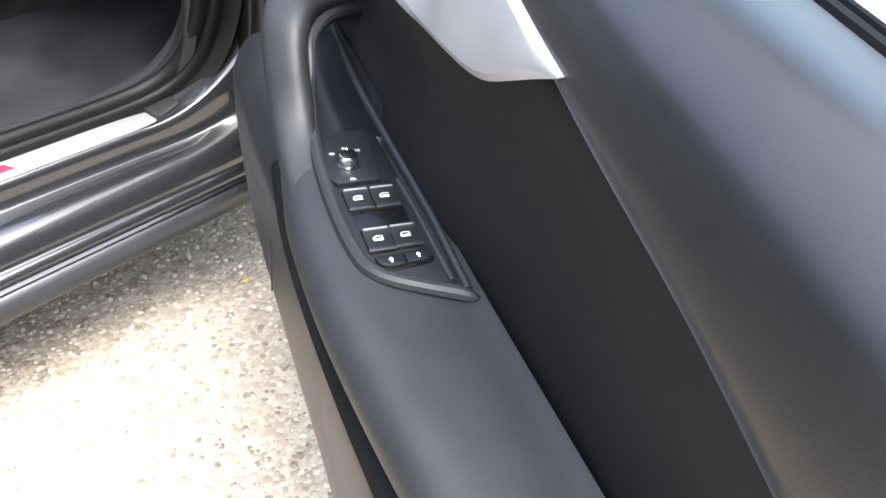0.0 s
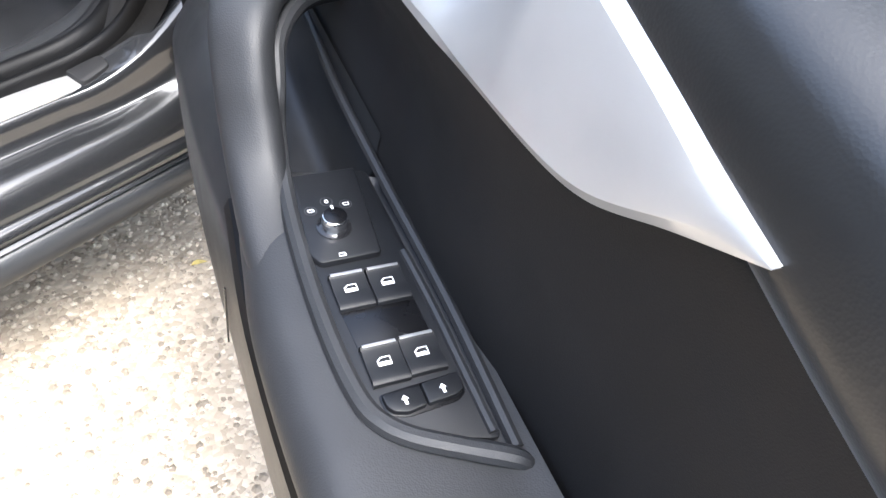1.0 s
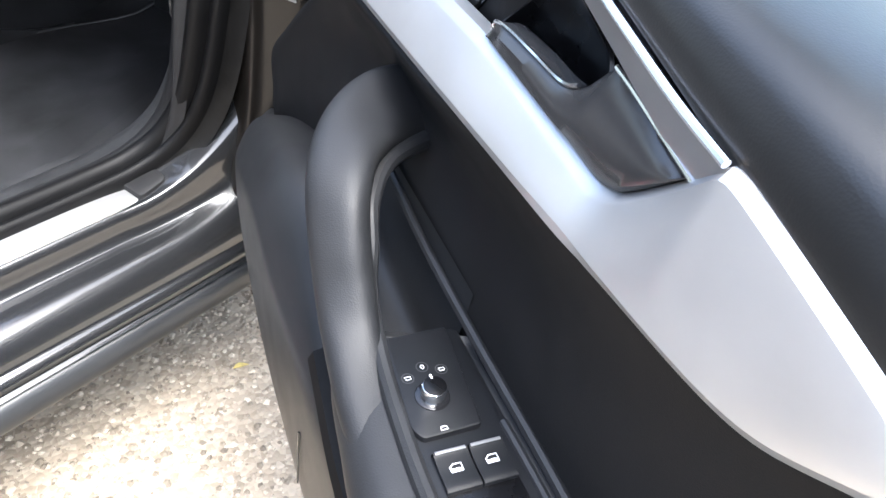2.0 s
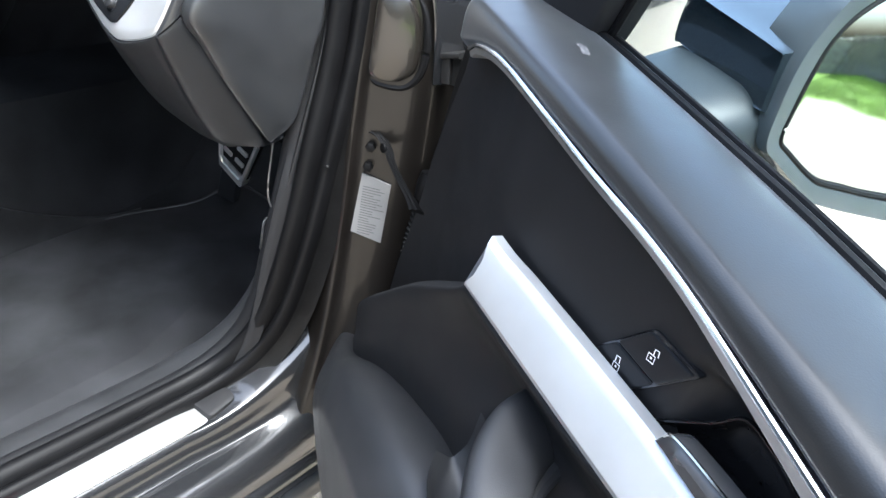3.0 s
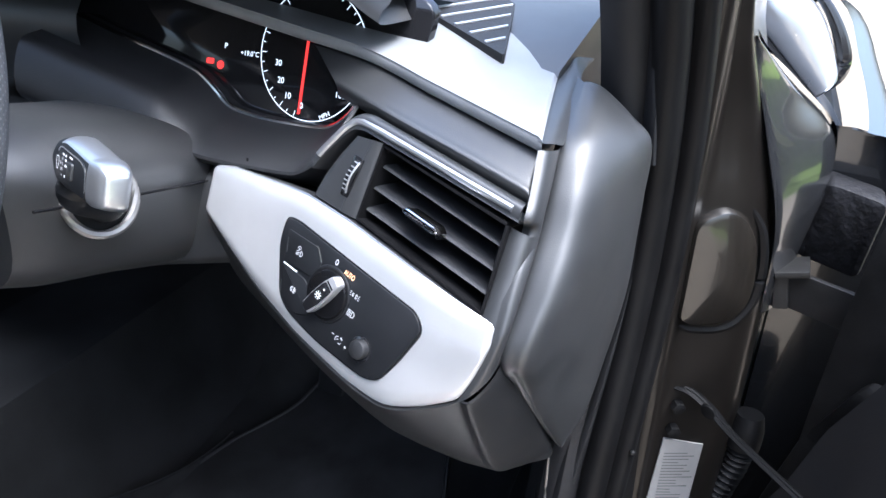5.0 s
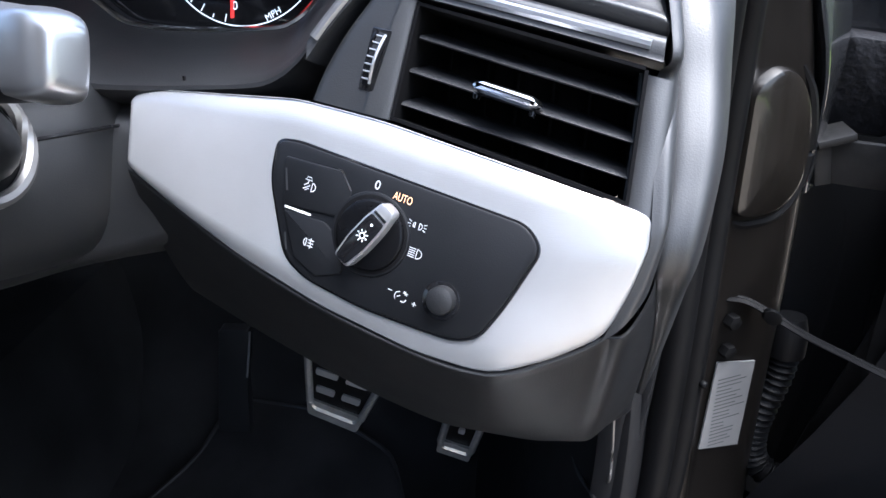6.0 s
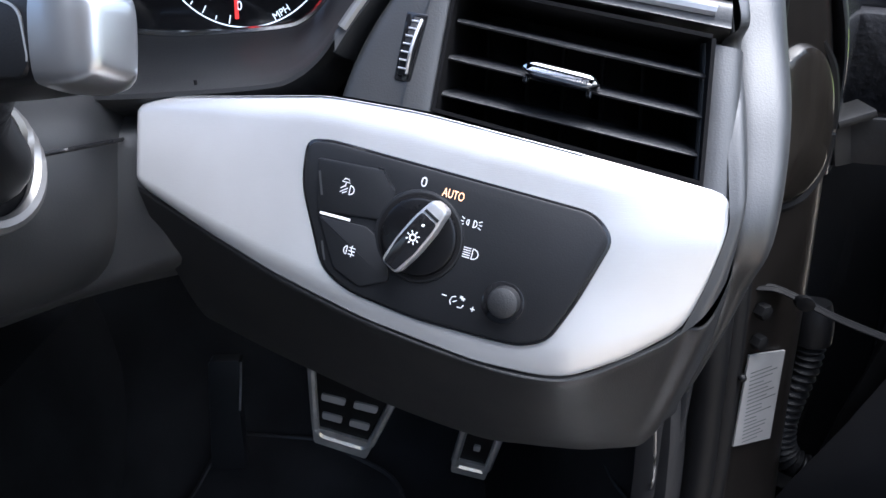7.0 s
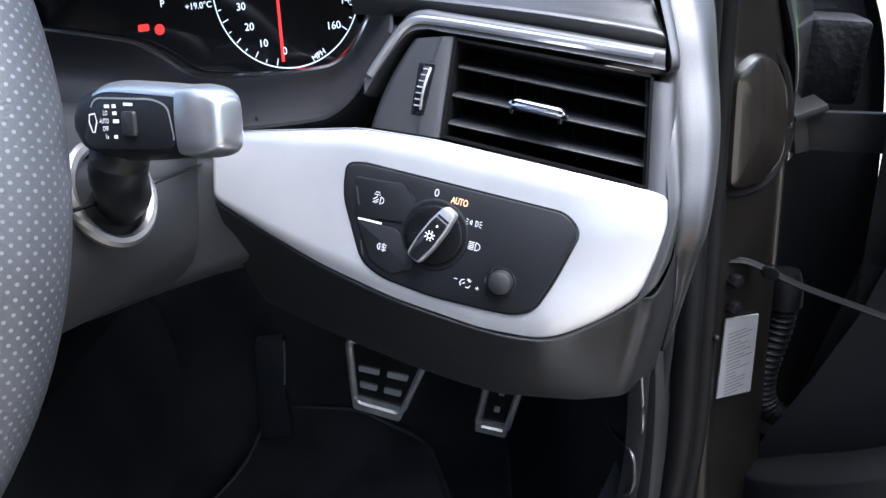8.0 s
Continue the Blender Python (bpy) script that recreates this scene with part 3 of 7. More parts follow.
# studs, check strap, cable bellows
bm = bmesh.new()
bmesh.ops.create_icosphere(bm, subdivisions=2, radius=0.0030, matrix=Matrix.Translation((0.052, 0.108, 0.706)))
part("bump_stop", bm, RUBBER, body)
for z in (0.742, 0.716):
    bm = bmesh.new()
    plate(disc(0.012, z - 0.012, 0.0062, 6), 0.0, 0.008, 0.002, post_face, bm)
    part("strap_bolt", bm, STRAP, body)
def strap_bar():
    """A flat pressed bar, cranked near the post, with a hammer end."""
    p = crom([(0.070, 0.160, 0.7465), (0.086, 0.159, 0.7450), (0.103, 0.152, 0.7385), (0.125, 0.134, 0.7310), (0.160, 0.110, 0.7230), (0.180, 0.098, 0.7180), (0.194, 0.089, 0.7145)], 40)
    half = [v.x for v in crom([(x, 0, 0) for x in (0.006, 0.0085, 0.0075, 0.0052, 0.0055, 0.0075, 0.0105)], 40)]
    rows = []
    for i in range(40):
        t = (p[min(i + 1, 39)] - p[max(i - 1, 0)]).normalized()
        a = t.cross(Vector((0.3, 0.3, 1))).normalized()
        b = a.cross(t)
        rows.append([p[i] + a * x * half[i] + b * z for x, z in ((-1, -0.0012), (-0.8, 0.0012), (-0.35, 0.0012), (-0.25, 0.0024), (0.25, 0.0024), (0.35, 0.0012), (0.8, 0.0012), (1, -0.0012), (0.9, -0.002), (-0.9, -0.002))])
    bm = bmesh.new()
    grid(bm, rows, True, True)
    return bm


strap = part("check_strap", strap_bar(), STRAP, body, "flat black steel check strap", sharp=30)
part("strap_rivet", plate(disc(0.0, 0.0, 0.006, 12), 0, 0.004, 0.001, lambda a, b, c: Vector((0.102 + a, 0.146 - c - 0.5 * a, 0.740 + b))), STRAP, strap)
bm = bmesh.new()
path = crom([(0.138, 0.200, 0.680), (0.136, 0.200, 0.650), (0.129, 0.200, 0.615), (0.125, 0.198, 0.585), (0.131, 0.192, 0.560), (0.160, 0.180, 0.545)], 120)
tube(path, [0.0112 + 0.0018 * math.sin(i * 1.25) for i in range(120)], 12, bm=bm, smooth=False)
part("cable_bellows", bm, RUBBER, body, "black ribbed cable bellows")
part("bellows_collar", tube([(0.138, 0.200, 0.672), (0.138, 0.201, 0.690), (0.138, 0.203, 0.705)], [0.0150, 0.0150, 0.012], 14, 8), RUBBER, body)
hinge = part("upper_hinge", bar((0.136, 0.207, 0.836), (0.203, 0.181, 0.834), 0.006, 0.033, bev=0.0015), HINGE, body, "grey steel door hinge")
bm = bar((0.128, 0.206, 0.8505), (0.152, 0.206, 0.8570), 0.030, 0.006, bev=0.002)
bar((0.132, 0.206, 0.8530), (0.138, 0.206, 0.8200), 0.012, 0.020, up=(0, 1, 0), bev=0.002, bm=bm)
part("hinge_lug", bm, HINGE, hinge, "dusty bent hinge lug")
part("hinge_pin", tube([(0.203, 0.179, 0.812), (0.203, 0.179, 0.872)], 0.007, 10, 4), STRAP, hinge)
part("hinge_arm", bar((0.203, 0.179, 0.842), (0.225, 0.120, 0.842), 0.010, 0.030, bev=0.003), STRAP, hinge)
part("lower_hinge", bar((0.125, 0.225, 0.50), (0.205, 0.130, 0.505), 0.020, 0.034, bev=0.004), STRAP, body, "grey steel door hinge")

# wing and bonnet edge ahead of the post, cowl, windscreen pillar
secs = []
for z, dx in ((0.30, 0.0), (0.55, 0.012), (0.75, 0.012), (0.88, 0.0), (0.945, -0.025), (0.955, -0.05)):
    secs.append([Vector((0.128, 0.270, z)), Vector((0.160 + dx * 0.5, 0.268, z)), Vector((0.212 + dx, 0.268, z)), Vector((0.222 + dx, 0.278, z)), Vector((0.226 + dx, 0.50, z)), Vector((0.215 + dx, 0.95, z)), Vector((0.13 + dx, 1.6, z - 0.06))])
part("wing", loft(secs, 24, 30), PAINT, body, "dark metallic grey front wing")
secs = []
for y, z0 in ((0.20, 1.01), (0.50, 0.985), (0.9, 0.955), (1.6, 0.88)):
    secs.append([Vector((x, y + (0.16 if x < -0.2 else 0.0), z0 + h)) for x, h in ((0.150, -0.020), (0.10, -0.002), (-0.05, 0.02), (-0.5, 0.05), (-1.05, 0.05), (-1.55, 0.0))])
part("bonnet", loft(secs[1:], 16, 24), PAINT, body, "dark metallic grey bonnet")
E1 = [(0.124, 0.192, 0.815), (0.1215, 0.182, 0.8785), (0.1150, 0.175, 0.9158), (0.1035, 0.171, 0.9533), (0.0890, 0.164, 0.9978), (0.0756, 0.150, 1.0366)]
E2 = [(0.1334, 0.215, 0.818), (0.1446, 0.240, 0.8664), (0.1530, 0.250, 0.917), (0.1450, 0.250, 0.9560), (0.1100, 0.225, 0.9930), (0.0770, 0.156, 1.0400)]
secs = []
for a, b in zip(E1, E2):
    a, b = Vector(a), Vector(b)
    secs.append([a + Vector((-0.003, 0.012, 0)), a, a.lerp(b, 0.2) + Vector((0.002, -0.002, 0)), a.lerp(b, 0.5) + Vector((0.003, -0.004, 0)), a.lerp(b, 0.8) + Vector((0.003, -0.006, 0)), b, b + Vector((-0.004, 0.02, 0))])
part("pillar_base", loft(secs, 24, 20), PAINT, body, "grey painted base of the windscreen pillar")
# gloss black channel between the pillar's foot and the outer moulding
GAP_IN = [(0.1530, 0.254, 0.930), (0.1460, 0.254, 0.960), (0.1120, 0.228, 0.996), (0.0780, 0.160, 1.043), (0.060, 0.09, 1.12), (0.03, 0.0, 1.20)]
GAP_OUT = [(0.160, 0.290, 0.940), (0.1350, 0.300, 0.9713), (0.0800, 0.300, 1.0170), (0.0330, 0.300, 1.0600), (0.000, 0.22, 1.15), (-0.03, 0.12, 1.25)]
secs = []
for a, b in zip(GAP_IN, GAP_OUT):
    a, b = Vector(a), Vector(b)
    secs.append([a, a.lerp(b, 0.3) + Vector((-0.004, 0.008, -0.004)), a.lerp(b, 0.7) + Vector((-0.004, 0.008, -0.004)), b])
part("pillar_channel", loft(secs, 30, 12), GLOSS, body, "gloss black windscreen pillar channel")
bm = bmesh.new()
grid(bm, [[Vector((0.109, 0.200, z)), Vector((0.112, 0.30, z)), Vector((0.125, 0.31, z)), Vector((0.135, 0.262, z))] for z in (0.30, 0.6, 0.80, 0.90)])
# The cavity's shade is in its near-black colour, besides the dust.
part("hinge_cavity", bm, DIRTSHADE, body, "dusty hinge cavity with its shade in the black colour")
part("foam_block", plate(rounded([(0.140, 0.848), (0.190, 0.842), (0.196, 0.912), (0.150, 0.918)], 0.008), 0.0, 0.03, 0.006, lambda a, b, c: Vector((a, 0.262 - c + 0.3 * (0.17 - a), b))), FOAM, body, "black speckled foam filler")
# Dark painted moulding; the white sky's reflection is put in as satin grey.
secs = []
for a, b in zip(((0.128, 0.292, 0.9690), (0.126, 0.294, 0.9720), (0.0800, 0.296, 1.0170), (0.0330, 0.296, 1.0600), (-0.02, 0.24, 1.14)), ((0.132, 0.300, 0.9750), (0.1400, 0.306, 0.9900), (0.1180, 0.306, 1.0350), (0.0720, 0.306, 1.0720), (0.02, 0.25, 1.15))):
    a, b = Vector(a), Vector(b)
    secs.append([a + Vector((0, 0.01, 0)), a, a.lerp(b, 0.3) + Vector((0.004, -0.007, 0.003)), a.lerp(b, 0.75) + Vector((0.005, -0.006, 0.003)), b, b + Vector((0, 0.014, -0.002))])
part("pillar_moulding", loft(secs, 30, 24), SATIN, body, "windscreen pillar moulding, sky reflection put in as satin grey")
part("moulding_seal", tube([(0.128, 0.300, 0.967), (0.143, 0.308, 0.985), (0.142, 0.310, 1.005), (0.121, 0.310, 1.040), (0.076, 0.310, 1.078)], [0.003, 0.006, 0.006, 0.004, 0.002], 8, 30), GLOSS, body)
part("cowl_seal", tube([(0.150, 0.275, 0.935), (0.152, 0.40, 0.93), (0.150, 0.62, 0.92)], 0.009, 8, 12), RUBBER, body)

# cabin shell that closes the place: bulkhead, floor, tunnel, far side, roof
shellt = thing("cabin_shell", (-0.7, 0, 0.25), "dark carpeted cabin floor with bulkhead and roof", "car interior", kind="structure")
bm = bmesh.new()
prof = [(-1.6, 0.275), (-0.3, 0.275), (0.15, 0.277), (0.36, 0.283), (0.48, 0.315), (0.58, 0.42), (0.65, 0.60), (0.68, 0.97)]
prof = [v[:2] for v in crom([(a, b, 0) for a, b in prof], 40)]
grid(bm, [[Vector((x, y, z)) for x in np.linspace(-1.45, -0.02, 18)] for y, z in prof])
part("carpet", bm, CARPET, shellt, "black felt carpet")
bm = bmesh.new()
rows = [[Vector((x, y, z)) for x, z in ((-0.63, 0.27), (-0.66, 0.42), (-0.70, 0.52), (-0.86, 0.54), (-0.94, 0.40), (-0.96, 0.27))] for y in np.linspace(-1.4, 0.62, 8)]
grid(bm, rows)
part("tunnel", bm, CARPET, shellt, "black centre tunnel")
bm = bmesh.new()
rows = [[Vector((x, y, 1.42 - 0.05 * ((x + 0.7) / 0.7) ** 2)) for x in np.linspace(-1.4, 0.0, 8)] for y in (-1.9, -1.2, -0.35)]
grid(bm, rows)
part("roof", shell(bm, 0.03), PLASTIC, shellt)
bm = bmesh.new()
grid(bm, [[Vector((-1.47, y, z)) for z in (0.25, 0.6, 0.95)] for y in (-1.9, -0.6, 0.66)])
part("far_side", shell(bm, 0.04), PLASTIC, shellt)
bm = bmesh.new()
grid(bm, [[Vector((x, -1.9, z)) for z in (0.25, 0.8, 1.4)] for x in (-1.47, -0.7, -0.05)])
part("rear_wall", shell(bm, 0.04), PLASTIC, shellt)
secs = []
for z, x, y in ((0.30, -0.080, 0.03), (0.42, -0.036, 0.075), (0.58, -0.020, 0.09), (0.66, -0.014, 0.10), (0.73, -0.012, 0.115)):
    secs.append([Vector((x + 0.03, y - 0.005, z)), Vector((x + 0.012, y - 0.015, z)), Vector((x - 0.01, y + 0.03, z)), Vector((x - 0.035, y + 0.12, z)), Vector((x - 0.05, y + 0.3, z)), Vector((x - 0.06, 0.66, z))])
kick = part("kick_panel", loft(secs, 24, 24), INSERT, body, "dark plastic kick panel")
part("kick_cover", tube([(-0.034, 0.152, 0.612), (-0.028, 0.122, 0.605), (-0.0185, 0.087, 0.613), (-0.0165, 0.080, 0.600), (-0.0175, 0.080, 0.582), (-0.023, 0.087, 0.565), (-0.038, 0.128, 0.530)], 0.0017, 6, 40), GREY, kick, "edge of the kick panel cover")


# ---- floor mat, pedals ----
def floor_mat():
    t = thing("floor_mat", (-0.35, 0.1, 0.29), "dusty black velour floor mat with stitched edge", "floor mat")
    pts = rounded([(-0.19, -0.45), (-0.175, 0.10), (-0.20, 0.30), (-0.25, 0.44), (-0.36, 0.495), (-0.475, 0.512), (-0.502, 0.485), (-0.528, 0.41), (-0.575, 0.33), (-0.607, 0.21), (-0.61, -0.45)], 0.025, 8)
    z = lambda y: interp(y, [(-1, 0.286), (0.15, 0.286), (0.36, 0.293), (0.43, 0.307), (0.49, 0.334)])
    part("mat_face", plate(pts, -0.003, 0.007, 0.004, lambda a, b, c: Vector((a, b, z(b) + c))), MAT, t)
    top = [(-0.45, 0.57), (-0.02, 0.425), (0.04, 0.392), (0.105, 0.357), (0.17, 0.328), (0.235, 0.306), (0.30, 0.294), (0.34, 0.2915)]
    bm = bmesh.new()
    grid(bm, [[Vector((-0.594 - 0.25 * (h - 0.29) * f ** 0.7, y, 0.2905 + (h - 0.2905) * f)) for f in (0, 0.1, 0.3, 0.6, 1.0)] for y in np.linspace(-0.45, 0.34, 30) for h in (interp(y, top),)])
    part("mat_flap", shell(bm, 0.004), MAT, t, "mat edge folded up against the tunnel")
    part("flap_binding", tube([Vector((-0.594 - 0.25 * (h - 0.29), y, h)) for y, h in top], 0.0025, 6, 60), PLASTIC, t)
    part("edge_binding", tube([Vector((a, b, z(b) + 0.006)) for a, b in pts], 0.0035, 6, 140, closed=True), PLASTIC, t, "stitched black edge binding")


floor_mat()


PEDAL = material("worn_pedal_steel", (0.62, 0.62, 0.61), 0.34, metal=0.9, vary=0.25, vscale=60)


def pedal(name, corners, inserts, arm_to, label):
    """A steel pedal pad with rubber bars, on an arm."""
    a, b, c, d = [Vector(p) for p in corners]
    n = (b - a).cross(d - a).normalized()
    if n.y > 0:
        n = -n
    t = thing(name, (a + b + c + d) / 4, label, "pedal")

    def to(x, y, h):
        return a.lerp(d, x).lerp(b.lerp(c, x), y) + n * h
    part("pad", plate(rounded([(0, 0), (1, 0), (0.93, 1), (0.06, 1)], 0.12), -0.006, 0.003, 0.0, lambda x, y, h: to(x, y, h)), RUBBER, t)
    bm = bmesh.new()
    ring = rounded([(0.04, 0.02), (0.96, 0.02), (0.90, 0.95), (0.10, 0.95)], 0.14)
    tube([to(x, y, 0.004) for x, y in ring], 0.0042, 8, 60, closed=True, bm=bm)
    plate(rounded([(0.05, 0.84), (0.94, 0.84), (0.92, 1.06), (0.07, 1.06)], 0.05), -0.008, 0.0062, 0.0, to, bm)
    part("steel_frame", bm, PEDAL, t, "brushed steel frame")
    for x0, x1, y in inserts:
        bm = bmesh.new()
        plate(rounded([(x0, y - 0.04), (x1, y - 0.04), (x1, y + 0.04), (x0, y + 0.04)], 0.03), 0.0, 0.0055, 0.0, to, bm)
        part("grip_bar", bm, STEEL2, t)
    part("arm", tube([to(0.5, 0.1, -0.006), to(0.5, -0.3, -0.02), arm_to], 0.009, 8, 12), PLASTIC, t)
    return t


pedal("brake_pedal", [(-0.284, 0.258, 0.637), (-0.299, 0.272, 0.538), (-0.239, 0.272, 0.510), (-0.193, 0.258, 0.608)], [(0.16, 0.44, 0.42), (0.54, 0.82, 0.42), (0.18, 0.44, 0.66), (0.54, 0.80, 0.66)], (-0.26, 0.42, 0.75), "steel-framed brake pedal with rubber grips")
pedal("accelerator_pedal", [(-0.138, 0.257, 0.578), (-0.164, 0.275, 0.490), (-0.124, 0.275, 0.475), (-0.100, 0.257, 0.567)], [(0.42, 0.58, 0.30), (0.42, 0.58, 0.6)], (-0.12, 0.42, 0.65), "steel-framed accelerator pedal with a rubber insert")
# rest for the idle foot beside the pedals
rest = thing("foot_rest", (-0.47, 0.47, 0.32), "black rubber foot rest with a bright edge", "foot rest")
part("pad", plate(rounded([(-0.474, 0.500), (-0.4315, 0.500), (-0.4475, 0.420), (-0.457, 0.330), (-0.457, 0.300), (-0.510, 0.300)], 0.006), -0.012, 0.004, 0.002, lambda a, b, c: Vector((a, 0.463 - c, b))), PLASTIC, rest)
part("edge_strip", tube([(-0.4310, 0.458, 0.498), (-0.4385, 0.458, 0.46), (-0.4465, 0.458, 0.424)], 0.0016, 6, 12), STEEL2, rest, "bright metal edge")
# loose wire that hangs below the dash end
wire = thing("hanging_wire", (-0.012, 0.10, 0.58), "thin grey wire hanging below the dash", "wire")
part("strand", tube([(-0.012, 0.085, 0.735), (-0.010, 0.078, 0.655), (-0.010, 0.098, 0.615), (-0.010, 0.121, 0.578)], 0.0011, 6, 24), STEEL, wire)


# ---- dashboard ----
board = thing("dashboard", (-0.6, 0.1, 0.75), "dark grey car dashboard with a brushed aluminium trim", "dashboard")
# carcass behind the faces
ring = [(-0.030, 0.900), (-0.045, 0.870), (-0.030, 0.835), (0.050, 0.755), (0.110, 0.700), (0.20, 0.70), (0.45, 0.80), (0.60, 0.95), (0.45, 1.02), (0.20, 1.035), (0.085, 1.015), (0.050, 0.990), (0.025, 0.960), (0.02, 0.92)]
bm = bmesh.new()
rows = []
for x in (-0.036, -0.10, -0.16, -0.27):
    rows.append([Vector((x, y + 0.012 - 0.21 * (x + 0.036) + (0.03 if k < 3 or k > 11 else 0), z)) for k, (y, z) in enumerate(ring)])
grid(bm, rows, True, True)
part("carcass", bm, GREY, board)
# knee panel to the left of the trim, below the wheel
secs = []
for x, dy in ((-0.225, 0.026), (-0.275, 0.024), (-0.33, 0.024), (-0.45, 0.03), (-0.62, 0.04), (-0.80, 0.05), (-1.42, 0.06)):
    secs.append([Vector((x, 0.060 + dy, 0.936)), Vector((x, 0.008 + dy, 0.927)), Vector((x, -0.008 + dy, 0.905)), Vector((x, -0.012 + dy, 0.872 - 0.24 * (-0.262 - x) * (1 if x > -0.5 else 0.5))), Vector((x, 0.010 + dy, 0.848 - 0.26 * (-0.262 - x) * (1 if x > -0.5 else 0.5))), Vector((x, 0.14 + dy, 0.80)), Vector((x, 0.4, 0.82))])
part("knee_panel", shell(loft(secs, 40, 30), 0.004), GREY, board, "mid grey lower dash panel")
# top cover: a flat slab whose corner points at the vent's outer end
def cover_pt(s, r):
    """s along the front edge from the outer corner, r back from it."""
    f = Vector((-0.018, 0.004, 1.000)) + Vector((-0.150, 0.068, 0.020)) * s if s < 1.0 else Vector((-0.168, 0.072, 1.020)) + Vector((-0.26, 0.03, 0.035)) * (s - 1.0)
    return f + Vector((-0.033, 0.160, 0.020)) * min(r, 1.2) + Vector((-0.04, 0.16, -0.006)) * max(0, r - 1.2)


secs = []
for s in (0.0, 0.02, 0.06, 0.3, 0.6, 1.0, 1.3, 2.0):
    e = Vector((0, 0, -0.0015 if s == 0.0 else 0.0))
    secs.append([cover_pt(s, 0.10) - Vector((0, 0, 0.012)), cover_pt(s, 0.02) - Vector((0, 0, 0.009)), cover_pt(s, 0.0) - Vector((0, 0, 0.005)), cover_pt(s, 0.004) + e, cover_pt(s, 0.03) + Vector((0, 0, 0.0015)) + e, cover_pt(s, 0.3) + Vector((0, 0, 0.002)) + e, cover_pt(s, 0.9) + e, cover_pt(s, 1.8) + e, cover_pt(s, 3.0) + e])
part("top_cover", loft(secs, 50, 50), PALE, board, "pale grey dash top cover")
secs = []
for k, (r, q) in enumerate(((0.0, (-0.012, 0.027, 0.991)), (0.35, (-0.014, 0.055, 0.998)), (0.7, (-0.019, 0.091, 1.004)), (1.0, (-0.028, 0.130, 1.008)), (1.8, (-0.045, 0.28, 0.99)))):
    p, q = cover_pt(0.0, r), Vector(q)
    secs.append([p + Vector((-0.004, 0.002, -0.0005)), p + Vector((0.0, 0, -0.0015)), p.lerp(q, 0.3) + Vector((0.004, -0.002, 0)), p.lerp(q, 0.7) + Vector((0.003, -0.002, 0)), q, q + Vector((-0.012, 0.004, -0.003))])
part("cover_side", loft(secs, 30, 20), GREY, board)
# sculpted band between the chrome line and the cover
secs = []
for s, g in ((0.0, (-0.017, -0.013, 0.9725)), (0.05, (-0.024, -0.012, 0.9755)), (0.3, (-0.062, -0.002, 0.985)), (0.6, (-0.105, 0.012, 0.993)), (0.9, (-0.142, 0.028, 0.998)), (1.2, (-0.18, 0.05, 1.00))):
    g, f = Vector(g), cover_pt(s, 0.06) - Vector((0, 0, 0.011))
    h = min(1, s / 0.05)
    secs.append([g + Vector((0, 0.004, -0.010)), g, g.lerp(f, 0.18) + Vector((0, 0, 0.0008 * h)), g.lerp(f, 0.45) + Vector((0, 0, 0.0012 * h)), g.lerp(f, 0.75) + Vector((0, 0, 0.0018 * h)), f, f + Vector((0, 0.02, -0.004))])
part("sculpted_band", loft(secs, 50, 30), GREY, board, "sculpted grey band above the vent")
def top(a, b, c):
    """On the cover, from the front corner of the demister slot."""
    o = Vector((-0.075, 0.094, 1.0165))
    return o + Vector((-0.031, 0.107, 0.009)) * a + Vector((-0.062, 0.046, 0.008)) * b + Vector((0, 0, c))


grille = part("demister_grille", plate(rounded([(-0.02, -0.02), (1.5, -0.02), (1.5, 1.5), (-0.02, 1.5)], 0.06), -0.003, 0.0065, 0.0, top), INSERT, board, "black demister grille")
for k in range(6):
    d = 0.28 + 0.27 * k
    part("grille_bar", plate([(0.02, d), (d, 0.02), (d + 0.035, 0.02), (0.02, d + 0.035)], 0.002, 0.0075, 0.0, top), ALU, grille)
secs = []
for x in (-0.42, -0.8, -1.42):
    secs.append([Vector((x, 0.06, 0.96)), Vector((x, 0.06, 1.03)), Vector((x, 0.16, 1.07)), Vector((x, 0.45, 1.04)), Vector((x, 0.64, 0.97))])
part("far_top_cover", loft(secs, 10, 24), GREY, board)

# brushed trim round the light switch
TRIM = [(-134, 9), (-134, 46), (-116, 48.5), (-75, 48.5), (-40, 48.5), (2, 41.5), (60, 27.5), (121, 12), (121, 0), (115.5, -20), (107.5, -40), (86, -53), (66, -61), (54, -62), (27, -58.4), (-22, -44.3), (-65, -27), (-101, -9)]


def bowed(a, b, c):
    """The trim bends back a little towards both ends."""
    return dash(a, b, c - 0.00008 * (a - 10) ** 2 - 0.0024 * max(0, a - 70) ** 2 - 0.0005 * (b + 5) ** 2 - 0.0042 * max(0, a - 62) * max(0, -b - 6) + 1.0)


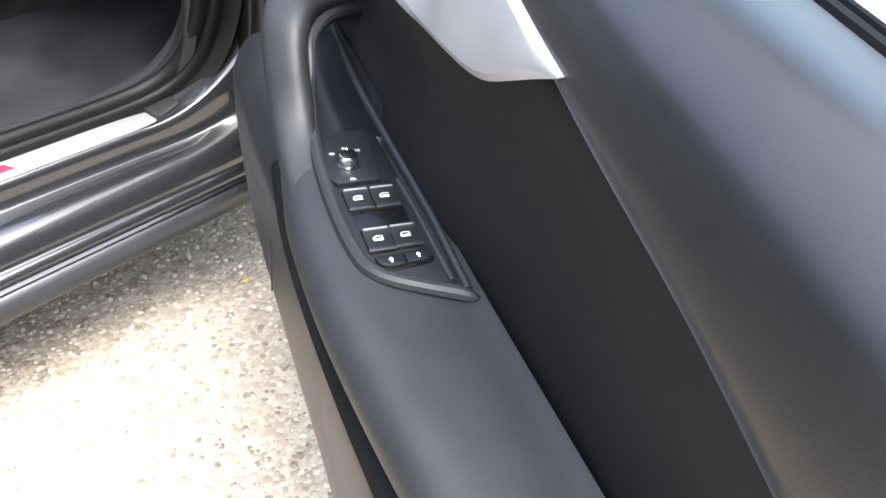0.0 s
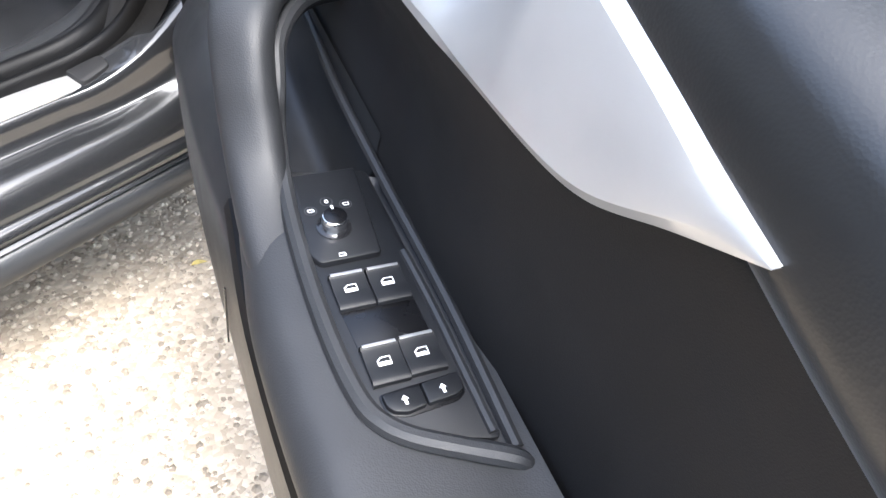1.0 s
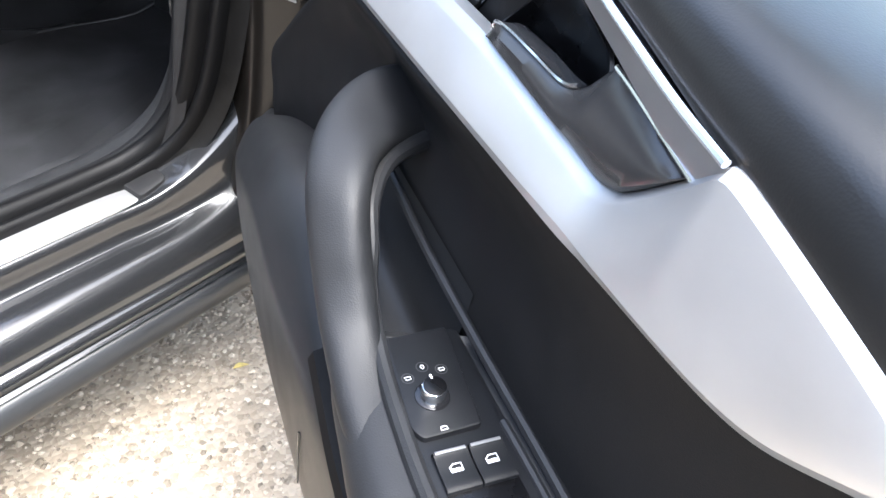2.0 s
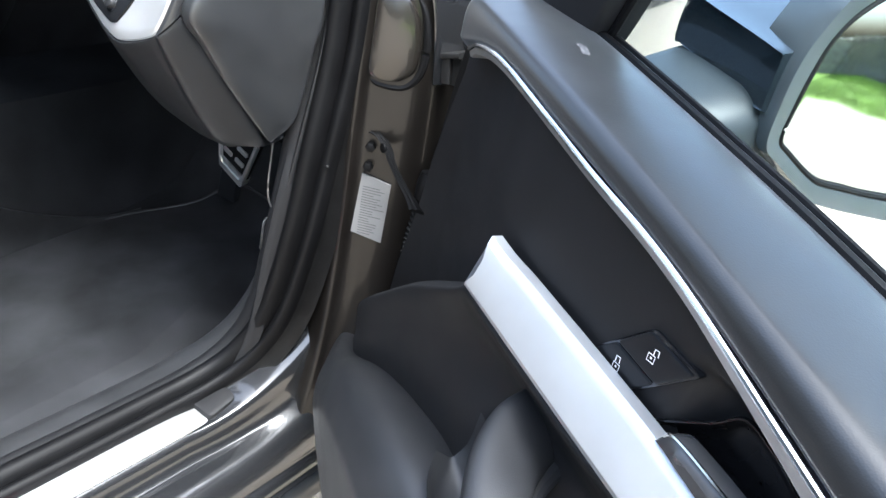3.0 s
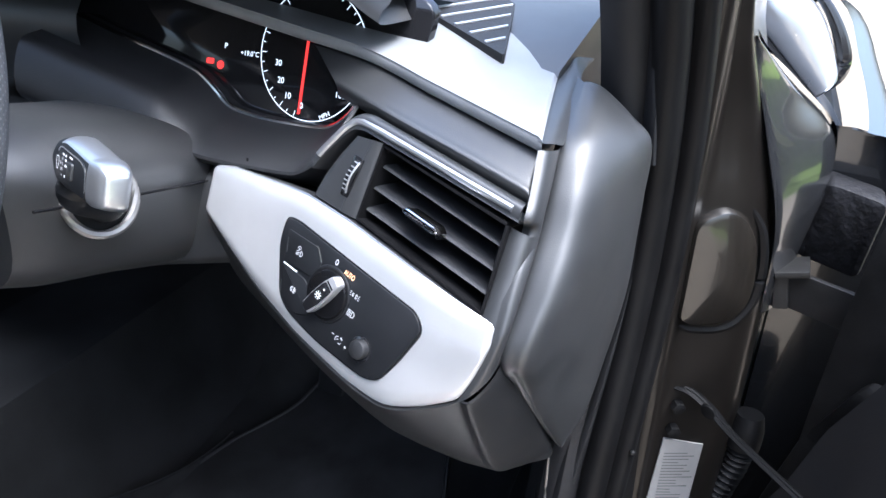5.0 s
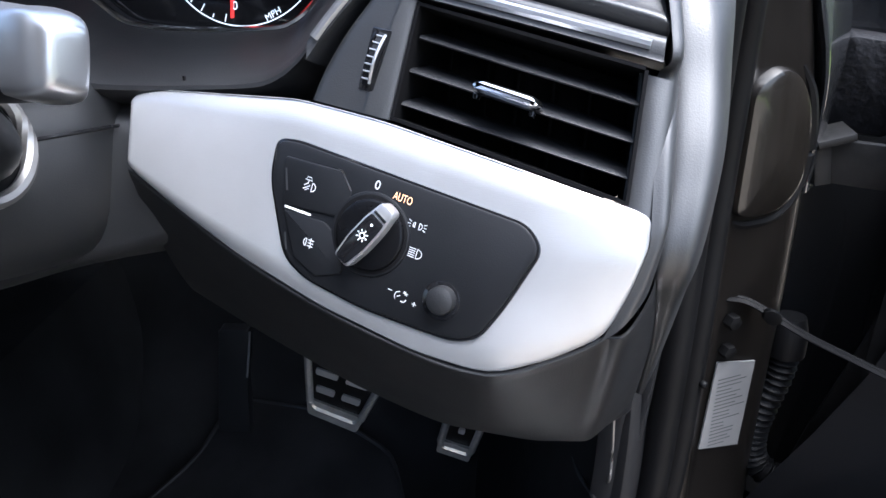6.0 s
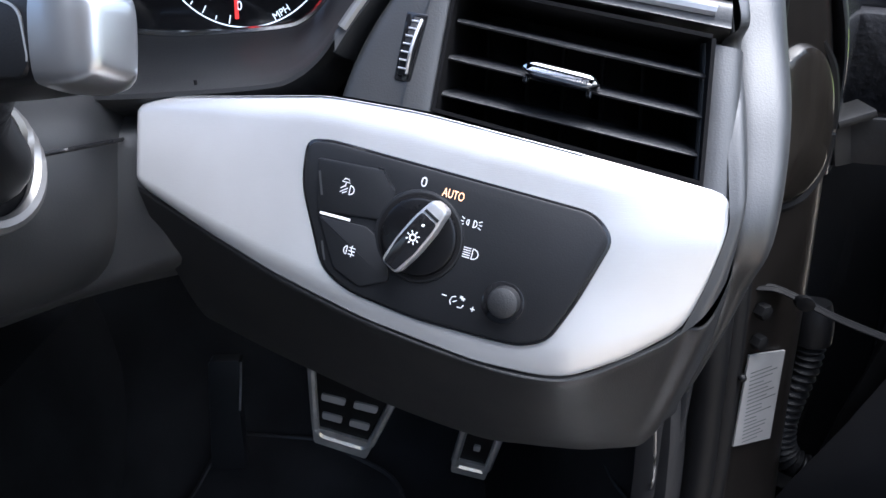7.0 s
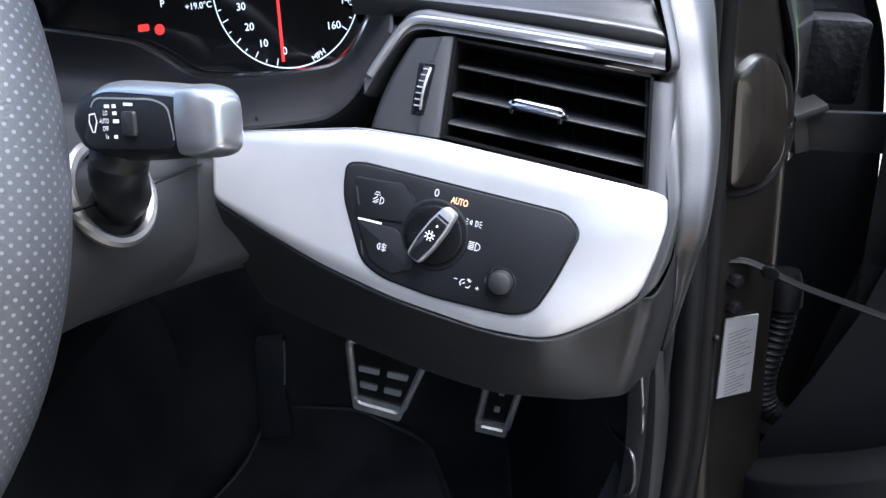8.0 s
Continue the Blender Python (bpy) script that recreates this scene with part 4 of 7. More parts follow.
def strip_fill(outline, c, to, nx=60):
    """A face over an outline that follows the bow: vertical strips."""
    x0, x1 = min(p[0] for p in outline) + 0.01, max(p[0] for p in outline) - 0.01
    xs = [0.5 * (x0 + x1) - 0.5 * (x1 - x0) * math.cos(math.pi * k / (nx - 1)) for k in range(nx)]
    bm = bmesh.new()
    rows = []
    n = len(outline)
    for x in xs:
        ys = []
        for i in range(n):
            (x0, y0), (x1, y1) = outline[i - 1], outline[i]
            if (x0 - x) * (x1 - x) <= 0 and x0 != x1:
                ys.append(y0 + (y1 - y0) * (x - x0) / (x1 - x0))
        lo, hi = min(ys), max(ys)
        rows.append([to(x, lo + (hi - lo) * k / 14, c(x, lo + (hi - lo) * k / 14, k / 14)) for k in range(15)])
    grid(bm, rows)
    return bm


def trim_skin():
    out = rounded(TRIM, 7, 4)

    def height(x, y, f):
        edge = min(f, 1 - f) * 15
        side = min(x + 134, 121 - x) / 3.0
        return 2.6 - 3.0 * max(0, 1 - edge / 1.4, 1 - side) ** 2
    return strip_fill(out, height, bowed)


bm = bmesh.new()
loop = rounded(TRIM, 7, 4)
cx, cy = 0.0, 2.0
grid(bm, [[bowed(cx + (a - cx) * k, cy + (b - cy) * k, c) for k, c in ((0.993, 0.6), (0.9935, -3), (0.985, -14))] for a, b in loop + loop[:1]])
part("trim_return", bm, GREY, board)
alu = part("aluminium_trim", trim_skin(), ALU, board, "brushed aluminium trim panel", sharp=50)
# black under-side that runs from the trim to the footwell
secs = []
low = [(-134, 8), (-101, -9), (-65, -27), (-22, -44.3), (27, -58.4), (54, -62), (70, -60), (86, -53), (100, -45.5), (107.5, -40)]
for a, b in low:
    p = bowed(a, b, -0.5)
    lip = Vector((p.x - 0.004, 0.030 + 0.22 * max(0, -0.13 - p.x), interp(p.x - 0.004, [(-0.29, 0.806), (-0.23, 0.774), (-0.166, 0.747), (-0.126, 0.733), (-0.096, 0.726), (-0.066, 0.720), (-0.02, 0.720)])))
    out = Vector((0, -0.010, -0.004))
    secs.append([p, p + Vector((0, 0.001, -0.006)), p.lerp(lip, 0.35) + out * 0.6, p.lerp(lip, 0.75) + out * 0.7, lip, lip + Vector((0, 0.030, 0.002)), lip + Vector((0, 0.17, 0.012))])
LAST = secs[-1]
SIDE = [Vector(q) for q in ((-0.0185, -0.0455, 0.876), (-0.0165, -0.040, 0.868), (-0.013, -0.026, 0.848), (-0.008, 0.001, 0.810), (-0.005, 0.050, 0.738), (-0.006, 0.070, 0.722), (-0.02, 0.19, 0.73))]
secs.append([p.lerp(q, 0.18) + Vector((0.0035, -0.0045, -0.001)) for p, q in zip(LAST, SIDE)])
secs.append([p.lerp(q, 0.55) + Vector((0.004, -0.003, 0)) for p, q in zip(LAST, SIDE)])
secs.append(SIDE)
secs.append([q + Vector((-0.004, 0.012, 0.002)) for q in SIDE])
part("lower_shroud", loft(secs, 90, 30), DARKGREY, board, "dark grey lower dash shroud")

# light switch unit
unit = part("light_switch", plate(rounded([(-48.5, 12), (-46, 29), (-36, 29), (72, 3.2), (79, -6), (66, -31), (56, -46), (46, -49), (34, -47.5), (2, -41.5), (-28, -32), (-39, -23)], 8, 6), -4, 4.6, 1.0, dash), SWITCH, board, "satin black rotary light switch panel")
part("switch_gap", plate(rounded([(-49.6, 12), (-47, 30.2), (-36, 30.2), (73, 4.0), (80.4, -6), (67, -32), (57, -47), (46, -50.2), (34, -48.6), (2, -42.6), (-28, -33), (-40, -24)], 8, 6), -3, 3.7, 0.4, dash), GLOSS, board)
fog = part("fog_button", plate(rounded([(-41, 22.5), (-12, 18.0), (-7.0, 9.5), (-9, -3.0), (-40.8, 0.3)], 1.5, 4), 3, 5.6, 0.8, dash), SWITCH, unit)
part("button_edge", stroke([(-14, 18.6), (-12, 18.2), (-6.9, 9.6)], 0.8, 0, 5.75, dash), CHROME, fog)
part("rear_fog_button", plate(rounded([(-40.5, -1.4), (-19, -5.4), (-9, -14), (-9, -27.5), (-22, -30.5), (-33.5, -23)], 1.5, 4), 3, 5.6, 0.8, dash), SWITCH, unit)
part("button_line", stroke([(-39.5, -0.2), (-26, -3.0)], 1.0, 0, 5.8, dash), WHITE, unit)
for q in ((-40, 17, 7), (-38.5, -12, -20)):
    part("indicator_bar", stroke([(q[0], q[1]), (q[0] + 1.2, q[2])], 1.0, 0, 5.8, dash), GREY, unit)
part("dial_ring", plate(disc(3.2, -8.3, 18.9, 40), 3, 5.8, 1.2, dash), SWITCH, unit)
part("dial_groove", plate(disc(3.6, -8.3, 17.6, 40), 3, 6.0, 0.4, dash), VOID, unit)
knob = part("dial", plate(disc(3.8, -8.3, 16.0, 40), 3, 7.8, 1.8, dash), BOWL, unit, "black rotary dial")
ang = math.atan2(25.0, 20.9)
ca, sa = math.cos(ang), math.sin(ang)
turn = lambda x, y: (4.4 + ca * x - sa * y, -7.8 + sa * x + ca * y)
barout = [turn(*p) for p in rounded([(-16.6, -4.4), (-5, -5.7), (6, -5.5), (16.4, -3.9), (16.4, 3.9), (6, 5.5), (-5, 5.7), (-16.6, 4.4)], 2.5, 4)]
grip = part("dial_grip", plate(barout, 7, 14.2, 1.6, dash), STEEL2, unit, "chrome-edged grip")
part("grip_face", plate([turn(*p) for p in rounded([(-15.4, -3.0), (-5, -4.5), (6, -4.2), (9.6, -3.7), (9.6, 3.7), (6, 4.2), (-5, 4.5), (-15.4, 3.0)], 1.0, 3)], 13, 14.9, 0.2, dash), GLOSS, unit)
part("grip_notch", plate([turn(*p) for p in ((10.4, -3.5), (11.6, -3.4), (11.6, 3.4), (10.4, 3.5))], 13, 14.6, 0.1, dash), SWITCH, unit)
bm = bmesh.new()
stroke([turn(-0.4 + p[0], p[1]) for p in disc(0, 0, 1.25, 14)], 0.55, 0, 15.05, dash, bm, True)
for k in range(8):
    t = k * math.pi / 4
    stroke([turn(-0.4 + 1.9 * math.cos(t), 1.9 * math.sin(t)), turn(-0.4 + 2.8 * math.cos(t), 2.8 * math.sin(t))], 0.5, 0, 15.05, dash, bm)
bm2 = plate([turn(5.9 + p[0], p[1]) for p in disc(0, 0, 0.6, 10)], 14.9, 15.1, 0.02, dash, bm)
part("sun_icon", bm, WHITE, unit, smooth=False)
part("dimmer_ring", plate(disc(38.6, -32.8, 8.6, 32), 3, 5.0, 0.3, dash), GLOSS, unit)
part("dimmer_button", plate(disc(39.4, -32.2, 6.3, 32), 3, 10.5, 1.8, dash, dome=0.8), DARKGREY, unit, "round dimmer button")
words("0", 5.8, dash, 4.75, "off_mark", PRINT, unit, -13, (5.0, 13.3), 1.0)
words("AUTO", 5.0, dash, 4.75, "auto_mark", AMBER, unit, -14, (17.3, 8.7), 0.66)


def rot(pts, cx, cy, deg=-13, s=1.0):
    c, k = math.cos(radians(deg)), math.sin(radians(deg))
    return [(cx + s * (c * x - k * y), cy + s * (k * x + c * y)) for x, y in pts]


def lamp_shape(w, h):
    return [(0, -h)] + [(w * math.sin(t), -h * math.cos(t)) for t in np.linspace(0.0, math.pi, 10)] + [(0, h)]


def icon(name, cx, cy, lines, parent, to=dash, c=4.8, w=0.38, s=0.86, deg=-13, mat=None):
    bm = bmesh.new()
    for ln in lines:
        closed = len(ln) > 3 and ln[0] == ln[-1]
        stroke(rot(ln[:-1] if closed else ln, cx, cy, deg, s), w, 0, c, to, bm, closed)
    return part(name, bm, mat or PRINT, parent, smooth=False)


D = lamp_shape(2.2, 2.4)
D = D + [D[0]]
E_ = [(-x, y) for x, y in lamp_shape(1.5, 1.8)]
E_ = E_ + [E_[0]]
icon("side_light_icon", 24.9, -2.1, [[(x * 0.7 + 1.2, y * 0.7) for x, y in D], [(x * 0.7 - 1.2, y * 0.7) for x, y in E_], [(3.4, 1.2), (5, 1.9)], [(3.6, 0), (5.2, 0)], [(3.4, -1.2), (5, -1.9)], [(-3.4, 1.2), (-5, 1.9)], [(-3.6, 0), (-5.2, 0)], [(-3.4, -1.2), (-5, -1.9)]], unit)
icon("dipped_beam_icon", 25.4, -14.2, [[(x * 1.3 + 0.3, y) for x, y in D], [(-0.6, 2.2), (-4.2, 2.2)], [(-0.6, 1.1), (-4.2, 1.1)], [(-0.6, 0), (-4.2, 0)], [(-0.6, -1.1), (-4.2, -1.1)], [(-0.6, -2.2), (-4.2, -2.2)]], unit)
icon("all_weather_icon", -27.3, 10.1, [[(x + 1.2, y * 0.9 - 0.6) for x, y in D], [(-3.5, 2.6), (-2.2, 4.2), (-0.4, 4.2), (0.6, 2.6), (-3.5, 2.6)], [(-1.4, 2.2), (-1.4, 0.4)], [(0, 0), (-3.6, -2.6)], [(-0.2, -1.6), (-2.4, -3)], [(-1.4, 1.0), (-3.6, -0.8)]], unit, c=5.8, w=0.40)
icon("rear_fog_icon", -27.0, -15.4, [[(x - 0.4, y * 1.1) for x, y in E_], [(0.6, 1.6), (4, 1.6)], [(0.6, 0), (4, 0)], [(0.6, -1.6), (4, -1.6)], [(2.2, 2.8), (1.8, 1), (2.6, -1), (2.2, -2.8)]], unit, c=5.8, w=0.40)
icon("dimmer_icon", 20.2, -33.7, [[(-7.4, 1.2), (-5.2, 1.2)], [(6.2, -1.2), (8.4, -1.2)], [(7.3, -0.1), (7.3, -2.3)], [(-1.0, 2.2), (-2.8, 1.4), (-3.4, -0.4), (-2.6, -2.0)], [(0.4, -2.2), (2.2, -2.2), (3.0, -0.6)], [(-2.0, -0.6), (-0.4, 0.4)], [(1.8, 3.0), (1.8, 1.2)], [(0.6, 2.1), (3.2, 2.1)], [(0.8, 3.0), (2.8, 1.2)]], unit, w=0.40, s=0.92)

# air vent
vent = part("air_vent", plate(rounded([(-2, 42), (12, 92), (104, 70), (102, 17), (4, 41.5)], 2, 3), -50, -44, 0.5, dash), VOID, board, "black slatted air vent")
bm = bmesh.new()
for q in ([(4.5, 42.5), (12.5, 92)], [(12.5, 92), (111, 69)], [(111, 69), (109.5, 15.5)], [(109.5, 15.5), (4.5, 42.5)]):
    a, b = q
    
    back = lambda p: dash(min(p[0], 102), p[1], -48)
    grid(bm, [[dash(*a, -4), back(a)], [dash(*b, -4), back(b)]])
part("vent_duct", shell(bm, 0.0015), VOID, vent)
secs = []
for b in (12.5, 14, 30, 50, 66, 69):
    c = -9.5 - 0.10 * max(0, b - 14)
    m = 0.0013 * (b - 42) ** 2
    secs.append([dash(a - m * f, b + (14 - b) * 0 - 0.24 * (a - 109) * (1 if b < 40 else 0.9), c + d) for a, d, f in ((108.0, -3, 0.3), (108.4, 1.0, 0.3), (110, 3.4, 0.5), (113, 4.2, 1), (117, 4.2, 1), (121.0, 2.6, 0.4), (123.0, -1.0, 0), (124.0, -8, 0))])
part("vent_right_frame", loft(secs, 30, 24), GREY, vent)
secs = []
for (l, lb), (r, rb) in (((-33, 48.4), (4.6, 42.0)), ((-30, 57), (6.0, 51)), ((-25, 68), (8.4, 66)), ((-18, 80), (10.8, 80)), ((-8, 94), (13.2, 94))):
    secs.append([dash(l - 4, lb, -9), dash(l, lb, -3.5), dash(l + (r - l) * 0.3, lb + (rb - lb) * 0.3, -2.6), dash(l + (r - l) * 0.62, lb + (rb - lb) * 0.62, -2.6), dash(l + (r - l) * 0.70, lb + (rb - lb) * 0.70, -2.2), dash(l + (r - l) * 0.95, lb + (rb - lb) * 0.95, -4.5), dash(r, rb, -9), dash(r, rb, -24)])
part("vent_left_frame", loft(secs, 24, 30), GREY, vent)
for (a0, b0), (a1, b1), k in (((13, 79.0), (110, 55.5), 0), ((9.0, 64.5), (110, 40.5), 1), ((5.5, 50.2), (110, 25.8), 2)):
    bm = bmesh.new()
    rows = []
    for f in np.linspace(0, 1, 10):
        a, b = a0 + (a1 - a0) * f, b0 + (b1 - b0) * f
        rows.append([dash(a, b + h, c) for h, c in ((0.0, -9.0), (1.1, -9.8), (1.9, -12), (6.5, -33), (5.2, -33.5), (0.2, -12.0), (-0.6, -10))])
    grid(bm, rows, True, True)
    part("slat", bm, PLASTIC, vent)
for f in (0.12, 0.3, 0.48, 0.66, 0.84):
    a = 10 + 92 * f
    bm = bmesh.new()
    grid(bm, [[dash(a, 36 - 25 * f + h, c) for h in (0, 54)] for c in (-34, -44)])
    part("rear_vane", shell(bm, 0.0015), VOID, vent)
part("vent_tab", plate(rounded([(41, 59.5), (46, 61.5), (69, 55.8), (72, 51.5), (66, 50.2), (46, 55.2)], 1.6, 4), -9, 1.5, 2.6, dash), CHROME, vent, "chrome adjuster tab")
for a, b in ((41, 57), (66, 51)):
    part("tab_leg", plate(rounded([(a, b), (a + 2.4, b - 0.6), (a + 2.0, b - 3.5), (a, b - 3)], 0.6, 3), -12, -5, 0.6, dash), GLOSS, vent)
wheel_slot = part("wheel_slot", plate(rounded([(-11.4, 55), (-4.2, 53.6), (3.0, 80.4), (-6.2, 82.2)], 1.2, 3), -6, -2.0, 0.3, dash), GLOSS, vent)
bm = bmesh.new()
rows = []
for k in range(13):
    t = k / 12
    a, b, h = -7.8 + 6.6 * t, 56.5 + 22.8 * t, 3.2 * math.sin(math.pi * t)
    rows.append([dash(a - 2.6, b + 0.5, -3 + h * 0.6), dash(a - 1.6, b + 0.3, -1.6 + h), dash(a + 1.8, b - 0.3, -1.6 + h), dash(a + 2.6, b - 0.5, -3 + h * 0.6)])
grid(bm, rows)
part("vent_wheel", shell(bm, 0.002), SWITCH, vent, "ribbed black thumbwheel with a chrome edge")
bm = bmesh.new()
tube([dash(-7.8 + 6.6 * t + 2.0, 56.5 + 22.8 * t - 0.3, -1.2 + 3.2 * math.sin(math.pi * t)) for t in np.linspace(0.04, 0.96, 9)], 0.0007, 8, 24, bm=bm)
part("wheel_edge", bm, STEEL2, vent)
for k in range(7):
    t = (k + 0.8) / 7.4
    a, b, h = -7.8 + 6.6 * t, 56.5 + 22.8 * t, 3.2 * math.sin(math.pi * t)
    part("wheel_rib", plate([(a - 1.9, b + 0.2), (a + 1.4, b - 0.5), (a + 1.5, b + 0.2), (a - 1.8, b + 0.9)], -2 + h, -1.0 + h, 0.15, dash), STEEL2, vent)
# lip over the vent with a chrome line
bm = bmesh.new()
rows = []
for a, b in ((-36, 72), (-28, 84), (-14, 101), (-4, 104.5), (10, 102), (60, 91.5), (117.5, 78.6)):
    s = interp(a, [(-36, 3.5), (-6, 0.0), (60, -1.5), (120, -4.0)])
    rows.append([dash(a, b - 6.5, -26 + s), dash(a, b - 6.5, -4 + s), dash(a, b - 5.0, -1.8 + s), dash(a, b + 1.5, -1.8 + s), dash(a, b + 3.8, -4 + s), dash(a, b + 4.6, -8 + s), dash(a, b + 3.5, -14 + s)])
loft([[p for p in r] for r in rows], 50, 20, bm=bm)
part("vent_lip", shell(bm, 0.0015), GREY, board, "dark lip over the vent")
bm = bmesh.new()
tube([dash(a, b, -1.6 + interp(a, [(-36, 3.5), (-6, 0.0), (60, -1.5), (120, -4.0)])) for a, b in ((-33, 75.5), (-27, 84), (-16, 98), (-8, 102.8), (4, 101.8), (30, 96.5), (70, 88), (112, 79))], [0.0022] * 7 + [0.0022], 8, 60, bm=bm)
part("chrome_line", bm, SATIN, board, "chrome accent line")

# bulging end cover beside the door
ELEFT = [(-0.018, 0.091, 1.012), (-0.014, 0.055, 1.002), (-0.012, 0.027, 0.991), (-0.011, 0.009, 0.971), (-0.011, -0.005, 0.949), (-0.013, -0.027, 0.918), (-0.018, -0.045, 0.881), (-0.013, -0.026, 0.850), (-0.008, -0.001, 0.813), (-0.004, 0.031, 0.770), (0.0, 0.061, 0.732)]
ERIGHT = [(-0.016, 0.094, 1.012), (-0.004, 0.092, 1.009), (0.016, 0.091, 0.994), (0.030, 0.095, 0.977), (0.030, 0.097, 0.939), (0.029, 0.102, 0.907), (0.028, 0.104, 0.868), (0.026, 0.097, 0.842), (0.020, 0.097, 0.801), (0.012, 0.090, 0.753), (0.001, 0.065, 0.729)]
BANDW = (0.003, 0.008, 0.014, 0.0175, 0.019, 0.019, 0.016, 0.010, 0.006, 0.004, 0.002)
secs = []
for k, (l, r) in enumerate(zip(ELEFT, ERIGHT)):
    l, r, b = Vector(l), Vector(r), BANDW[k]
    n = Vector((0.90, -0.40, 0.10))
    h = 0.0050 * math.sin(math.pi * min(1, (k + 0.15) / 10.3)) ** 0.6
    fold = l + Vector((b, 0.16 * b, 0.06 * b))
    flank = [fold.lerp(r, f) + n * h * g for f, g in ((0.10, 0.55), (0.30, 0.95), (0.60, 0.9), (0.86, 0.4))]
    secs.append([l + Vector((-0.006, 0.008, 0)), l, l.lerp(fold, 0.45) + Vector((0, -0.0022, 0.001)) * (b / 0.025), l.lerp(fold, 0.85) + Vector((0.001, -0.0008, 0.0005)) * (b / 0.025)] + flank + [r, r + Vector((-0.010, 0.006, 0))])
part("end_cover", loft(secs, 60, 44), GREY, board, "grey grained dash end cover", sharp=60)
# frame strip between trim, vent and end cover
secs = []
for p, q in (((-0.0185, 0.004, 0.9945), (-0.0125, 0.026, 0.990)), ((-0.0165, -0.013, 0.973), (-0.0115, 0.010, 0.972)), ((-0.0165, -0.021, 0.961), (-0.0115, 0.001, 0.959)), ((-0.0195, -0.0125, 0.951), (-0.0115, -0.005, 0.949)), ((-0.0205, -0.030, 0.929), (-0.012, -0.016, 0.934)), (bowed(121, 12, -0.6), (-0.0135, -0.027, 0.917)), (bowed(121, 0, -0.6), (-0.0155, -0.035, 0.903)), (bowed(115.5, -20, -0.6), (-0.017, -0.041, 0.890)), (bowed(107.5, -40, -0.6), (-0.0185, -0.045, 0.879))):
    p, q = Vector(p), Vector(q)
    secs.append([p.lerp(q, -0.12), p.lerp(q, 0.2) + Vector((0.0032, -0.0030, 0.0005)), p.lerp(q, 0.65) + Vector((0.0030, -0.0026, 0)), q])
part("end_frame", loft(secs, 60, 20), GREY, board, "grey frame strip")
# pillar trim ahead of the seal
secs = []
for x, y, z in ((0.000, 0.088, 0.62), (0.012, 0.098, 0.72), (0.026, 0.112, 0.86), (0.029, 0.110, 0.955), (0.029, 0.106, 0.9585), (0.020, 0.092, 1.06), (0.006, 0.055, 1.16)):
    secs.append([Vector((x - 0.03, y + 0.05, z)), Vector((x - 0.008, y + 0.01, z)), Vector((x + 0.002, y - 0.003, z)), Vector((x + 0.007, y + 0.004, z)), Vector((x + 0.009, y + 0.020, z))])
part("pillar_trim", loft(secs[:4], 20, 14), DARKGREY, board, "grey pillar trim")
part("upper_pillar_trim", loft(secs[4:], 14, 14), PLASTIC, board, "black pillar trim")

# instrument cluster
def dial(x, z, c):
    """On the display: across and up in metres, tilted back."""
    return Vector((x, 0.088 + 0.35 * (z - 0.98) - c, z))


clus = part("instrument_display", plate(rounded([(-0.52, 0.95), (-0.15, 0.94), (-0.13, 1.05), (-0.54, 1.07)], 0.02), -0.01, 0.0, 0.0005, dial), GLOSS, board, "black digital instrument display")
BEZ = [(-0.46, 1.015), (-0.41, 1.003), (-0.370, 0.9945), (-0.343, 0.9884), (-0.325, 0.9833), (-0.308, 0.9734), (-0.2948, 0.9639), (-0.2825, 0.9600), (-0.2553, 0.9574), (-0.2117, 0.9576), (-0.197, 0.9607), (-0.1852, 0.9701), (-0.1746, 0.9849), (-0.1640, 1.001)]
part("cluster_bezel", tube([dial(x, z, 0.010) for x, z in BEZ], 0.0022, 8, 70), CHROME, board, "thin chrome bezel")
bm = bmesh.new()
rows = []
for x, z in BEZ:
    drop = interp(x, [(-0.46, 0.05), (-0.36, 0.045), (-0.29, 0.022), (-0.24, 0.018), (-0.20, 0.019), (-0.17, 0.02), (-0.142, 0.02)])
    out = interp(x, [(-0.3, 0.0), (-0.2, 0.002), (-0.14, 0.012)])
    rows.append([dial(x, z, 0.0), dial(x, z, 0.010), Vector((x + out * 0.6, 0.055, z - 0.006)), Vector((x + out, 0.030, z - 0.012)), Vector((x + out, 0.018, z - drop)), Vector((x + out, 0.05, z - drop - 0.02))])
part("cluster_hood", shell(loft(rows, 60, 24), 0.002), PLASTIC, board, "dark grey cluster surround")
secs = []
for x, y, z in ((-0.60, 0.05, 1.02), (-0.56, 0.0, 1.075), (-0.46, -0.02, 1.100), (-0.34, -0.02, 1.104), (-0.24, -0.005, 1.098), (-0.175, 0.025, 1.075), (-0.150, 0.06, 1.045)):
    secs.append([Vector((x, 0.16, z - 0.012)), Vector((x, y + 0.01, z - 0.006)), Vector((x, y, z)), Vector((x, y + 0.012, z + 0.006)), Vector((x, 0.10, z + 0.008)), Vector((x, 0.24, z - 0.02))])
part("cluster_cowl", loft(secs, 40, 24), PLASTIC, board, "black hood over the instruments")
part("hood_seam", tube([Vector((-0.240, 0.022, z)) for z in (0.925, 0.93, 0.945)], 0.0008, 5, 6), GLOSS, board)
CX, CZ, CR = -0.2275, 1.0045, 0.0468
part("gauge_ring", stroke([(CX + CR * math.cos(t), CZ + CR * math.sin(t)) for t in np.linspace(radians(-245), radians(62), 70)], 0.0006, 0, 0.0008, dial), DIAL, clus, smooth=False)
bm = bmesh.new()
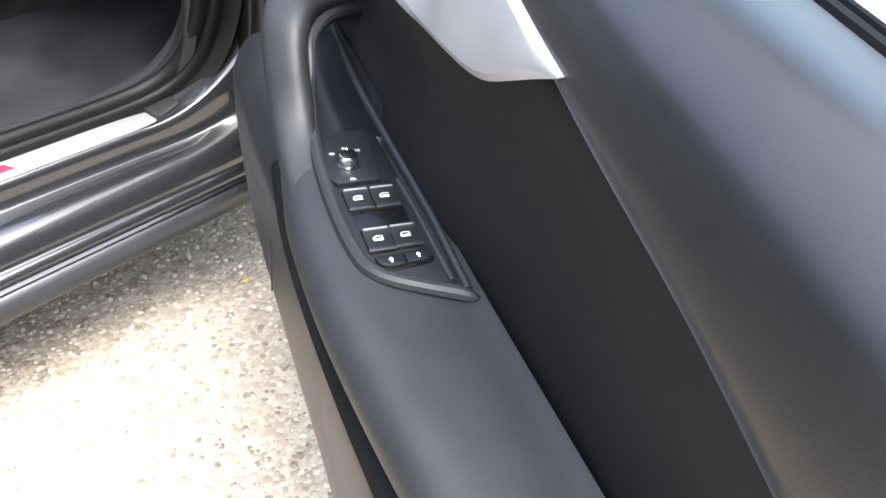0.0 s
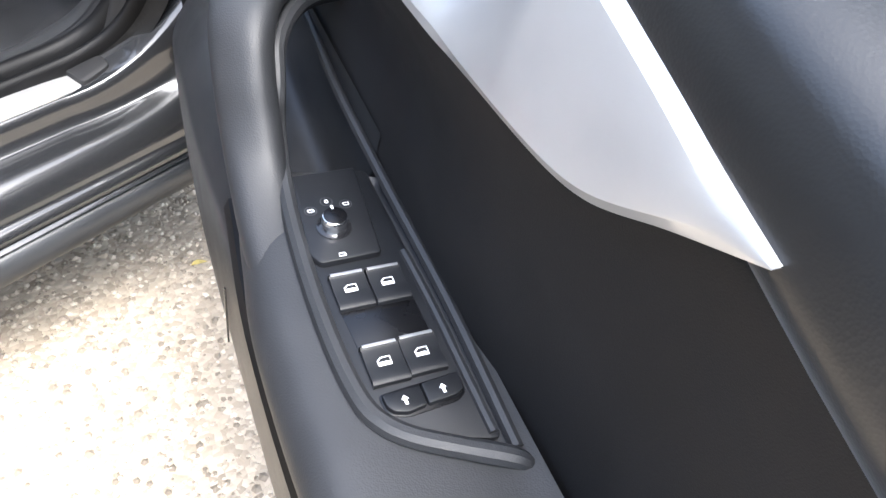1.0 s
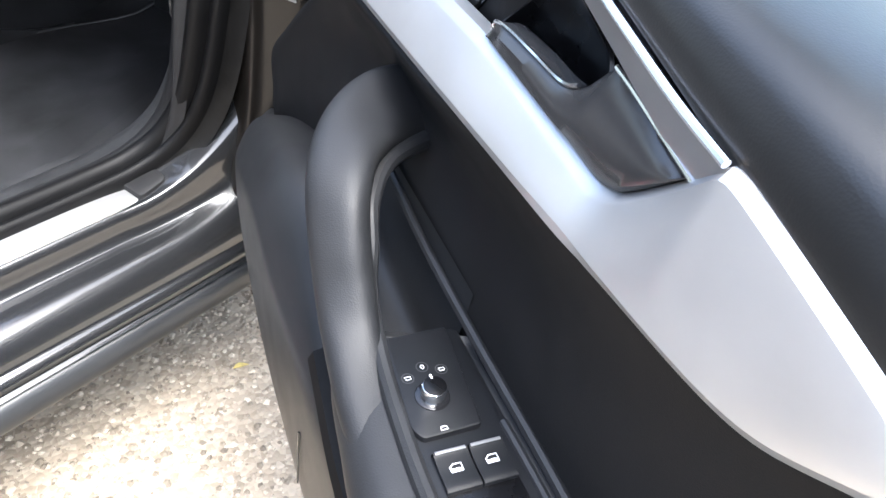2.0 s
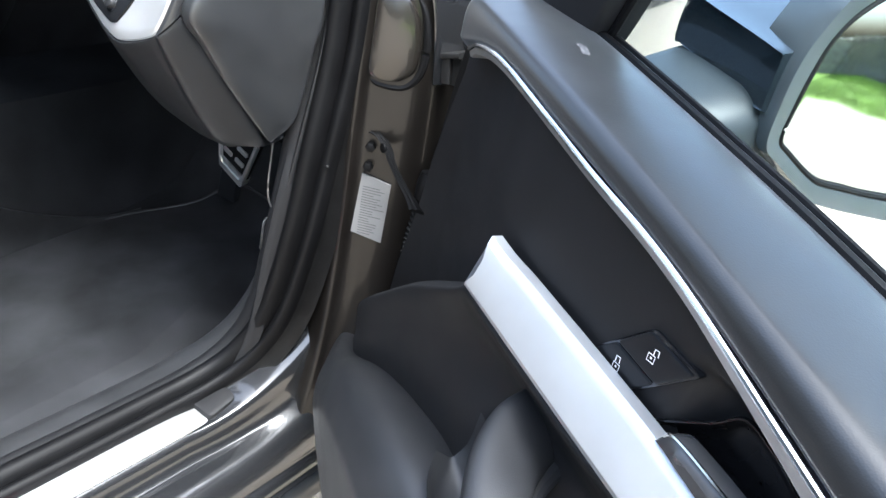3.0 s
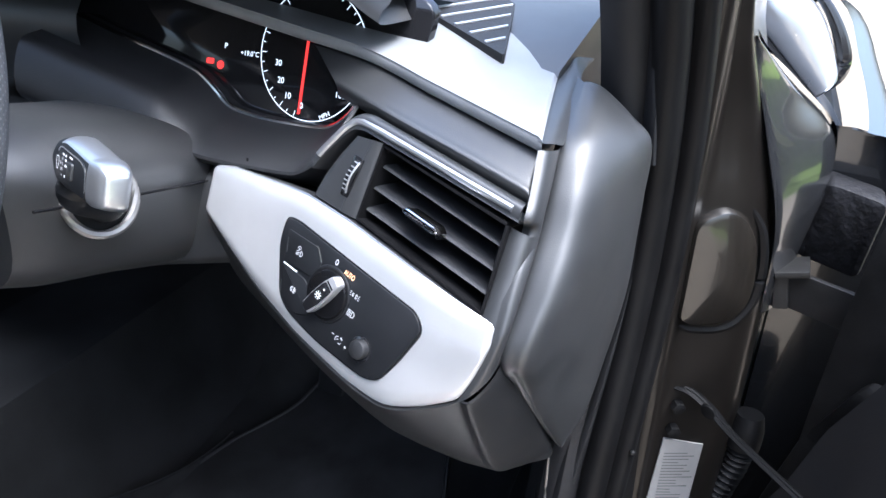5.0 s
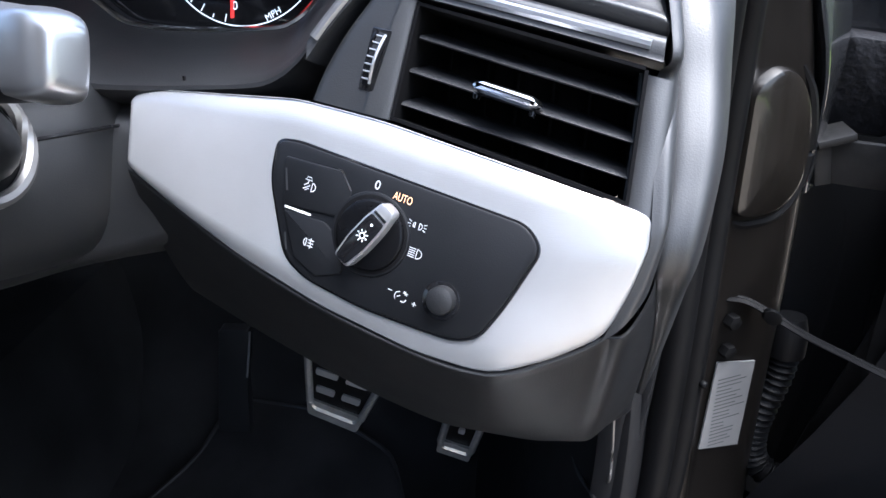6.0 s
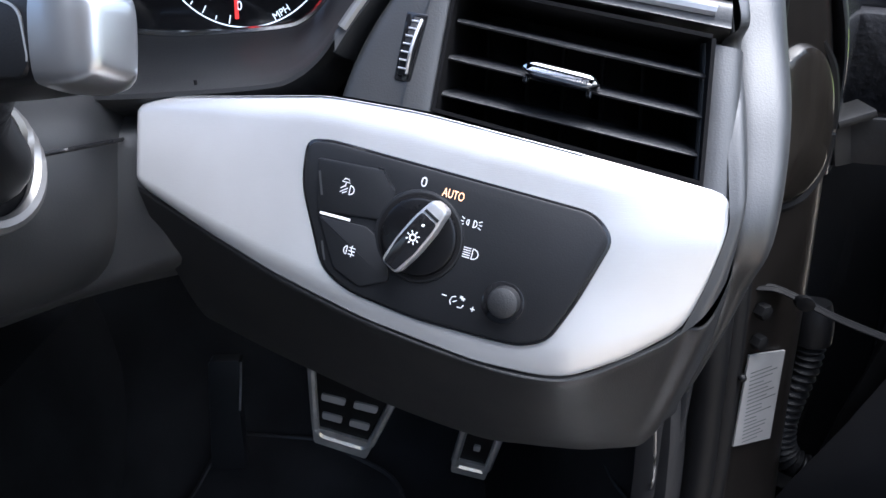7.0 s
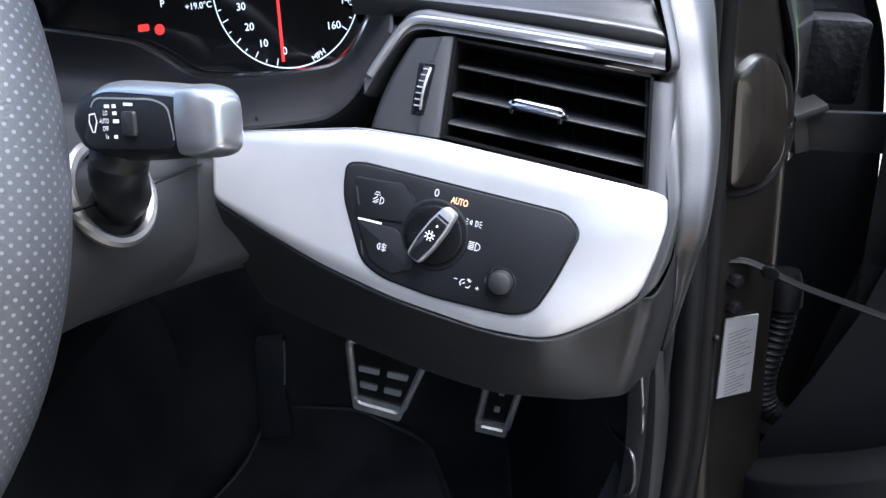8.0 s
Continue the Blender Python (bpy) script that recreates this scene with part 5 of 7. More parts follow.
for k in range(33):
    t = radians(-104 - k * 9.2)
    r1 = CR - (0.005 if k % 2 == 0 else 0.003)
    stroke([(CX + (CR - 0.001) * math.cos(t), CZ + (CR - 0.001) * math.sin(t)), (CX + r1 * math.cos(t), CZ + r1 * math.sin(t))], 0.0005, 0, 0.0009, dial, bm)
part("gauge_ticks", bm, DIAL, clus, smooth=False)
for txt, x, z in (("0", -0.2326, 0.9679), ("10", -0.2458, 0.9736), ("20", -0.2535, 0.9839), ("30", -0.2573, 0.9960), ("160", -0.1997, 0.9793), ("140", -0.1894, 0.9930)):
    words(txt, 0.0062, dial, 0.001, "dial_number", DIAL, clus, 0, (x, z))
words("MPH", 0.0048, dial, 0.001, "dial_unit", DIAL, clus, 28, (-0.2112, 0.9635))
words("P", 0.0058, dial, 0.001, "gear_mark", DIAL, clus, 0, (-0.3080, 1.0030))
words("+19.0°C", 0.0052, dial, 0.001, "temperature_mark", DIAL, clus, 0, (-0.2846, 0.9995))
part("needle", plate([(-0.2352, 0.962), (-0.2336, 0.962), (-0.2316, 1.03), (-0.2330, 1.03)], 0.0, 0.0016, 0.0002, dial), NEEDLE, clus, "lit red needle")
part("warning_light", plate(rounded([(-0.3262, 0.9885), (-0.3192, 0.9885), (-0.3192, 0.9925), (-0.3262, 0.9925)], 0.001), 0.0, 0.0008, 0.0001, dial), NEEDLE, clus)
part("warning_light", plate(disc(-0.3123, 0.9885, 0.0032, 12), 0.0, 0.0008, 0.0001, dial), NEEDLE, clus)

# ---- steering column, stalk, wheel ----
col = thing("steering_column", (-0.37, 0.0, 0.93), "mid grey steering column shroud with wiper stalk", "steering column")
secs = []
for y, s, zc in ((0.06, 1.08, 0.905), (0.0, 1.05, 0.918), (-0.05, 1.0, 0.932), (-0.10, 0.96, 0.945), (-0.128, 0.90, 0.953)):
    secs.append([Vector((-0.372 + s * x, y, zc + s * z)) for x, z in ((0.084, 0.0), (0.080, 0.028), (0.055, 0.045), (0, 0.05), (-0.055, 0.045), (-0.082, 0.025), (-0.084, -0.01), (-0.075, -0.045), (-0.04, -0.068), (0.04, -0.068), (0.074, -0.045))])
shroud = part("column_shroud", loft(secs, 24, 44, close_v=True, cap=True), GREY, col, "mid grey column shroud")
part("shroud_seam", tube([(-0.286, -0.118, 0.952), (-0.283, -0.06, 0.938), (-0.280, 0.03, 0.918)], 0.0010, 5, 16), GLOSS, col)


def ringpt(a, b, c):
    """On the shroud's flank round the stalk."""
    return Vector((-0.290, -0.070, 0.941)) + Vector((-0.202, -0.975, -0.092)) * float(a) + Vector((-0.264, -0.036, 0.964)) * float(b) + Vector((0.944, -0.219, 0.25)) * float(c)


part("stalk_ring", tube([ringpt(0.0235 * math.cos(t), 0.0235 * math.sin(t), 0.006) for t in np.linspace(0, 2 * math.pi, 30, endpoint=False)], 0.0032, 8, 40, closed=True), STEEL, col, "satin ring round the stalk")
part("stalk_boot", plate(disc(0, 0, 0.0215, 28), -0.01, 0.004, 0.001, ringpt), RUBBER, col)
HX, HD, HU = Vector((0.91, -0.41, 0.04)).normalized(), Vector((-0.45, -0.84, 0.30)).normalized(), None
HU = HX.cross(HD).normalized()
if HU.z < 0:
    HU = -HU
HD = HU.cross(HX).normalized()
if HD.y > 0:
    HD = -HD
H0 = Vector((-0.255, -0.104, 0.985))


def head(a, b, c):
    """Along the stalk's head, up, and towards the driver (mm)."""
    return H0 + (HX * float(a) + HU * float(b) + HD * float(c)) * 0.001


stalk = part("wiper_stalk", tube([ringpt(0, -0.004, -0.005), ringpt(0.001, -0.002, 0.012), head(-1, -20, -2), head(5, -9, -1), head(16, 0, 0)], [0.0135, 0.0125, 0.0115, 0.0115, 0.011], 16, 30), SWITCH, col, "black wiper stalk with a satin silver end")
secs = []
for a, h0, h1 in ((-5, -6, 6), (-1, -12, 12), (12, -14.5, 15), (30, -14, 14), (52, -12, 12), (53, -12, 12)):
    secs.append([head(a, b, c) for b, c in ((h0, -3), (h0 * 0.9, 8), (h0 * 0.6, 12), (h1 * 0.6, 12), (h1 * 0.95, 8), (h1, -1), (h1 * 0.6, -5), (h0 * 0.6, -5))])
part("stalk_head", loft(secs, 26, 28, close_v=True, cap=True), SWITCH, stalk)
secs = []
for a, k in ((50.5, 1.0), (56, 1.0), (62, 0.93), (66, 0.80), (68.3, 0.62), (69.0, 0.40)):
    secs.append([head(a, b * k, 4 + (c - 4) * k) for b, c in ((-12.6, -3), (-11.5, 8.5), (-8, 12.5), (9, 12.5), (12.9, 8), (13.6, -2), (9, -5.4), (-8, -5.4))])
part("stalk_end", loft(secs, 24, 32, close_v=True, cap=True), SATIN, stalk, "satin silver stalk end")
secs = []
for a, b in ((0, 11.0), (6, 14.2), (14, 15.6), (30, 14.8), (53, 13.0)):
    secs.append([head(a, b - 1.5, -4.2), head(a, b, -3), head(a, b + 0.5, 2), head(a, b - 0.3, 7), head(a, b - 2.4, 10.6), head(a, b - 4.0, 11.6)])
part("stalk_top", shell(loft(secs, 24, 16), 0.0008), SATIN, stalk, "satin silver upper face")
FACE = rounded([(0, -6), (5, -10), (47, -9.5), (50, -6), (47.5, 6.2), (40, 8.6), (8, 9.5)], 4)
part("stalk_face", plate(FACE, 6, 12.9, 0.5, head), SWITCH, stalk)
part("face_edge", stroke(FACE[17:], 0.7, 0, 13.05, head), STEEL2, stalk, smooth=False)
part("stalk_slider", plate(rounded([(24, -4.5), (31, -5), (31, 4.5), (24, 4.5)], 1.5), 11, 14.4, 0.8, head), PLASTIC, stalk)
for txt, y in (("LO", 3.7), ("AUTO", 0.8), ("OFF", -2.1), ("1x", -5.0)):
    words(txt, 2.6, head, 13.4, "stalk_word", WHITE, stalk, 0, (15.6 - 0.5 * len(txt), y), 0.75)
bm = bmesh.new()
for y, l in ((6.3, 2.2), (3.7, 2.4), (0.8, 3.4), (-5.0, 2.0)):
    stroke([(18.6, y), (18.6 + l, y)], 1.3, 0, 13.4, head, bm)
stroke([(14.4, 6.3), (17.2, 6.3)], 1.2, 0, 13.4, head, bm)
stroke([(5.4, 3.2), (8.6, 3.6), (9.4, 0.6), (7.8, -3.4), (6.6, -3.4), (5.0, 0.4)], 0.6, 0, 13.4, head, bm, True)
stroke([(25, 7.0), (30, 6.8)], 1.0, 0, 13.4, head, bm)
part("stalk_print", bm, WHITE, stalk, smooth=False)


def steering_wheel():
    c = Vector((-0.424, -0.180, 1.000))
    t = thing("steering_wheel", c, "perforated grey leather steering wheel", "steering wheel")
    ax = Vector((0.03, -0.90, 0.42)).normalized()
    r = Vector((1, 0, 0.0)) - ax * ax.x
    r.normalize()
    up = ax.cross(r)
    bm = bmesh.new()
    uv = bm.loops.layers.uv.new("UVMap")
    N, M, R, q = 120, 20, 0.172, 0.0175
    vs = []
    for i in range(N):
        a = 2 * math.pi * i / N
        d = math.cos(a) * r + math.sin(a) * up
        k = 1 + 0.10 * math.exp(-((a - 0.7) / 0.35) ** 2)
        vs.append([bm.verts.new(c + d * (R + q * k * math.cos(2 * math.pi * j / M)) + ax * q * 1.15 * k * math.sin(2 * math.pi * j / M)) for j in range(M)])
    for i in range(N):
        for j in range(M):
            f = bm.faces.new((vs[i][j], vs[(i + 1) % N][j], vs[(i + 1) % N][(j + 1) % M], vs[i][(j + 1) % M]))
            for lp, (p, s) in zip(f.loops, ((i, j), (i + 1, j), (i + 1, j + 1), (i, j + 1))):
                lp[uv].uv = (p / N * 2 * math.pi * R, s / M * 2 * math.pi * q)
    part("rim", bm, WHEEL, t, "grey leather rim with pale perforations")
    bm = bmesh.new()
    bmesh.ops.create_icosphere(bm, subdivisions=3, radius=0.075, matrix=Matrix.LocRotScale(c - ax * 0.01, ax.to_track_quat("Z", "Y"), Vector((1.0, 1.0, 0.42))))
    part("hub", bm, PLASTIC, t, "black hub")
    for a in (0.0, math.pi, 1.5 * math.pi):
        d = math.cos(a) * r + math.sin(a) * up
        part("spoke", tube([c + d * 0.05 - ax * 0.012, c + d * 0.11 - ax * 0.01, c + d * 0.165], [0.024, 0.017, 0.014], 12, 14, flat=0.5, up=tuple(ax)), PLASTIC, t)
    part("spoke_trim", tube([c + r * 0.09 + ax * 0.004 - up * 0.016, c + r * 0.15 + ax * 0.008 - up * 0.012], [0.004, 0.003], 8, 8), CHROME, t, "satin silver spoke trim")
    part("shift_paddle", tube([c + r * 0.085 - ax * 0.035 + up * 0.03, c + r * 0.135 - ax * 0.036 + up * 0.025, c + r * 0.14 - ax * 0.036 - up * 0.02], [0.012, 0.012, 0.006], 10, 12, flat=0.3, up=tuple(ax)), CHROME, t, "silver shift paddle")


steering_wheel()


# ---- driver's seat ----
def seat():
    t = thing("driver_seat", (-0.42, -0.45, 0.30), "grey leather driver's seat with side bolsters", "car seat")
    xs = [(-0.66, 0.0), (-0.62, 0.016), (-0.54, 0.022), (-0.44, 0.0), (-0.34, 0.0), (-0.27, 0.022), (-0.215, 0.014), (-0.195, -0.02)]
    secs = []
    for x, h in xs:
        yf = interp(x, [(-0.66, -0.16), (-0.60, -0.10), (-0.51, -0.116), (-0.364, -0.152), (-0.274, -0.180), (-0.231, -0.210), (-0.195, -0.27)])
        secs.append([Vector((x, -0.72, 0.565 + h)), Vector((x, -0.45, 0.575 + h)), Vector((x, yf - 0.10, 0.605 + h)), Vector((x, yf - 0.03, 0.604 + h)), Vector((x, yf, 0.582 + h * 0.5)), Vector((x, yf - 0.002, 0.563)), Vector((x, yf - 0.006, 0.552)), Vector((x, yf - 0.03, 0.547)), Vector((x, -0.5, 0.545))])
    part("cushion", loft(secs, 50, 56), SEAT, t, "grey leather cushion")
    part("cushion_piping", tube([Vector((x, yf - 0.006, 0.553)) for x, yf in ((-0.60, -0.104), (-0.51, -0.119), (-0.364, -0.155), (-0.274, -0.183), (-0.231, -0.213), (-0.205, -0.255), (-0.198, -0.32))], 0.0022, 6, 50), TRIMGREY, t, "stitched seam")
    secs = []
    for z, d in ((0.545, 0.030), (0.525, 0.012), (0.49, 0.004), (0.44, 0.010), (0.36, 0.025)):
        secs.append([Vector((-0.205 - d * 0.5, -0.72, z)), Vector((-0.205 - d * 0.5, -0.40, z)), Vector((-0.215 - d, -0.285 - d, z)), Vector((-0.25 - d, -0.262 - d, z)), Vector((-0.42, -0.22 - d, z)), Vector((-0.62, -0.19 - d, z))])
    part("valance", loft(secs, 20, 30), SKIRT, t, "dark grey leatherette seat valance", sharp=60)
    loop = crom([(-0.40, 0.532, 0), (-0.30, 0.556, 0), (-0.240, 0.567, 0), (-0.212, 0.5665, 0), (-0.202, 0.555, 0), (-0.210, 0.538, 0), (-0.240, 0.528, 0), (-0.30, 0.514, 0), (-0.40, 0.500, 0)], 40, True)
    lever = part("adjuster_lever", plate([(p.x, p.y) for p in loop], -0.004, 0.002, 0.001, lambda a, b, c: Vector((-0.180 + c, a, b))), PLASTIC, t, "black plastic height lever")
    part("lever_rim", tube([Vector((-0.177, p.x, p.y)) for p in loop[::2]], 0.0026, 6, 60, closed=True), GREY, lever, "grey rim")
    part("front_bar", tube([(-0.60, -0.17, 0.37), (-0.42, -0.14, 0.35), (-0.24, -0.19, 0.37)], 0.010, 8, 16), PLASTIC, t)
    secs = []
    for x, d in ((-0.66, 0.05), (-0.58, 0.03), (-0.43, 0.0), (-0.28, 0.03), (-0.20, 0.05)):
        secs.append([Vector((x, -0.66 + d, 0.55)), Vector((x, -0.72 + d, 0.8)), Vector((x, -0.82 + d * 0.5, 1.15)), Vector((x, -0.90, 1.2)), Vector((x, -0.85, 0.8)), Vector((x, -0.78, 0.5))])
    part("backrest", loft(secs, 30, 36, close_v=True), SEAT, t, "grey leather backrest")
    for x in (-0.60, -0.25):
        part("seat_rail", bar((x, -0.75, 0.30), (x, -0.2, 0.30), 0.03, 0.05, bev=0.004), STEEL, t)
        part("rail_riser", bar((x, -0.6, 0.30), (x, -0.6, 0.47), 0.03, 0.1, up=(1, 0, 0), bev=0.004), STEEL, t)


seat()


# ---- open driver's door ----
dr = thing("door_1", door(0.4, 0.0, 0.25), "open driver's door with black leather armrest and aluminium trim", "car door", kind="structure")
# the strip under the window ledge (along, up, out), then the blade's rear edge
STRIP = [(0.057, 0.917, 0.043), (0.087, 0.917, 0.044), (0.104, 0.925, 0.045), (0.133, 0.929, 0.045), (0.170, 0.9275, 0.045), (0.246, 0.9175, 0.046), (0.308, 0.9090, 0.0465), (0.371, 0.9025, 0.047), (0.423, 0.8945, 0.049), (0.4945, 0.8785, 0.052), (0.5466, 0.8676, 0.055), (0.588, 0.8590, 0.057), (0.620, 0.8545, 0.0585)]
CHR = [(0.02, 0.916)] + [p[:2] for p in STRIP] + [(0.641, 0.8505), (0.684, 0.8395), (0.7125, 0.831), (0.740, 0.8230), (0.772, 0.811), (0.854, 0.790), (0.93, 0.765), (1.06, 0.715)]
GLS = [(0.0, 0.960), (0.147, 0.9495), (0.251, 0.9375), (0.372, 0.922), (0.455, 0.909), (0.5426, 0.8925), (0.756, 0.8635), (0.80, 0.858), (1.06, 0.825)]
CREASE = [(-0.15, 0.470), (-0.06, 0.550), (0.01, 0.612), (0.10, 0.690), (0.221, 0.770), (0.40, 0.776), (0.60, 0.790), (0.66, 0.798), (0.70, 0.816), (0.74, 0.826), (0.772, 0.815), (0.854, 0.794), (0.93, 0.770), (1.06, 0.72)]
CARD_FRONT = [(0.40, -0.15), (0.48, -0.125), (0.56, -0.095), (0.63, -0.066), (0.70, -0.040), (0.77, -0.022), (0.84, 0.008), (0.88, 0.028), (0.925, 0.036)]

# recessed upper card, hollow behind the release bowl
def step(x, a, b):
    f = min(1, max(0, (x - a) / (b - a)))
    return f * f * (3 - 2 * f)


rows = []
for f in np.linspace(0, 1, 40):
    r = []
    for k in range(130):
        q = k / 129
        u = 0.036 + (1.06 - 0.036) * q ** 1.3
        z0, z1 = interp(u, CREASE) - 0.012 - 0.13 * max(0, 1 - q * 4) ** 1.5, interp(u, CHR) - 0.004
        z = z0 + (z1 - z0) * f
        u = u - (0.036 - interp(z, CARD_FRONT)) * max(0, 1 - q * 4) ** 1.5
        w = interp(u, [(-0.12, -0.002), (-0.08, 0.006), (-0.02, 0.010), (0.06, 0.018), (0.13, 0.029), (0.18, 0.0370), (0.21, 0.0385), (0.30, 0.0355), (0.60, 0.0355), (0.66, 0.028), (0.70, 0.020), (1.06, 0.020)])
        w -= 0.014 * step(u, 0.425, 0.445) * (1 - step(u, 0.525, 0.545)) * step(z, 0.785, 0.800) * (1 - step(z, 0.850, 0.866))
        r.append(door(u, w, z))
    rows.append(r)
bm = bmesh.new()
grid(bm, rows)
part("inner_card", bm, INSERT, dr, "matt black door card insert")
# lower card that stands proud below the crease
rows = []
for u in (-0.125, -0.09, -0.04, 0.01, 0.06, 0.11, 0.16, 0.20, 0.221, 0.26, 0.32, 0.40, 0.50, 0.60, 0.70, 0.85, 1.06):
    zc = interp(u, CREASE)
    w = interp(u, [(-0.125, 0.010), (-0.09, 0.040), (-0.04, 0.064), (0.01, 0.074), (0.10, 0.068), (0.221, 0.068), (0.4, 0.066), (0.60, 0.060), (0.68, 0.050), (1.06, 0.048)])
    m = interp(u, [(-0.1, 1.0), (0.14, 0.90), (0.26, 0.60), (0.45, 0.60), (0.56, 0.85), (1.06, 0.97)])
    rows.append([door(u, w - 0.045, zc - 0.004), door(u, w - 0.018, zc), door(u, w - 0.004, zc - 0.003), door(u, w, zc - 0.010), door(u, w * (0.25 + 0.75 * m), zc - 0.04), door(u, w * m, zc - 0.07), door(u, w * 0.84, zc - 0.15), door(u, w * 0.6, min(zc - 0.2, 0.45)), door(u, w * 0.5, 0.36)])
part("lower_card", loft(rows, 70, 44), INSERT, dr, "matt black leatherette lower insert", sharp=70)

# lower bulge with the map pocket
secs = []
for u, zt, wo in ((-0.150, 0.455, 0.012), (-0.132, 0.470, 0.060), (-0.08, 0.490, 0.090), (-0.02, 0.522, 0.112), (0.06, 0.570, 0.126), (0.15, 0.605, 0.134), (0.24, 0.628, 0.139), (0.33, 0.622, 0.141), (0.45, 0.594, 0.1405), (0.60, 0.578, 0.1385), (0.75, 0.570, 0.1355), (0.90, 0.565, 0.128), (1.05, 0.56, 0.112)):
    ridge = [(min(0.03, wo * 0.3), zt - 0.034), (wo * 0.55, zt - 0.020), (wo * 0.80, zt - 0.022), (wo * 0.96, zt - 0.055), (wo, zt - 0.085)]
    pocket = [(0.05, zt - 0.09), (wo - 0.034, zt - 0.085), (wo - 0.020, zt - 0.010), (wo - 0.008, zt - 0.002), (wo, zt - 0.035)]
    k = interp(u, [(0.37, 0.0), (0.50, 1.0)])
    secs.append([door(u, a + (c - a) * k, b + (d - b) * k) for (a, b), (c, d) in zip(ridge, pocket)] + [door(u, wo * 0.97, 0.42), door(u, wo * 0.85, 0.37), door(u, wo * 0.5, 0.325), door(u, -0.03, 0.305)])
part("lower_panel", loft(secs, 70, 50), PLASTIC, dr, "black grained lower door panel with pocket")
part("panel_seam", tube([door(0.432, 0.1415, z) for z in (0.505, 0.48, 0.44)], 0.0009, 5, 8), GLOSS, dr)

# armrest pad
secs = []
for u, wr in ((0.458, 0.127), (0.472, 0.1325), (0.485, 0.1365), (0.50, 0.140), (0.53, 0.1440), (0.578, 0.149), (0.662, 0.148), (0.743, 0.141), (0.815, 0.132), (0.92, 0.118), (1.04, 0.10)):
    zt = 0.645 + 0.02 * max(0, u - 0.7) - interp(u, [(0.458, 0.010), (0.472, 0.005), (0.485, 0.002), (0.51, 0.0)])
    wi = interp(u, [(0.458, wr - 0.026), (0.480, wr - 0.030), (0.490, 0.046)])
    secs.append([door(u, wi, zt + 0.004), door(u, wi + 0.2 * (wr - 0.02 - wi), zt), door(u, wi + 0.6 * (wr - 0.02 - wi), zt + 0.001), door(u, wr - 0.020, zt + 0.001), door(u, wr - 0.006, zt - 0.006), door(u, wr, zt - 0.020), door(u, wr - 0.004, zt - 0.038), door(u, wr - 0.018, zt - 0.055), door(u, max(wi, wr - 0.05), zt - 0.065)])
part("armrest", loft(secs, 60, 40), ARM, dr, "black soft leather armrest")
# Solid black bar in place of the shade inside the pocket's slot.
part("pocket_slot_shade", tube([door(u, w, z) for u, w, z in ((0.44, 0.128, 0.592), (0.55, 0.136, 0.584), (0.7, 0.132, 0.580), (0.9, 0.115, 0.578))], 0.011, 8, 20), RUBBER, dr)
# grab handle that grows out of the armrest rim
HAND = [(0.322, 0.030, 0.708), (0.338, 0.060, 0.716), (0.362, 0.086, 0.721), (0.392, 0.107, 0.721), (0.420, 0.119, 0.711), (0.440, 0.1225, 0.690), (0.457, 0.123, 0.6685), (0.478, 0.1238, 0.6505), (0.515, 0.1255, 0.6360), (0.58, 0.1275, 0.6230)]


def grip_bar():
    """The handle: a rounded flat section, tallest at its foot."""
    n = 60
    p = crom([door(*q) for q in HAND], n)
    wide = [v.x for v in crom([(x, 0, 0) for x in (0.032, 0.029, 0.025, 0.0215, 0.0195, 0.0185, 0.0180, 0.0172, 0.0165, 0.015)], n)]
    axes = crom([DU * a + DW * b + Vector((0, 0, c)) for a, b, c in ((0.8, -0.1, -0.6), (0.8, -0.2, -0.55), (0.8, -0.4, -0.35), (0.75, -0.6, -0.1), (0.7, -0.7, 0.1), (0.7, -0.7, 0.1), (0.6, -0.8, 0.1), (0.4, -0.9, 0.1), (0.1, -1, 0), (0, -1, 0))], n)
    rows = []
    for i in range(n):
        t = (p[min(i + 1, n - 1)] - p[max(i - 1, 0)]).normalized()
        side = (axes[i] - t * axes[i].dot(t)).normalized()
        face = t.cross(side)
        rows.append([p[i] + side * (wide[i] * math.copysign(abs(math.cos(a)) ** 0.72, math.cos(a))) + face * (0.0125 * math.copysign(abs(math.sin(a)) ** 0.8, math.sin(a))) for a in np.linspace(0, 2 * math.pi, 28, endpoint=False)])
    bm = bmesh.new()
    grid(bm, rows, True, True)
    return bm


part("grab_handle", grip_bar(), ARM, dr, "black padded grab handle", sharp=60)
# piping that runs down the handle's inner edge and round the switch tray
LIP = [(0.350, 0.030, 0.698), (0.385, 0.075, 0.706), (0.420, 0.098, 0.702), (0.443, 0.104, 0.683), (0.457, 0.107, 0.660), (0.50, 0.1125, 0.6500), (0.5555, 0.1164, 0.648), (0.605, 0.1168, 0.648), (0.640, 0.1138, 0.648), (0.6548, 0.108, 0.648), (0.6655, 0.0973, 0.648), (0.6770, 0.0780, 0.648), (0.6880, 0.0580, 0.648), (0.6930, 0.0490, 0.644)]
part("handle_piping", tube([door(*q) for q in LIP], [0.0075, 0.0062, 0.0056] + [0.0052] * 10 + [0.003], 10, 110), ARM, dr, "black piping along the handle and tray")
# well under the handle
secs = []
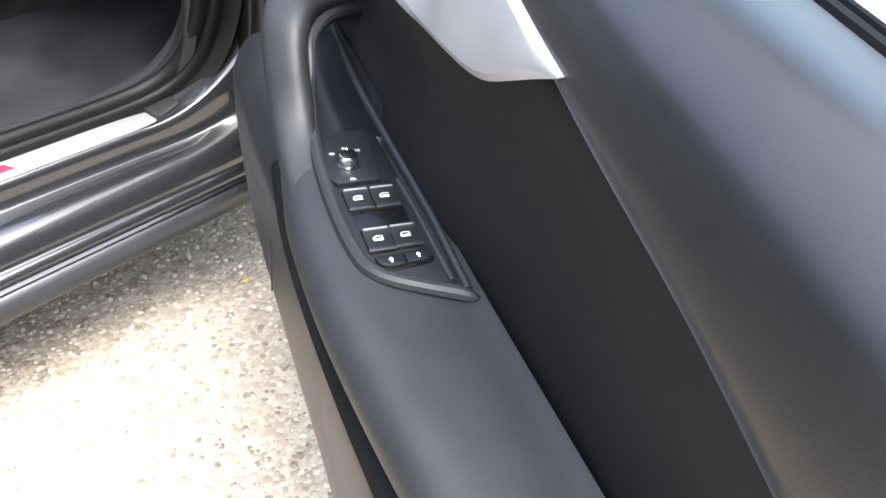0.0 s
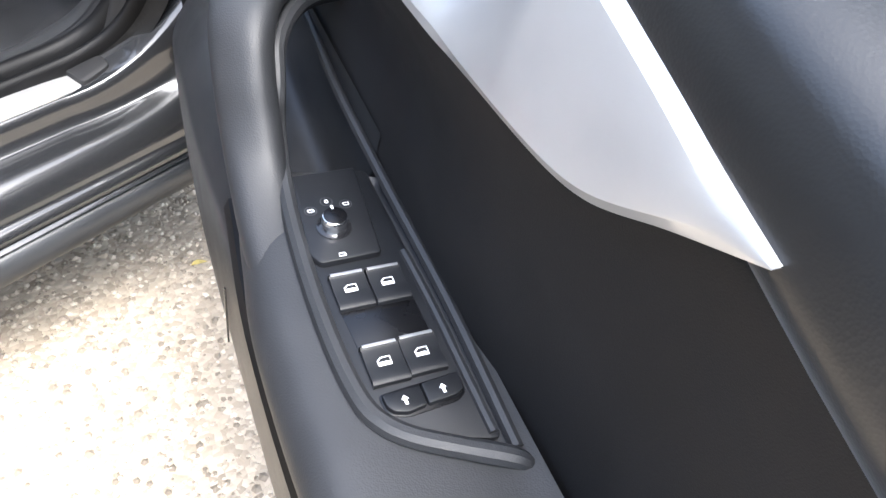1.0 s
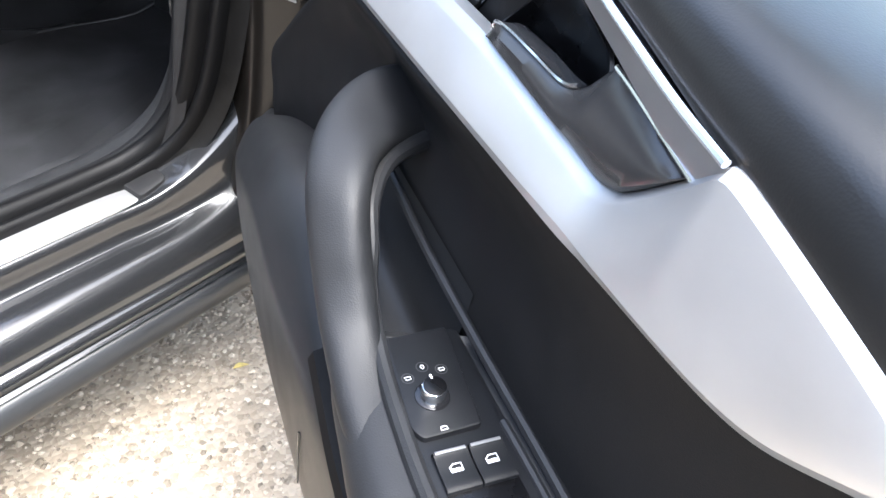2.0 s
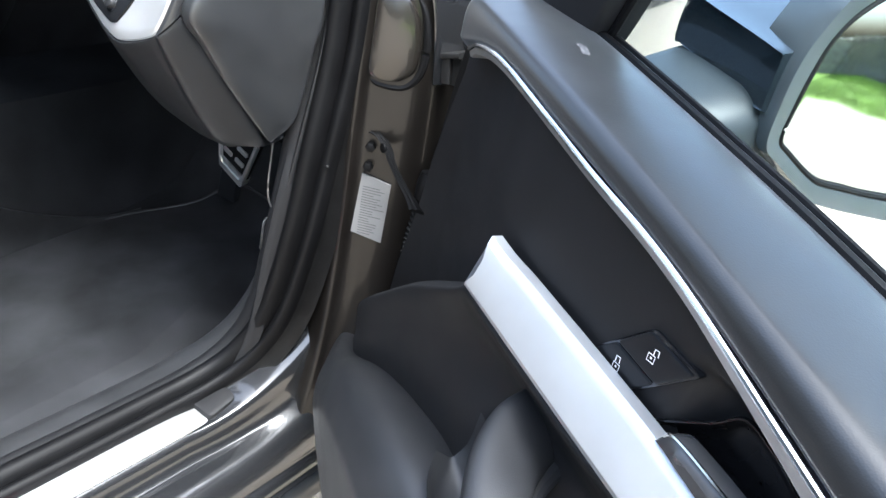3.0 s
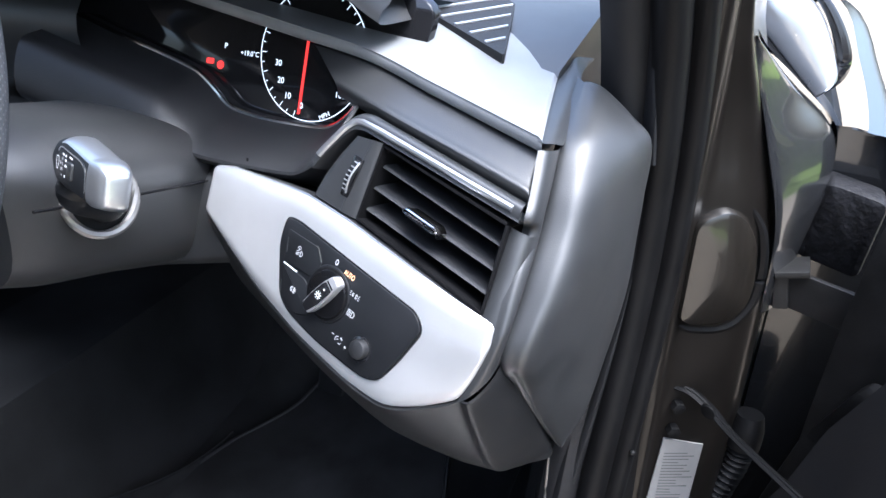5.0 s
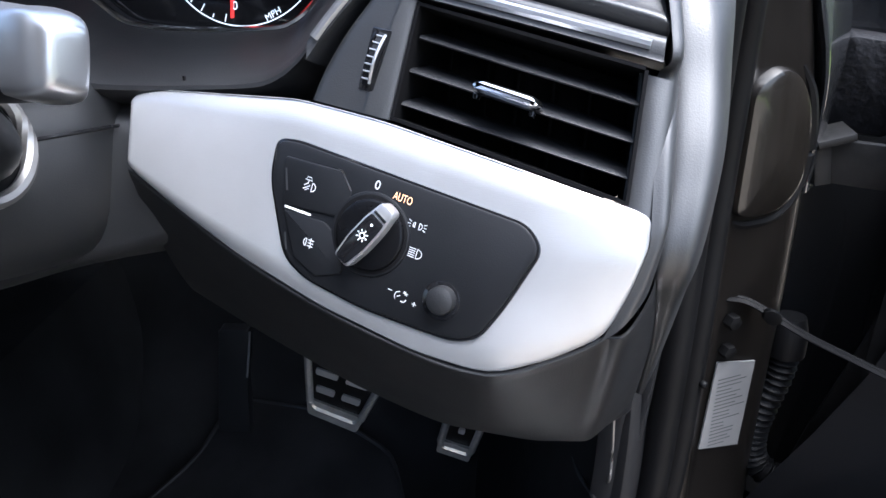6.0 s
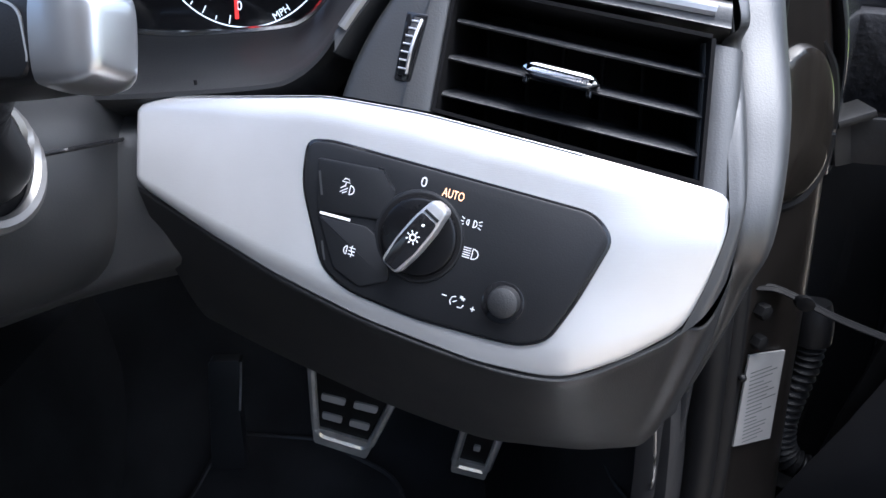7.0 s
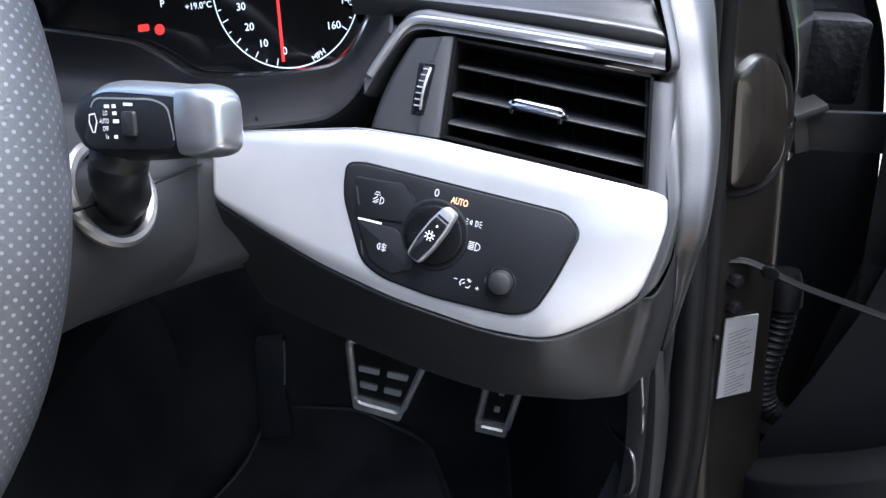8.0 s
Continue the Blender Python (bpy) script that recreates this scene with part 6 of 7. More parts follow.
for u, zf, w1 in ((0.265, 0.625, 0.075), (0.30, 0.615, 0.095), (0.36, 0.606, 0.108), (0.42, 0.602, 0.112), (0.472, 0.604, 0.113), (0.4825, 0.638, 0.114)):
    secs.append([door(u, 0.052, 0.672), door(u, 0.056, 0.640), door(u, 0.064, zf + 0.002), door(u, 0.5 * (0.064 + w1), zf - 0.002), door(u, w1, zf + 0.002), door(u, w1 + 0.010, 0.635)])
part("handle_well", loft(secs, 30, 24), PLASTIC, dr, "black recess under the handle")
part("well_ledge", tube([door(u, w, z) for u, w, z in ((0.285, 0.052, 0.665), (0.35, 0.055, 0.662), (0.418, 0.058, 0.660), (0.50, 0.056, 0.655), (0.60, 0.053, 0.651), (0.684, 0.054, 0.6475))], 0.0034, 8, 40), PLASTIC, dr, "raised edge of the switch tray")


def tray(u, w, c):
    """On the armrest's switch tray; c above it."""
    return door(u, w, 0.6455 + c)


tb = part("switch_tray", plate(rounded([(0.484, 0.060), (0.678, 0.058), (0.6665, 0.092), (0.656, 0.106), (0.640, 0.112), (0.60, 0.1155), (0.55, 0.115), (0.483, 0.110)], 0.006), -0.004, 0.0024, 0.001, tray), SWITCH, dr, "satin black window switch tray")
mp = part("mirror_plate", plate(rounded([(0.4855, 0.107), (0.4845, 0.0675), (0.5565, 0.0745), (0.5575, 0.1085), (0.550, 0.1125)], 0.003), 0.001, 0.0062, 0.0015, tray), SWITCH, tb, "mirror adjuster plate")
part("mirror_knob_base", plate(disc(0.5326, 0.0944, 0.0100, 28), 0.005, 0.0072, 0.001, tray), GLOSS, tb)
part("mirror_knob", plate(disc(0.5328, 0.0942, 0.0072, 28), 0.005, 0.0150, 0.0016, tray), CHROME, tb, "chrome-rimmed mirror knob")
part("knob_cap", plate(disc(0.5328, 0.0942, 0.0064, 28), 0.0135, 0.0156, 0.0003, tray), BOWL, tb)
part("knob_pointer", plate([(0.5252, 0.0948), (0.5252, 0.0937), (0.5280, 0.0937), (0.5280, 0.0948)], 0.0148, 0.0158, 0.0001, tray), WHITE, tb)
for u, w in ((0.5178, 0.1034), (0.5119, 0.0928), (0.5160, 0.0827)):
    part("icon_ring", stroke(disc(u, w, 0.0034, 16), 0.0005, 0, 0.0065, tray, closed=True), GREY, tb, smooth=False)
    if w == 0.0928:
        part("zero_mark", stroke([(u + 0.0013 * math.cos(a), w + 0.0009 * math.sin(a)) for a in np.linspace(0, 2 * math.pi, 12, endpoint=False)], 0.0004, 0, 0.0066, tray, closed=True), WHITE, tb, smooth=False)
    else:
        part("mirror_icon", stroke([(u - 0.0010, w - 0.0017), (u + 0.0009, w - 0.0017), (u + 0.0011, w + 0.0011), (u - 0.0009, w + 0.0017)], 0.0004, 0, 0.0066, tray, closed=True), WHITE, tb, smooth=False)
part("heater_icon", stroke([(0.5530, 0.0974), (0.5530, 0.0944), (0.5550, 0.0940), (0.5550, 0.0978)], 0.0005, 0, 0.0066, tray, closed=True), WHITE, tb, smooth=False)


def window_icon(u, w, c, parent):
    bm = bmesh.new()
    stroke([(u + 0.0022, w + 0.0032), (u - 0.0004, w + 0.0032), (u - 0.0022, w + 0.0012), (u - 0.0022, w - 0.0032), (u + 0.0022, w - 0.0032)], 0.0006, 0, c, tray, bm, True)
    plate([(u + 0.002, w + 0.0028), (u + 0.0002, w + 0.0028), (u + 0.0004, w + 0.0008), (u + 0.0002, w - 0.0010), (u + 0.0006, w - 0.0026), (u + 0.002, w - 0.0026)], c - 0.0002, c, 0.00002, tray, bm)
    part("window_icon", bm, WHITE, parent, smooth=False)


def rocker(u0, w0, ln):
    """One window switch: a dished key with a raised front edge and its highlight bar."""
    secs = []
    for w in (w0 - 0.0088, w0 - 0.0084, w0 + 0.0084, w0 + 0.0088):
        e = 0.0008 if abs(w - w0) > 0.0086 else 0.0
        secs.append([tray(u0, w, 0.001), tray(u0 + 0.0003, w, 0.0066 - e), tray(u0 + 0.0014, w, 0.0076 - e), tray(u0 + 0.0034, w, 0.0066 - e), tray(u0 + ln * 0.5, w, 0.0056 - e), tray(u0 + ln - 0.001, w, 0.0056 - e), tray(u0 + ln, w, 0.001)])
    k = part("window_switch", loft(secs, 8, 30), SWITCH, tb, "black window switch key")
    # The edge's soft highlight, put in as a satin grey bar.
    part("switch_edge_glint", bar(tray(u0 + 0.0012, w0 - 0.0084, 0.0070), tray(u0 + 0.0012, w0 + 0.0084, 0.0070), 0.0018, 0.0014, bev=0.0005), BAND, k)
    window_icon(u0 + 0.0110, w0 + 0.0005, 0.0064, k)


for u0, w0, ln in ((0.5668, 0.0983, 0.0230), (0.5668, 0.0785, 0.0230), (0.6145, 0.0968, 0.0225), (0.6140, 0.0776, 0.0220)):
    rocker(u0, w0, ln)
part("key_well", plate(rounded([(0.588, 0.1075), (0.588, 0.068), (0.614, 0.068), (0.614, 0.106)], 0.002), 0.0, 0.0026, 0.0003, tray), BOWL, tb, "dark gap between the switch keys")
for shape, cu, cw in ((((0.6425, 0.1045), (0.6425, 0.0857), (0.6530, 0.0858), (0.6545, 0.0955), (0.6525, 0.1015), (0.6490, 0.1040)), 0.6483, 0.0949), (((0.6415, 0.0848), (0.6400, 0.0655), (0.6490, 0.0660), (0.6518, 0.0700), (0.6530, 0.0849)), 0.6472, 0.0758)):
    k = part("lock_key", plate(rounded(list(shape), 0.0015), 0.001, 0.0058, 0.0008, tray), SWITCH, tb, "child lock key")
    part("arrow_icon", plate([(cu - 0.0026, cw), (cu - 0.0004, cw + 0.0017), (cu - 0.0004, cw + 0.0007), (cu + 0.0024, cw + 0.0007), (cu + 0.0024, cw - 0.0007), (cu - 0.0004, cw - 0.0007), (cu - 0.0004, cw - 0.0017)], 0.0055, 0.0061, 0.00005, tray), WHITE, k, smooth=False)
part("lock_surround", plate(rounded([(0.6408, 0.1055), (0.6385, 0.0645), (0.6500, 0.0645), (0.6540, 0.0700), (0.6555, 0.0955), (0.6520, 0.1045)], 0.003), 0.001, 0.0030, 0.0003, tray), BOWL, tb)
part("tray_step", tube([tray(u, w, 0.002) for u, w in ((0.556, 0.0615), (0.60, 0.0605), (0.640, 0.0608), (0.674, 0.0610))], 0.0028, 8, 20), PLASTIC, tb)


# aluminium blade trim
BL_UP = [(0.219, 0.8130), (0.25, 0.8095), (0.30, 0.8100), (0.35, 0.8112), (0.40, 0.8120), (0.437, 0.8120), (0.487, 0.8095), (0.527, 0.8075), (0.555, 0.8055), (0.568, 0.8085), (0.579, 0.8150), (0.605, 0.8390), (0.618, 0.8525), (0.624, 0.8545), (0.641, 0.8510), (0.684, 0.8395), (0.7125, 0.8310), (0.740, 0.8236)]
BL_UW = [(0.219, 0.0575), (0.27, 0.0525), (0.46, 0.0510), (0.56, 0.0540), (0.62, 0.0585), (0.74, 0.0585)]
BL_LO = [(0.221, 0.7690, 0.0725), (0.25, 0.7695, 0.0720), (0.35, 0.7725, 0.0710), (0.48, 0.7775, 0.0700), (0.55, 0.7812, 0.0700), (0.60, 0.7850, 0.0700), (0.640, 0.7870, 0.0690), (0.662, 0.7885, 0.0675), (0.6770, 0.7915, 0.0660), (0.6900, 0.7970, 0.0645), (0.712, 0.8090, 0.0620), (0.740, 0.8232, 0.0590)]


def blade():
    """The trim's face: it leans out towards its lower edge, with a narrow bevel along both edges."""
    up, lo = crom([(u, z, 0) for u, z in BL_UP], 200), crom(BL_LO, 200)
    rows = []
    us = list(np.linspace(0.2205, 0.55, 30)) + list(np.linspace(0.556, 0.632, 26)) + list(np.linspace(0.64, 0.7398, 26))
    for i, u in enumerate(us):
        za, zb, wb = interp(u, [(p.x, p.y) for p in up]), interp(u, [(p.x, p.y) for p in lo]), interp(u, [(p.x, p.z) for p in lo])
        ln = max(0.0005, za - zb)
        s = min(0.0045 / ln, 0.25)
        k = min(1.0, ln / 0.03)
        r = []
        for f, h in ((0.0, -0.011), (0.0, -0.0024), (s, 0.0008), (s + 0.03, 0.0010), (0.35, 0.0016), (0.65, 0.0016), (1 - s - 0.03, 0.0010), (1 - s, 0.0008), (1.0, -0.0026), (1.0, -0.016)):
            x = u + 0.044 * f * (1 - f) * max(0, 1 - i / 5)
            wa = interp(u, BL_UW)
            r.append(door(x, wa + (wb - wa) * f + (h * k if h > -0.01 else h), za + (zb - za) * f))
        rows.append(r)
    bm = bmesh.new()
    vs = grid(bm, rows)
    bm.faces.new(vs[0])
    return bm


part("blade_trim", blade(), ALU, dr, "brushed aluminium blade trim", sharp=18)


SU = list(np.linspace(0.090, 0.20, 26)) + list(np.linspace(0.21, 0.619, 50))
SP = crom([(u, z, w) for u, z, w in STRIP], 160)
SZ, SW = [(p.x, p.y) for p in SP], [(p.x, p.z) for p in SP]
bm = bmesh.new()
rows = []
for u in SU:
    z, w = interp(u, SZ), interp(u, SW)
    b = interp(u, [(0.057, 0.0065), (0.15, 0.0090), (0.30, 0.0090), (0.42, 0.0095), (0.50, 0.0120), (0.545, 0.0145), (0.60, 0.0185), (0.62, 0.0195)])
    rows.append([door(u, w - 0.022, z - b), door(u, w - 0.0042, z - b), door(u, w - 0.0022, z - b + 0.0012), door(u, w - 0.0006, z - 0.0025), door(u, w - 0.0016, z)])
grid(bm, rows)
part("strip_band", bm, BAND, dr, "satin grey band under the window ledge", sharp=30)
part("chrome_strip", tube([door(u, interp(u, SW), interp(u, SZ)) for u in SU], 0.0019, 8, 120), CHROME, dr, "chrome strip under the window ledge")
part("inner_chrome_strip", tube([door(u, w, z) for u, z, w in ((0.5440, 0.8490, 0.0495), (0.560, 0.8470, 0.0510), (0.580, 0.8437, 0.0530), (0.6075, 0.8395, 0.0560))], 0.0013, 8, 24), CHROME, dr, "thin chrome line beside the release lever")

# upper ledge
secs = []
for u in (0.058, 0.061, 0.070, 0.11, 0.16, 0.25, 0.36, 0.46, 0.56, 0.65, 0.75, 0.85, 0.95, 1.06):
    c, g = interp(u, CHR) + 0.0012, interp(u, GLS)
    w0 = interp(u, [(0.058, 0.040), (0.061, 0.041), (0.12, 0.042), (0.42, 0.046), (0.55, 0.052), (0.62, 0.0555), (0.74, 0.0555), (0.80, 0.052), (1.06, 0.050)])
    low = interp(u, [(0.0, 0.0), (0.58, 0.0), (0.66, 0.010), (1.06, 0.030)])
    top = max(c, g)
    f = interp(u, [(0.45, 0.0), (0.70, 1.0)])
    flat = [(w0 - 0.0008, c + 0.62 * (g - c)), (w0 - 0.0055, c + 0.93 * (g - c)), (w0 - 0.014, g + 0.0012), (0.0, g + 0.0045)]
    full = [(w0 - 0.004, c + 0.35 * (top - c) + 0.007), (w0 - 0.012, c + 0.6 * (top - c) + 0.010), (w0 - 0.035, c + 0.9 * (g - c) + 0.011), (0.0, g + 0.009)]
    mid = [door(u, a[0] + (b[0] - a[0]) * f, a[1] + (b[1] - a[1]) * f) for a, b in zip(flat, full)]
    secs.append([door(u, w0 - 0.012, c - 0.010 - low), door(u, w0 - 0.001, c - low * 0.6), door(u, w0, c + 0.006)] + mid + [door(u, -0.030, g + 0.004), door(u, -0.046, g - 0.001), door(u, -0.048, g - 0.02)])
part("window_ledge", loft(secs, 90, 44, cap=True), PAD, dr, "black grained window ledge")
part("scuff_mark", stroke([(0.174, -0.005), (0.180, -0.006), (0.187, -0.004), (0.194, -0.001)], 0.007, 0, 0.0, lambda a, b, c: door(a, b, interp(a, GLS) + 0.0056)), SCUFF, dr, "pale scuff mark", smooth=False)
part("belt_seal", tube([door(u, -0.048, interp(u, GLS) + 0.001) for u in np.linspace(0.125, 1.06, 20)], 0.0040, 8, 40), RUBBER, dr, "black rubber belt seal")
part("belt_line", tube([door(u, -0.058, interp(u, GLS) + 0.002) for u in np.linspace(0.14, 1.06, 20)], 0.0028, 8, 40), RUBBER, dr)

# lock buttons in the insert
def flank(u, z, c):
    return door(u, 0.0360 + c, z)


def skew(pts):
    """Across and up on the slanting button pair."""
    o, e, f = (0.3446, 0.7995), (0.0400, 0.0000), (0.0490, 0.0535)
    return [(o[0] + e[0] * x + f[0] * y, o[1] + e[1] * x + f[1] * y) for x, y in pts]


for y0, y1, shape in ((0.03, 0.485, 0), (0.515, 0.98, 1)):
    k = part("lock_button", plate(rounded(skew([(0.0, y0), (1, y0), (1, y1), (0.0, y1)]), 0.004), -0.004, 0.0026, 0.0010, flank), SWITCH, dr, "black central locking button", smooth=False)
    bm = bmesh.new()
    (cu, cz), = skew([(0.48, (y0 + y1) / 2)])
    stroke([(cu - 0.003, cz - 0.004), (cu + 0.003, cz - 0.003), (cu + 0.003, cz + 0.002), (cu - 0.003, cz + 0.001)], 0.0008, 0, 0.0029, flank, bm, True)
    stroke([(cu - 0.002 + 0.003 * shape, cz + 0.002), (cu - 0.002 + 0.003 * shape, cz + 0.006), (cu + 0.0015 + 0.003 * shape, cz + 0.007), (cu + 0.002 + 0.003 * shape, cz + 0.003)], 0.0008, 0, 0.0029, flank, bm)
    stroke([(cu - 0.0008, cz - 0.0008), (cu + 0.0008, cz - 0.0008)], 0.0014, 0, 0.0029, flank, bm)
    part("lock_icon", bm, WHITE, k, smooth=False)
part("button_gap", plate(rounded(skew([(-0.04, -0.02), (1.04, -0.02), (1.04, 1.03), (-0.04, 1.03)]), 0.005), -0.004, 0.0012, 0.0003, flank), GLOSS, dr)

# door release in its bowl
bowl = rounded([(0.404, 0.7955), (0.457, 0.8425), (0.469, 0.8600), (0.503, 0.8550), (0.535, 0.8495), (0.540, 0.841), (0.530, 0.815), (0.510, 0.799)], 0.010, 6)


def bowl_skin():
    """A dished black recess."""
    bm = bmesh.new()
    cx, cz = 0.487, 0.830
    rows = [[door(cx + (u - cx) * k, 0.0360 + c + 0.010 * max(0, (u - 0.49) / 0.05) * k ** 4, cz + (z - cz) * k) for u, z in bowl + bowl[:1]] for k, c in ((1.02, 0.000), (1.0, 0.0022), (0.97, 0.0022), (0.93, 0.000), (0.85, -0.0035), (0.65, -0.0060), (0.4, -0.0068), (0.02, -0.007))]
    grid(bm, rows)
    return bm


part("release_bowl", bowl_skin(), BOWL, dr, "black bowl behind the release lever")
LEV_HI = [(0.4365, 0.8135), (0.4440, 0.8235), (0.460, 0.8255), (0.485, 0.8258), (0.507, 0.8248), (0.518, 0.8268), (0.528, 0.8325), (0.5430, 0.8475), (0.560, 0.8445), (0.585, 0.8405), (0.606, 0.8375)]


def lever_skin():
    up = crom([(u, z, 0) for u, z in BL_UP], 200)
    hi = crom([(u, z, 0) for u, z in LEV_HI], 120)
    rows = []
    for u in np.linspace(0.437, 0.605, 60):
        zl, zh = interp(u, [(p.x, p.y) for p in up]) + 0.0006, interp(u, [(p.x, p.y) for p in hi])
        zh = max(zh, zl + 0.0004)
        k = min(1, (u - 0.437) / 0.02, (zh - zl) / 0.012)
        wl = interp(u, BL_UW)
        wt = interp(u, [(0.437, 0.0495), (0.50, 0.0495), (0.545, 0.0485), (0.606, 0.0545)])
        rows.append([door(u, 0.040, zl), door(u, wl - 0.0008, zl), door(u, wl + 0.0016 * k, zl + 0.10 * (zh - zl)), door(u, wl + 0.0020 * k, zl + 0.35 * (zh - zl)), door(u, wt + 0.0045 * k, zl + 0.65 * (zh - zl)), door(u, wt + 0.0012 * k, zl + 0.93 * (zh - zl)), door(u, wt - 0.001, zh), door(u, wt - 0.012, zh - 0.001)])
    bm = bmesh.new()
    grid(bm, rows)
    return bm


lever = part("release_lever", lever_skin(), LEVER, dr, "gloss dark grey door release lever", sharp=40)
part("lever_edge", tube([door(u, w, z) for u, z, w in ((0.4400, 0.8190, 0.0495), (0.4450, 0.8243, 0.0502), (0.460, 0.8262, 0.0505), (0.485, 0.8265, 0.0508), (0.507, 0.8256, 0.0500), (0.516, 0.8268, 0.0497), (0.523, 0.8300, 0.0494))], 0.0011, 6, 50), CHROME, lever)

# window frame, mirror sail, glass
FO = [(-0.055, 0.905), (-0.030, 0.935), (0.010, 0.992), (0.060, 1.030), (0.112, 1.062), (0.23, 1.105), (0.45, 1.19), (0.75, 1.28), (1.0, 1.31)]
FI = [(0.120, 0.938), (0.132, 0.945), (0.142, 0.962), (0.160, 1.000), (0.183, 1.034), (0.255, 1.066), (0.46, 1.145), (0.75, 1.235), (1.0, 1.265)]
secs = []
for (a, b), (c, d) in zip(FO, FI):
    secs.append([door(a, -0.085, b - 0.012), door(a, -0.045, b), door(a + 0.12 * (c - a), -0.032, b + 0.12 * (d - b)), door(a + 0.5 * (c - a), -0.024, b + 0.5 * (d - b)), door(a + 0.9 * (c - a), -0.034, b + 0.9 * (d - b)), door(c, -0.042, d), door(c, -0.075, d)])
part("window_frame", loft(secs, 60, 26), INSERT, dr, "black window frame with mirror sail panel", sharp=60)
part("frame_seam", tube([door(u, -0.0275, z) for u, z in ((0.013, 0.952), (0.022, 0.968), (0.042, 0.989), (0.067, 1.009), (0.092, 1.026), (0.122, 1.042), (0.165, 1.0625), (0.203, 1.081), (0.30, 1.118), (0.46, 1.180), (0.75, 1.268), (1.0, 1.296))], 0.0028, 8, 70), GREY, dr, "grey seam along the window frame")
part("frame_bead", tube([door(a - 0.002, -0.060, b - 0.002) for a, b in FO], 0.006, 8, 60), PLASTIC, dr)
for shift, r in ((0.0, 0.0042), (-0.0165, 0.0036)):
    part("weather_lip", tube([door(u, -0.064, z + shift) for u, z in ((-0.072, 0.955), (-0.030, 0.984), (0.010, 1.0065), (0.060, 1.030))], [r, r, r, 0.002], 8, 24), RUBBER, dr, "black weather lip of the door")
part("glass_run", tube([door(c + 0.003, -0.055, d - 0.002) for c, d in FI[1:]], 0.004, 8, 50), RUBBER, dr)
bm = bmesh.new()
rows = []
for i in range(20):
    f = i / 19
    top = crom([(c, d, 0) for c, d in FI[1:]], 20)[i]
    ub = 0.132 + (1.0 - 0.132) * f
    rows.append([door(ub, -0.060, interp(ub, GLS) - 0.02), door(top.x, -0.062, top.y + 0.012)])
grid(bm, rows)
pane = part("window_pane", shell(bm, 0.003), GLASS, dr, "clear side window")
pane.visible_shadow = False

# outer skin and front edge
secs = []
for u in (-0.045, -0.035, 0.0, 0.1, 0.4, 0.75, 1.0, 1.07):
    g = interp(u, GLS)
    q = 0.6 if u in (-0.045, 1.07) else 1.0
    secs.append([door(u, -0.02, 0.32), door(u, -0.09, 0.26), door(u, -0.09 - 0.05 * q, 0.42), door(u, -0.09 - 0.075 * q, 0.62), door(u, -0.09 - 0.06 * q, 0.80), door(u, -0.085, g - 0.03), door(u, -0.055, g - 0.012), door(u, -0.02, g - 0.05), door(u, 0.0, 0.72), door(u, -0.005, 0.5)])
part("outer_skin", loft(secs[2:], 40, 50, close_v=True, cap=True), PAINT, dr, "dark metallic grey outer skin")
part("front_end", loft(secs[:3], 12, 50, close_v=True, cap=True), DIRTSHADE, dr, "dusty front end of the door, shade put into its black")
bm = plate(rounded([(-0.065, 0.34), (-0.02, 0.30), (-0.012, 0.60), (0.0, 0.76), (0.004, 0.815), (-0.03, 0.825), (-0.06, 0.81), (-0.085, 0.70)], 0.02), 0.0, 0.03, 0.004, lambda w, z, c: door(-0.055 - c + interp(z, [(0.3, -0.03), (0.5, -0.015), (0.72, 0.030), (0.82, 0.075), (0.9, 0.110)]), w, z))
part("front_edge", bm, DIRTSHADE, dr, "dusty front edge of the door, shade put into its black")
part("frame_clip", tube([door(0.000, -0.03, 0.955), door(0.006, -0.026, 0.972), door(0.018, -0.024, 0.966), door(0.020, -0.026, 0.948)], 0.0035, 8, 16), RUBBER, dr)

# door mirror: matt foot, gloss housing, collar and glass
def tub(rows, power=0.6):
    """Rounded boxes (out, front, rear, bottom, top) joined into one skin."""
    secs = []
    for w, u0, u1, z0, z1 in rows:
        ring = []
        for a in np.linspace(0, 2 * math.pi, 28, endpoint=False):
            x, y = math.cos(a), math.sin(a)
            ring.append(door(0.5 * (u0 + u1) + 0.5 * (u1 - u0) * math.copysign(abs(x) ** power, x), w, 0.5 * (z0 + z1) + 0.5 * (z1 - z0) * math.copysign(abs(y) ** power, y) - (0.15 * 0.5 * (u1 - u0) * x if y > 0 else 0)))
        secs.append(ring)
    return secs


bm = bmesh.new()
grid(bm, tub(((-0.066, 0.112, 0.200, 0.868, 0.912), (-0.095, 0.106, 0.222, 0.856, 0.922), (-0.125, 0.100, 0.226, 0.852, 0.930), (-0.148, 0.096, 0.226, 0.850, 0.9365), (-0.160, 0.092, 0.224, 0.850, 0.939), (-0.22, 0.080, 0.222, 0.846, 0.938), (-0.30, 0.080, 0.222, 0.840, 0.930), (-0.40, 0.120, 0.222, 0.860, 0.930)), 0.45), True, True)
mir = part("mirror_foot", bm, TEAL, dr, "matt dark grey foot of the door mirror", sharp=50)
FACE = [(0.0965, 0.9440), (0.105, 0.9425), (0.122, 0.9400), (0.170, 0.9325), (0.2245, 0.9245), (0.2285, 0.935), (0.2285, 0.966), (0.215, 0.9715), (0.184, 0.9760), (0.140, 0.9815), (0.112, 0.9850), (0.0995, 0.9840), (0.095, 0.9650)]
rows = []
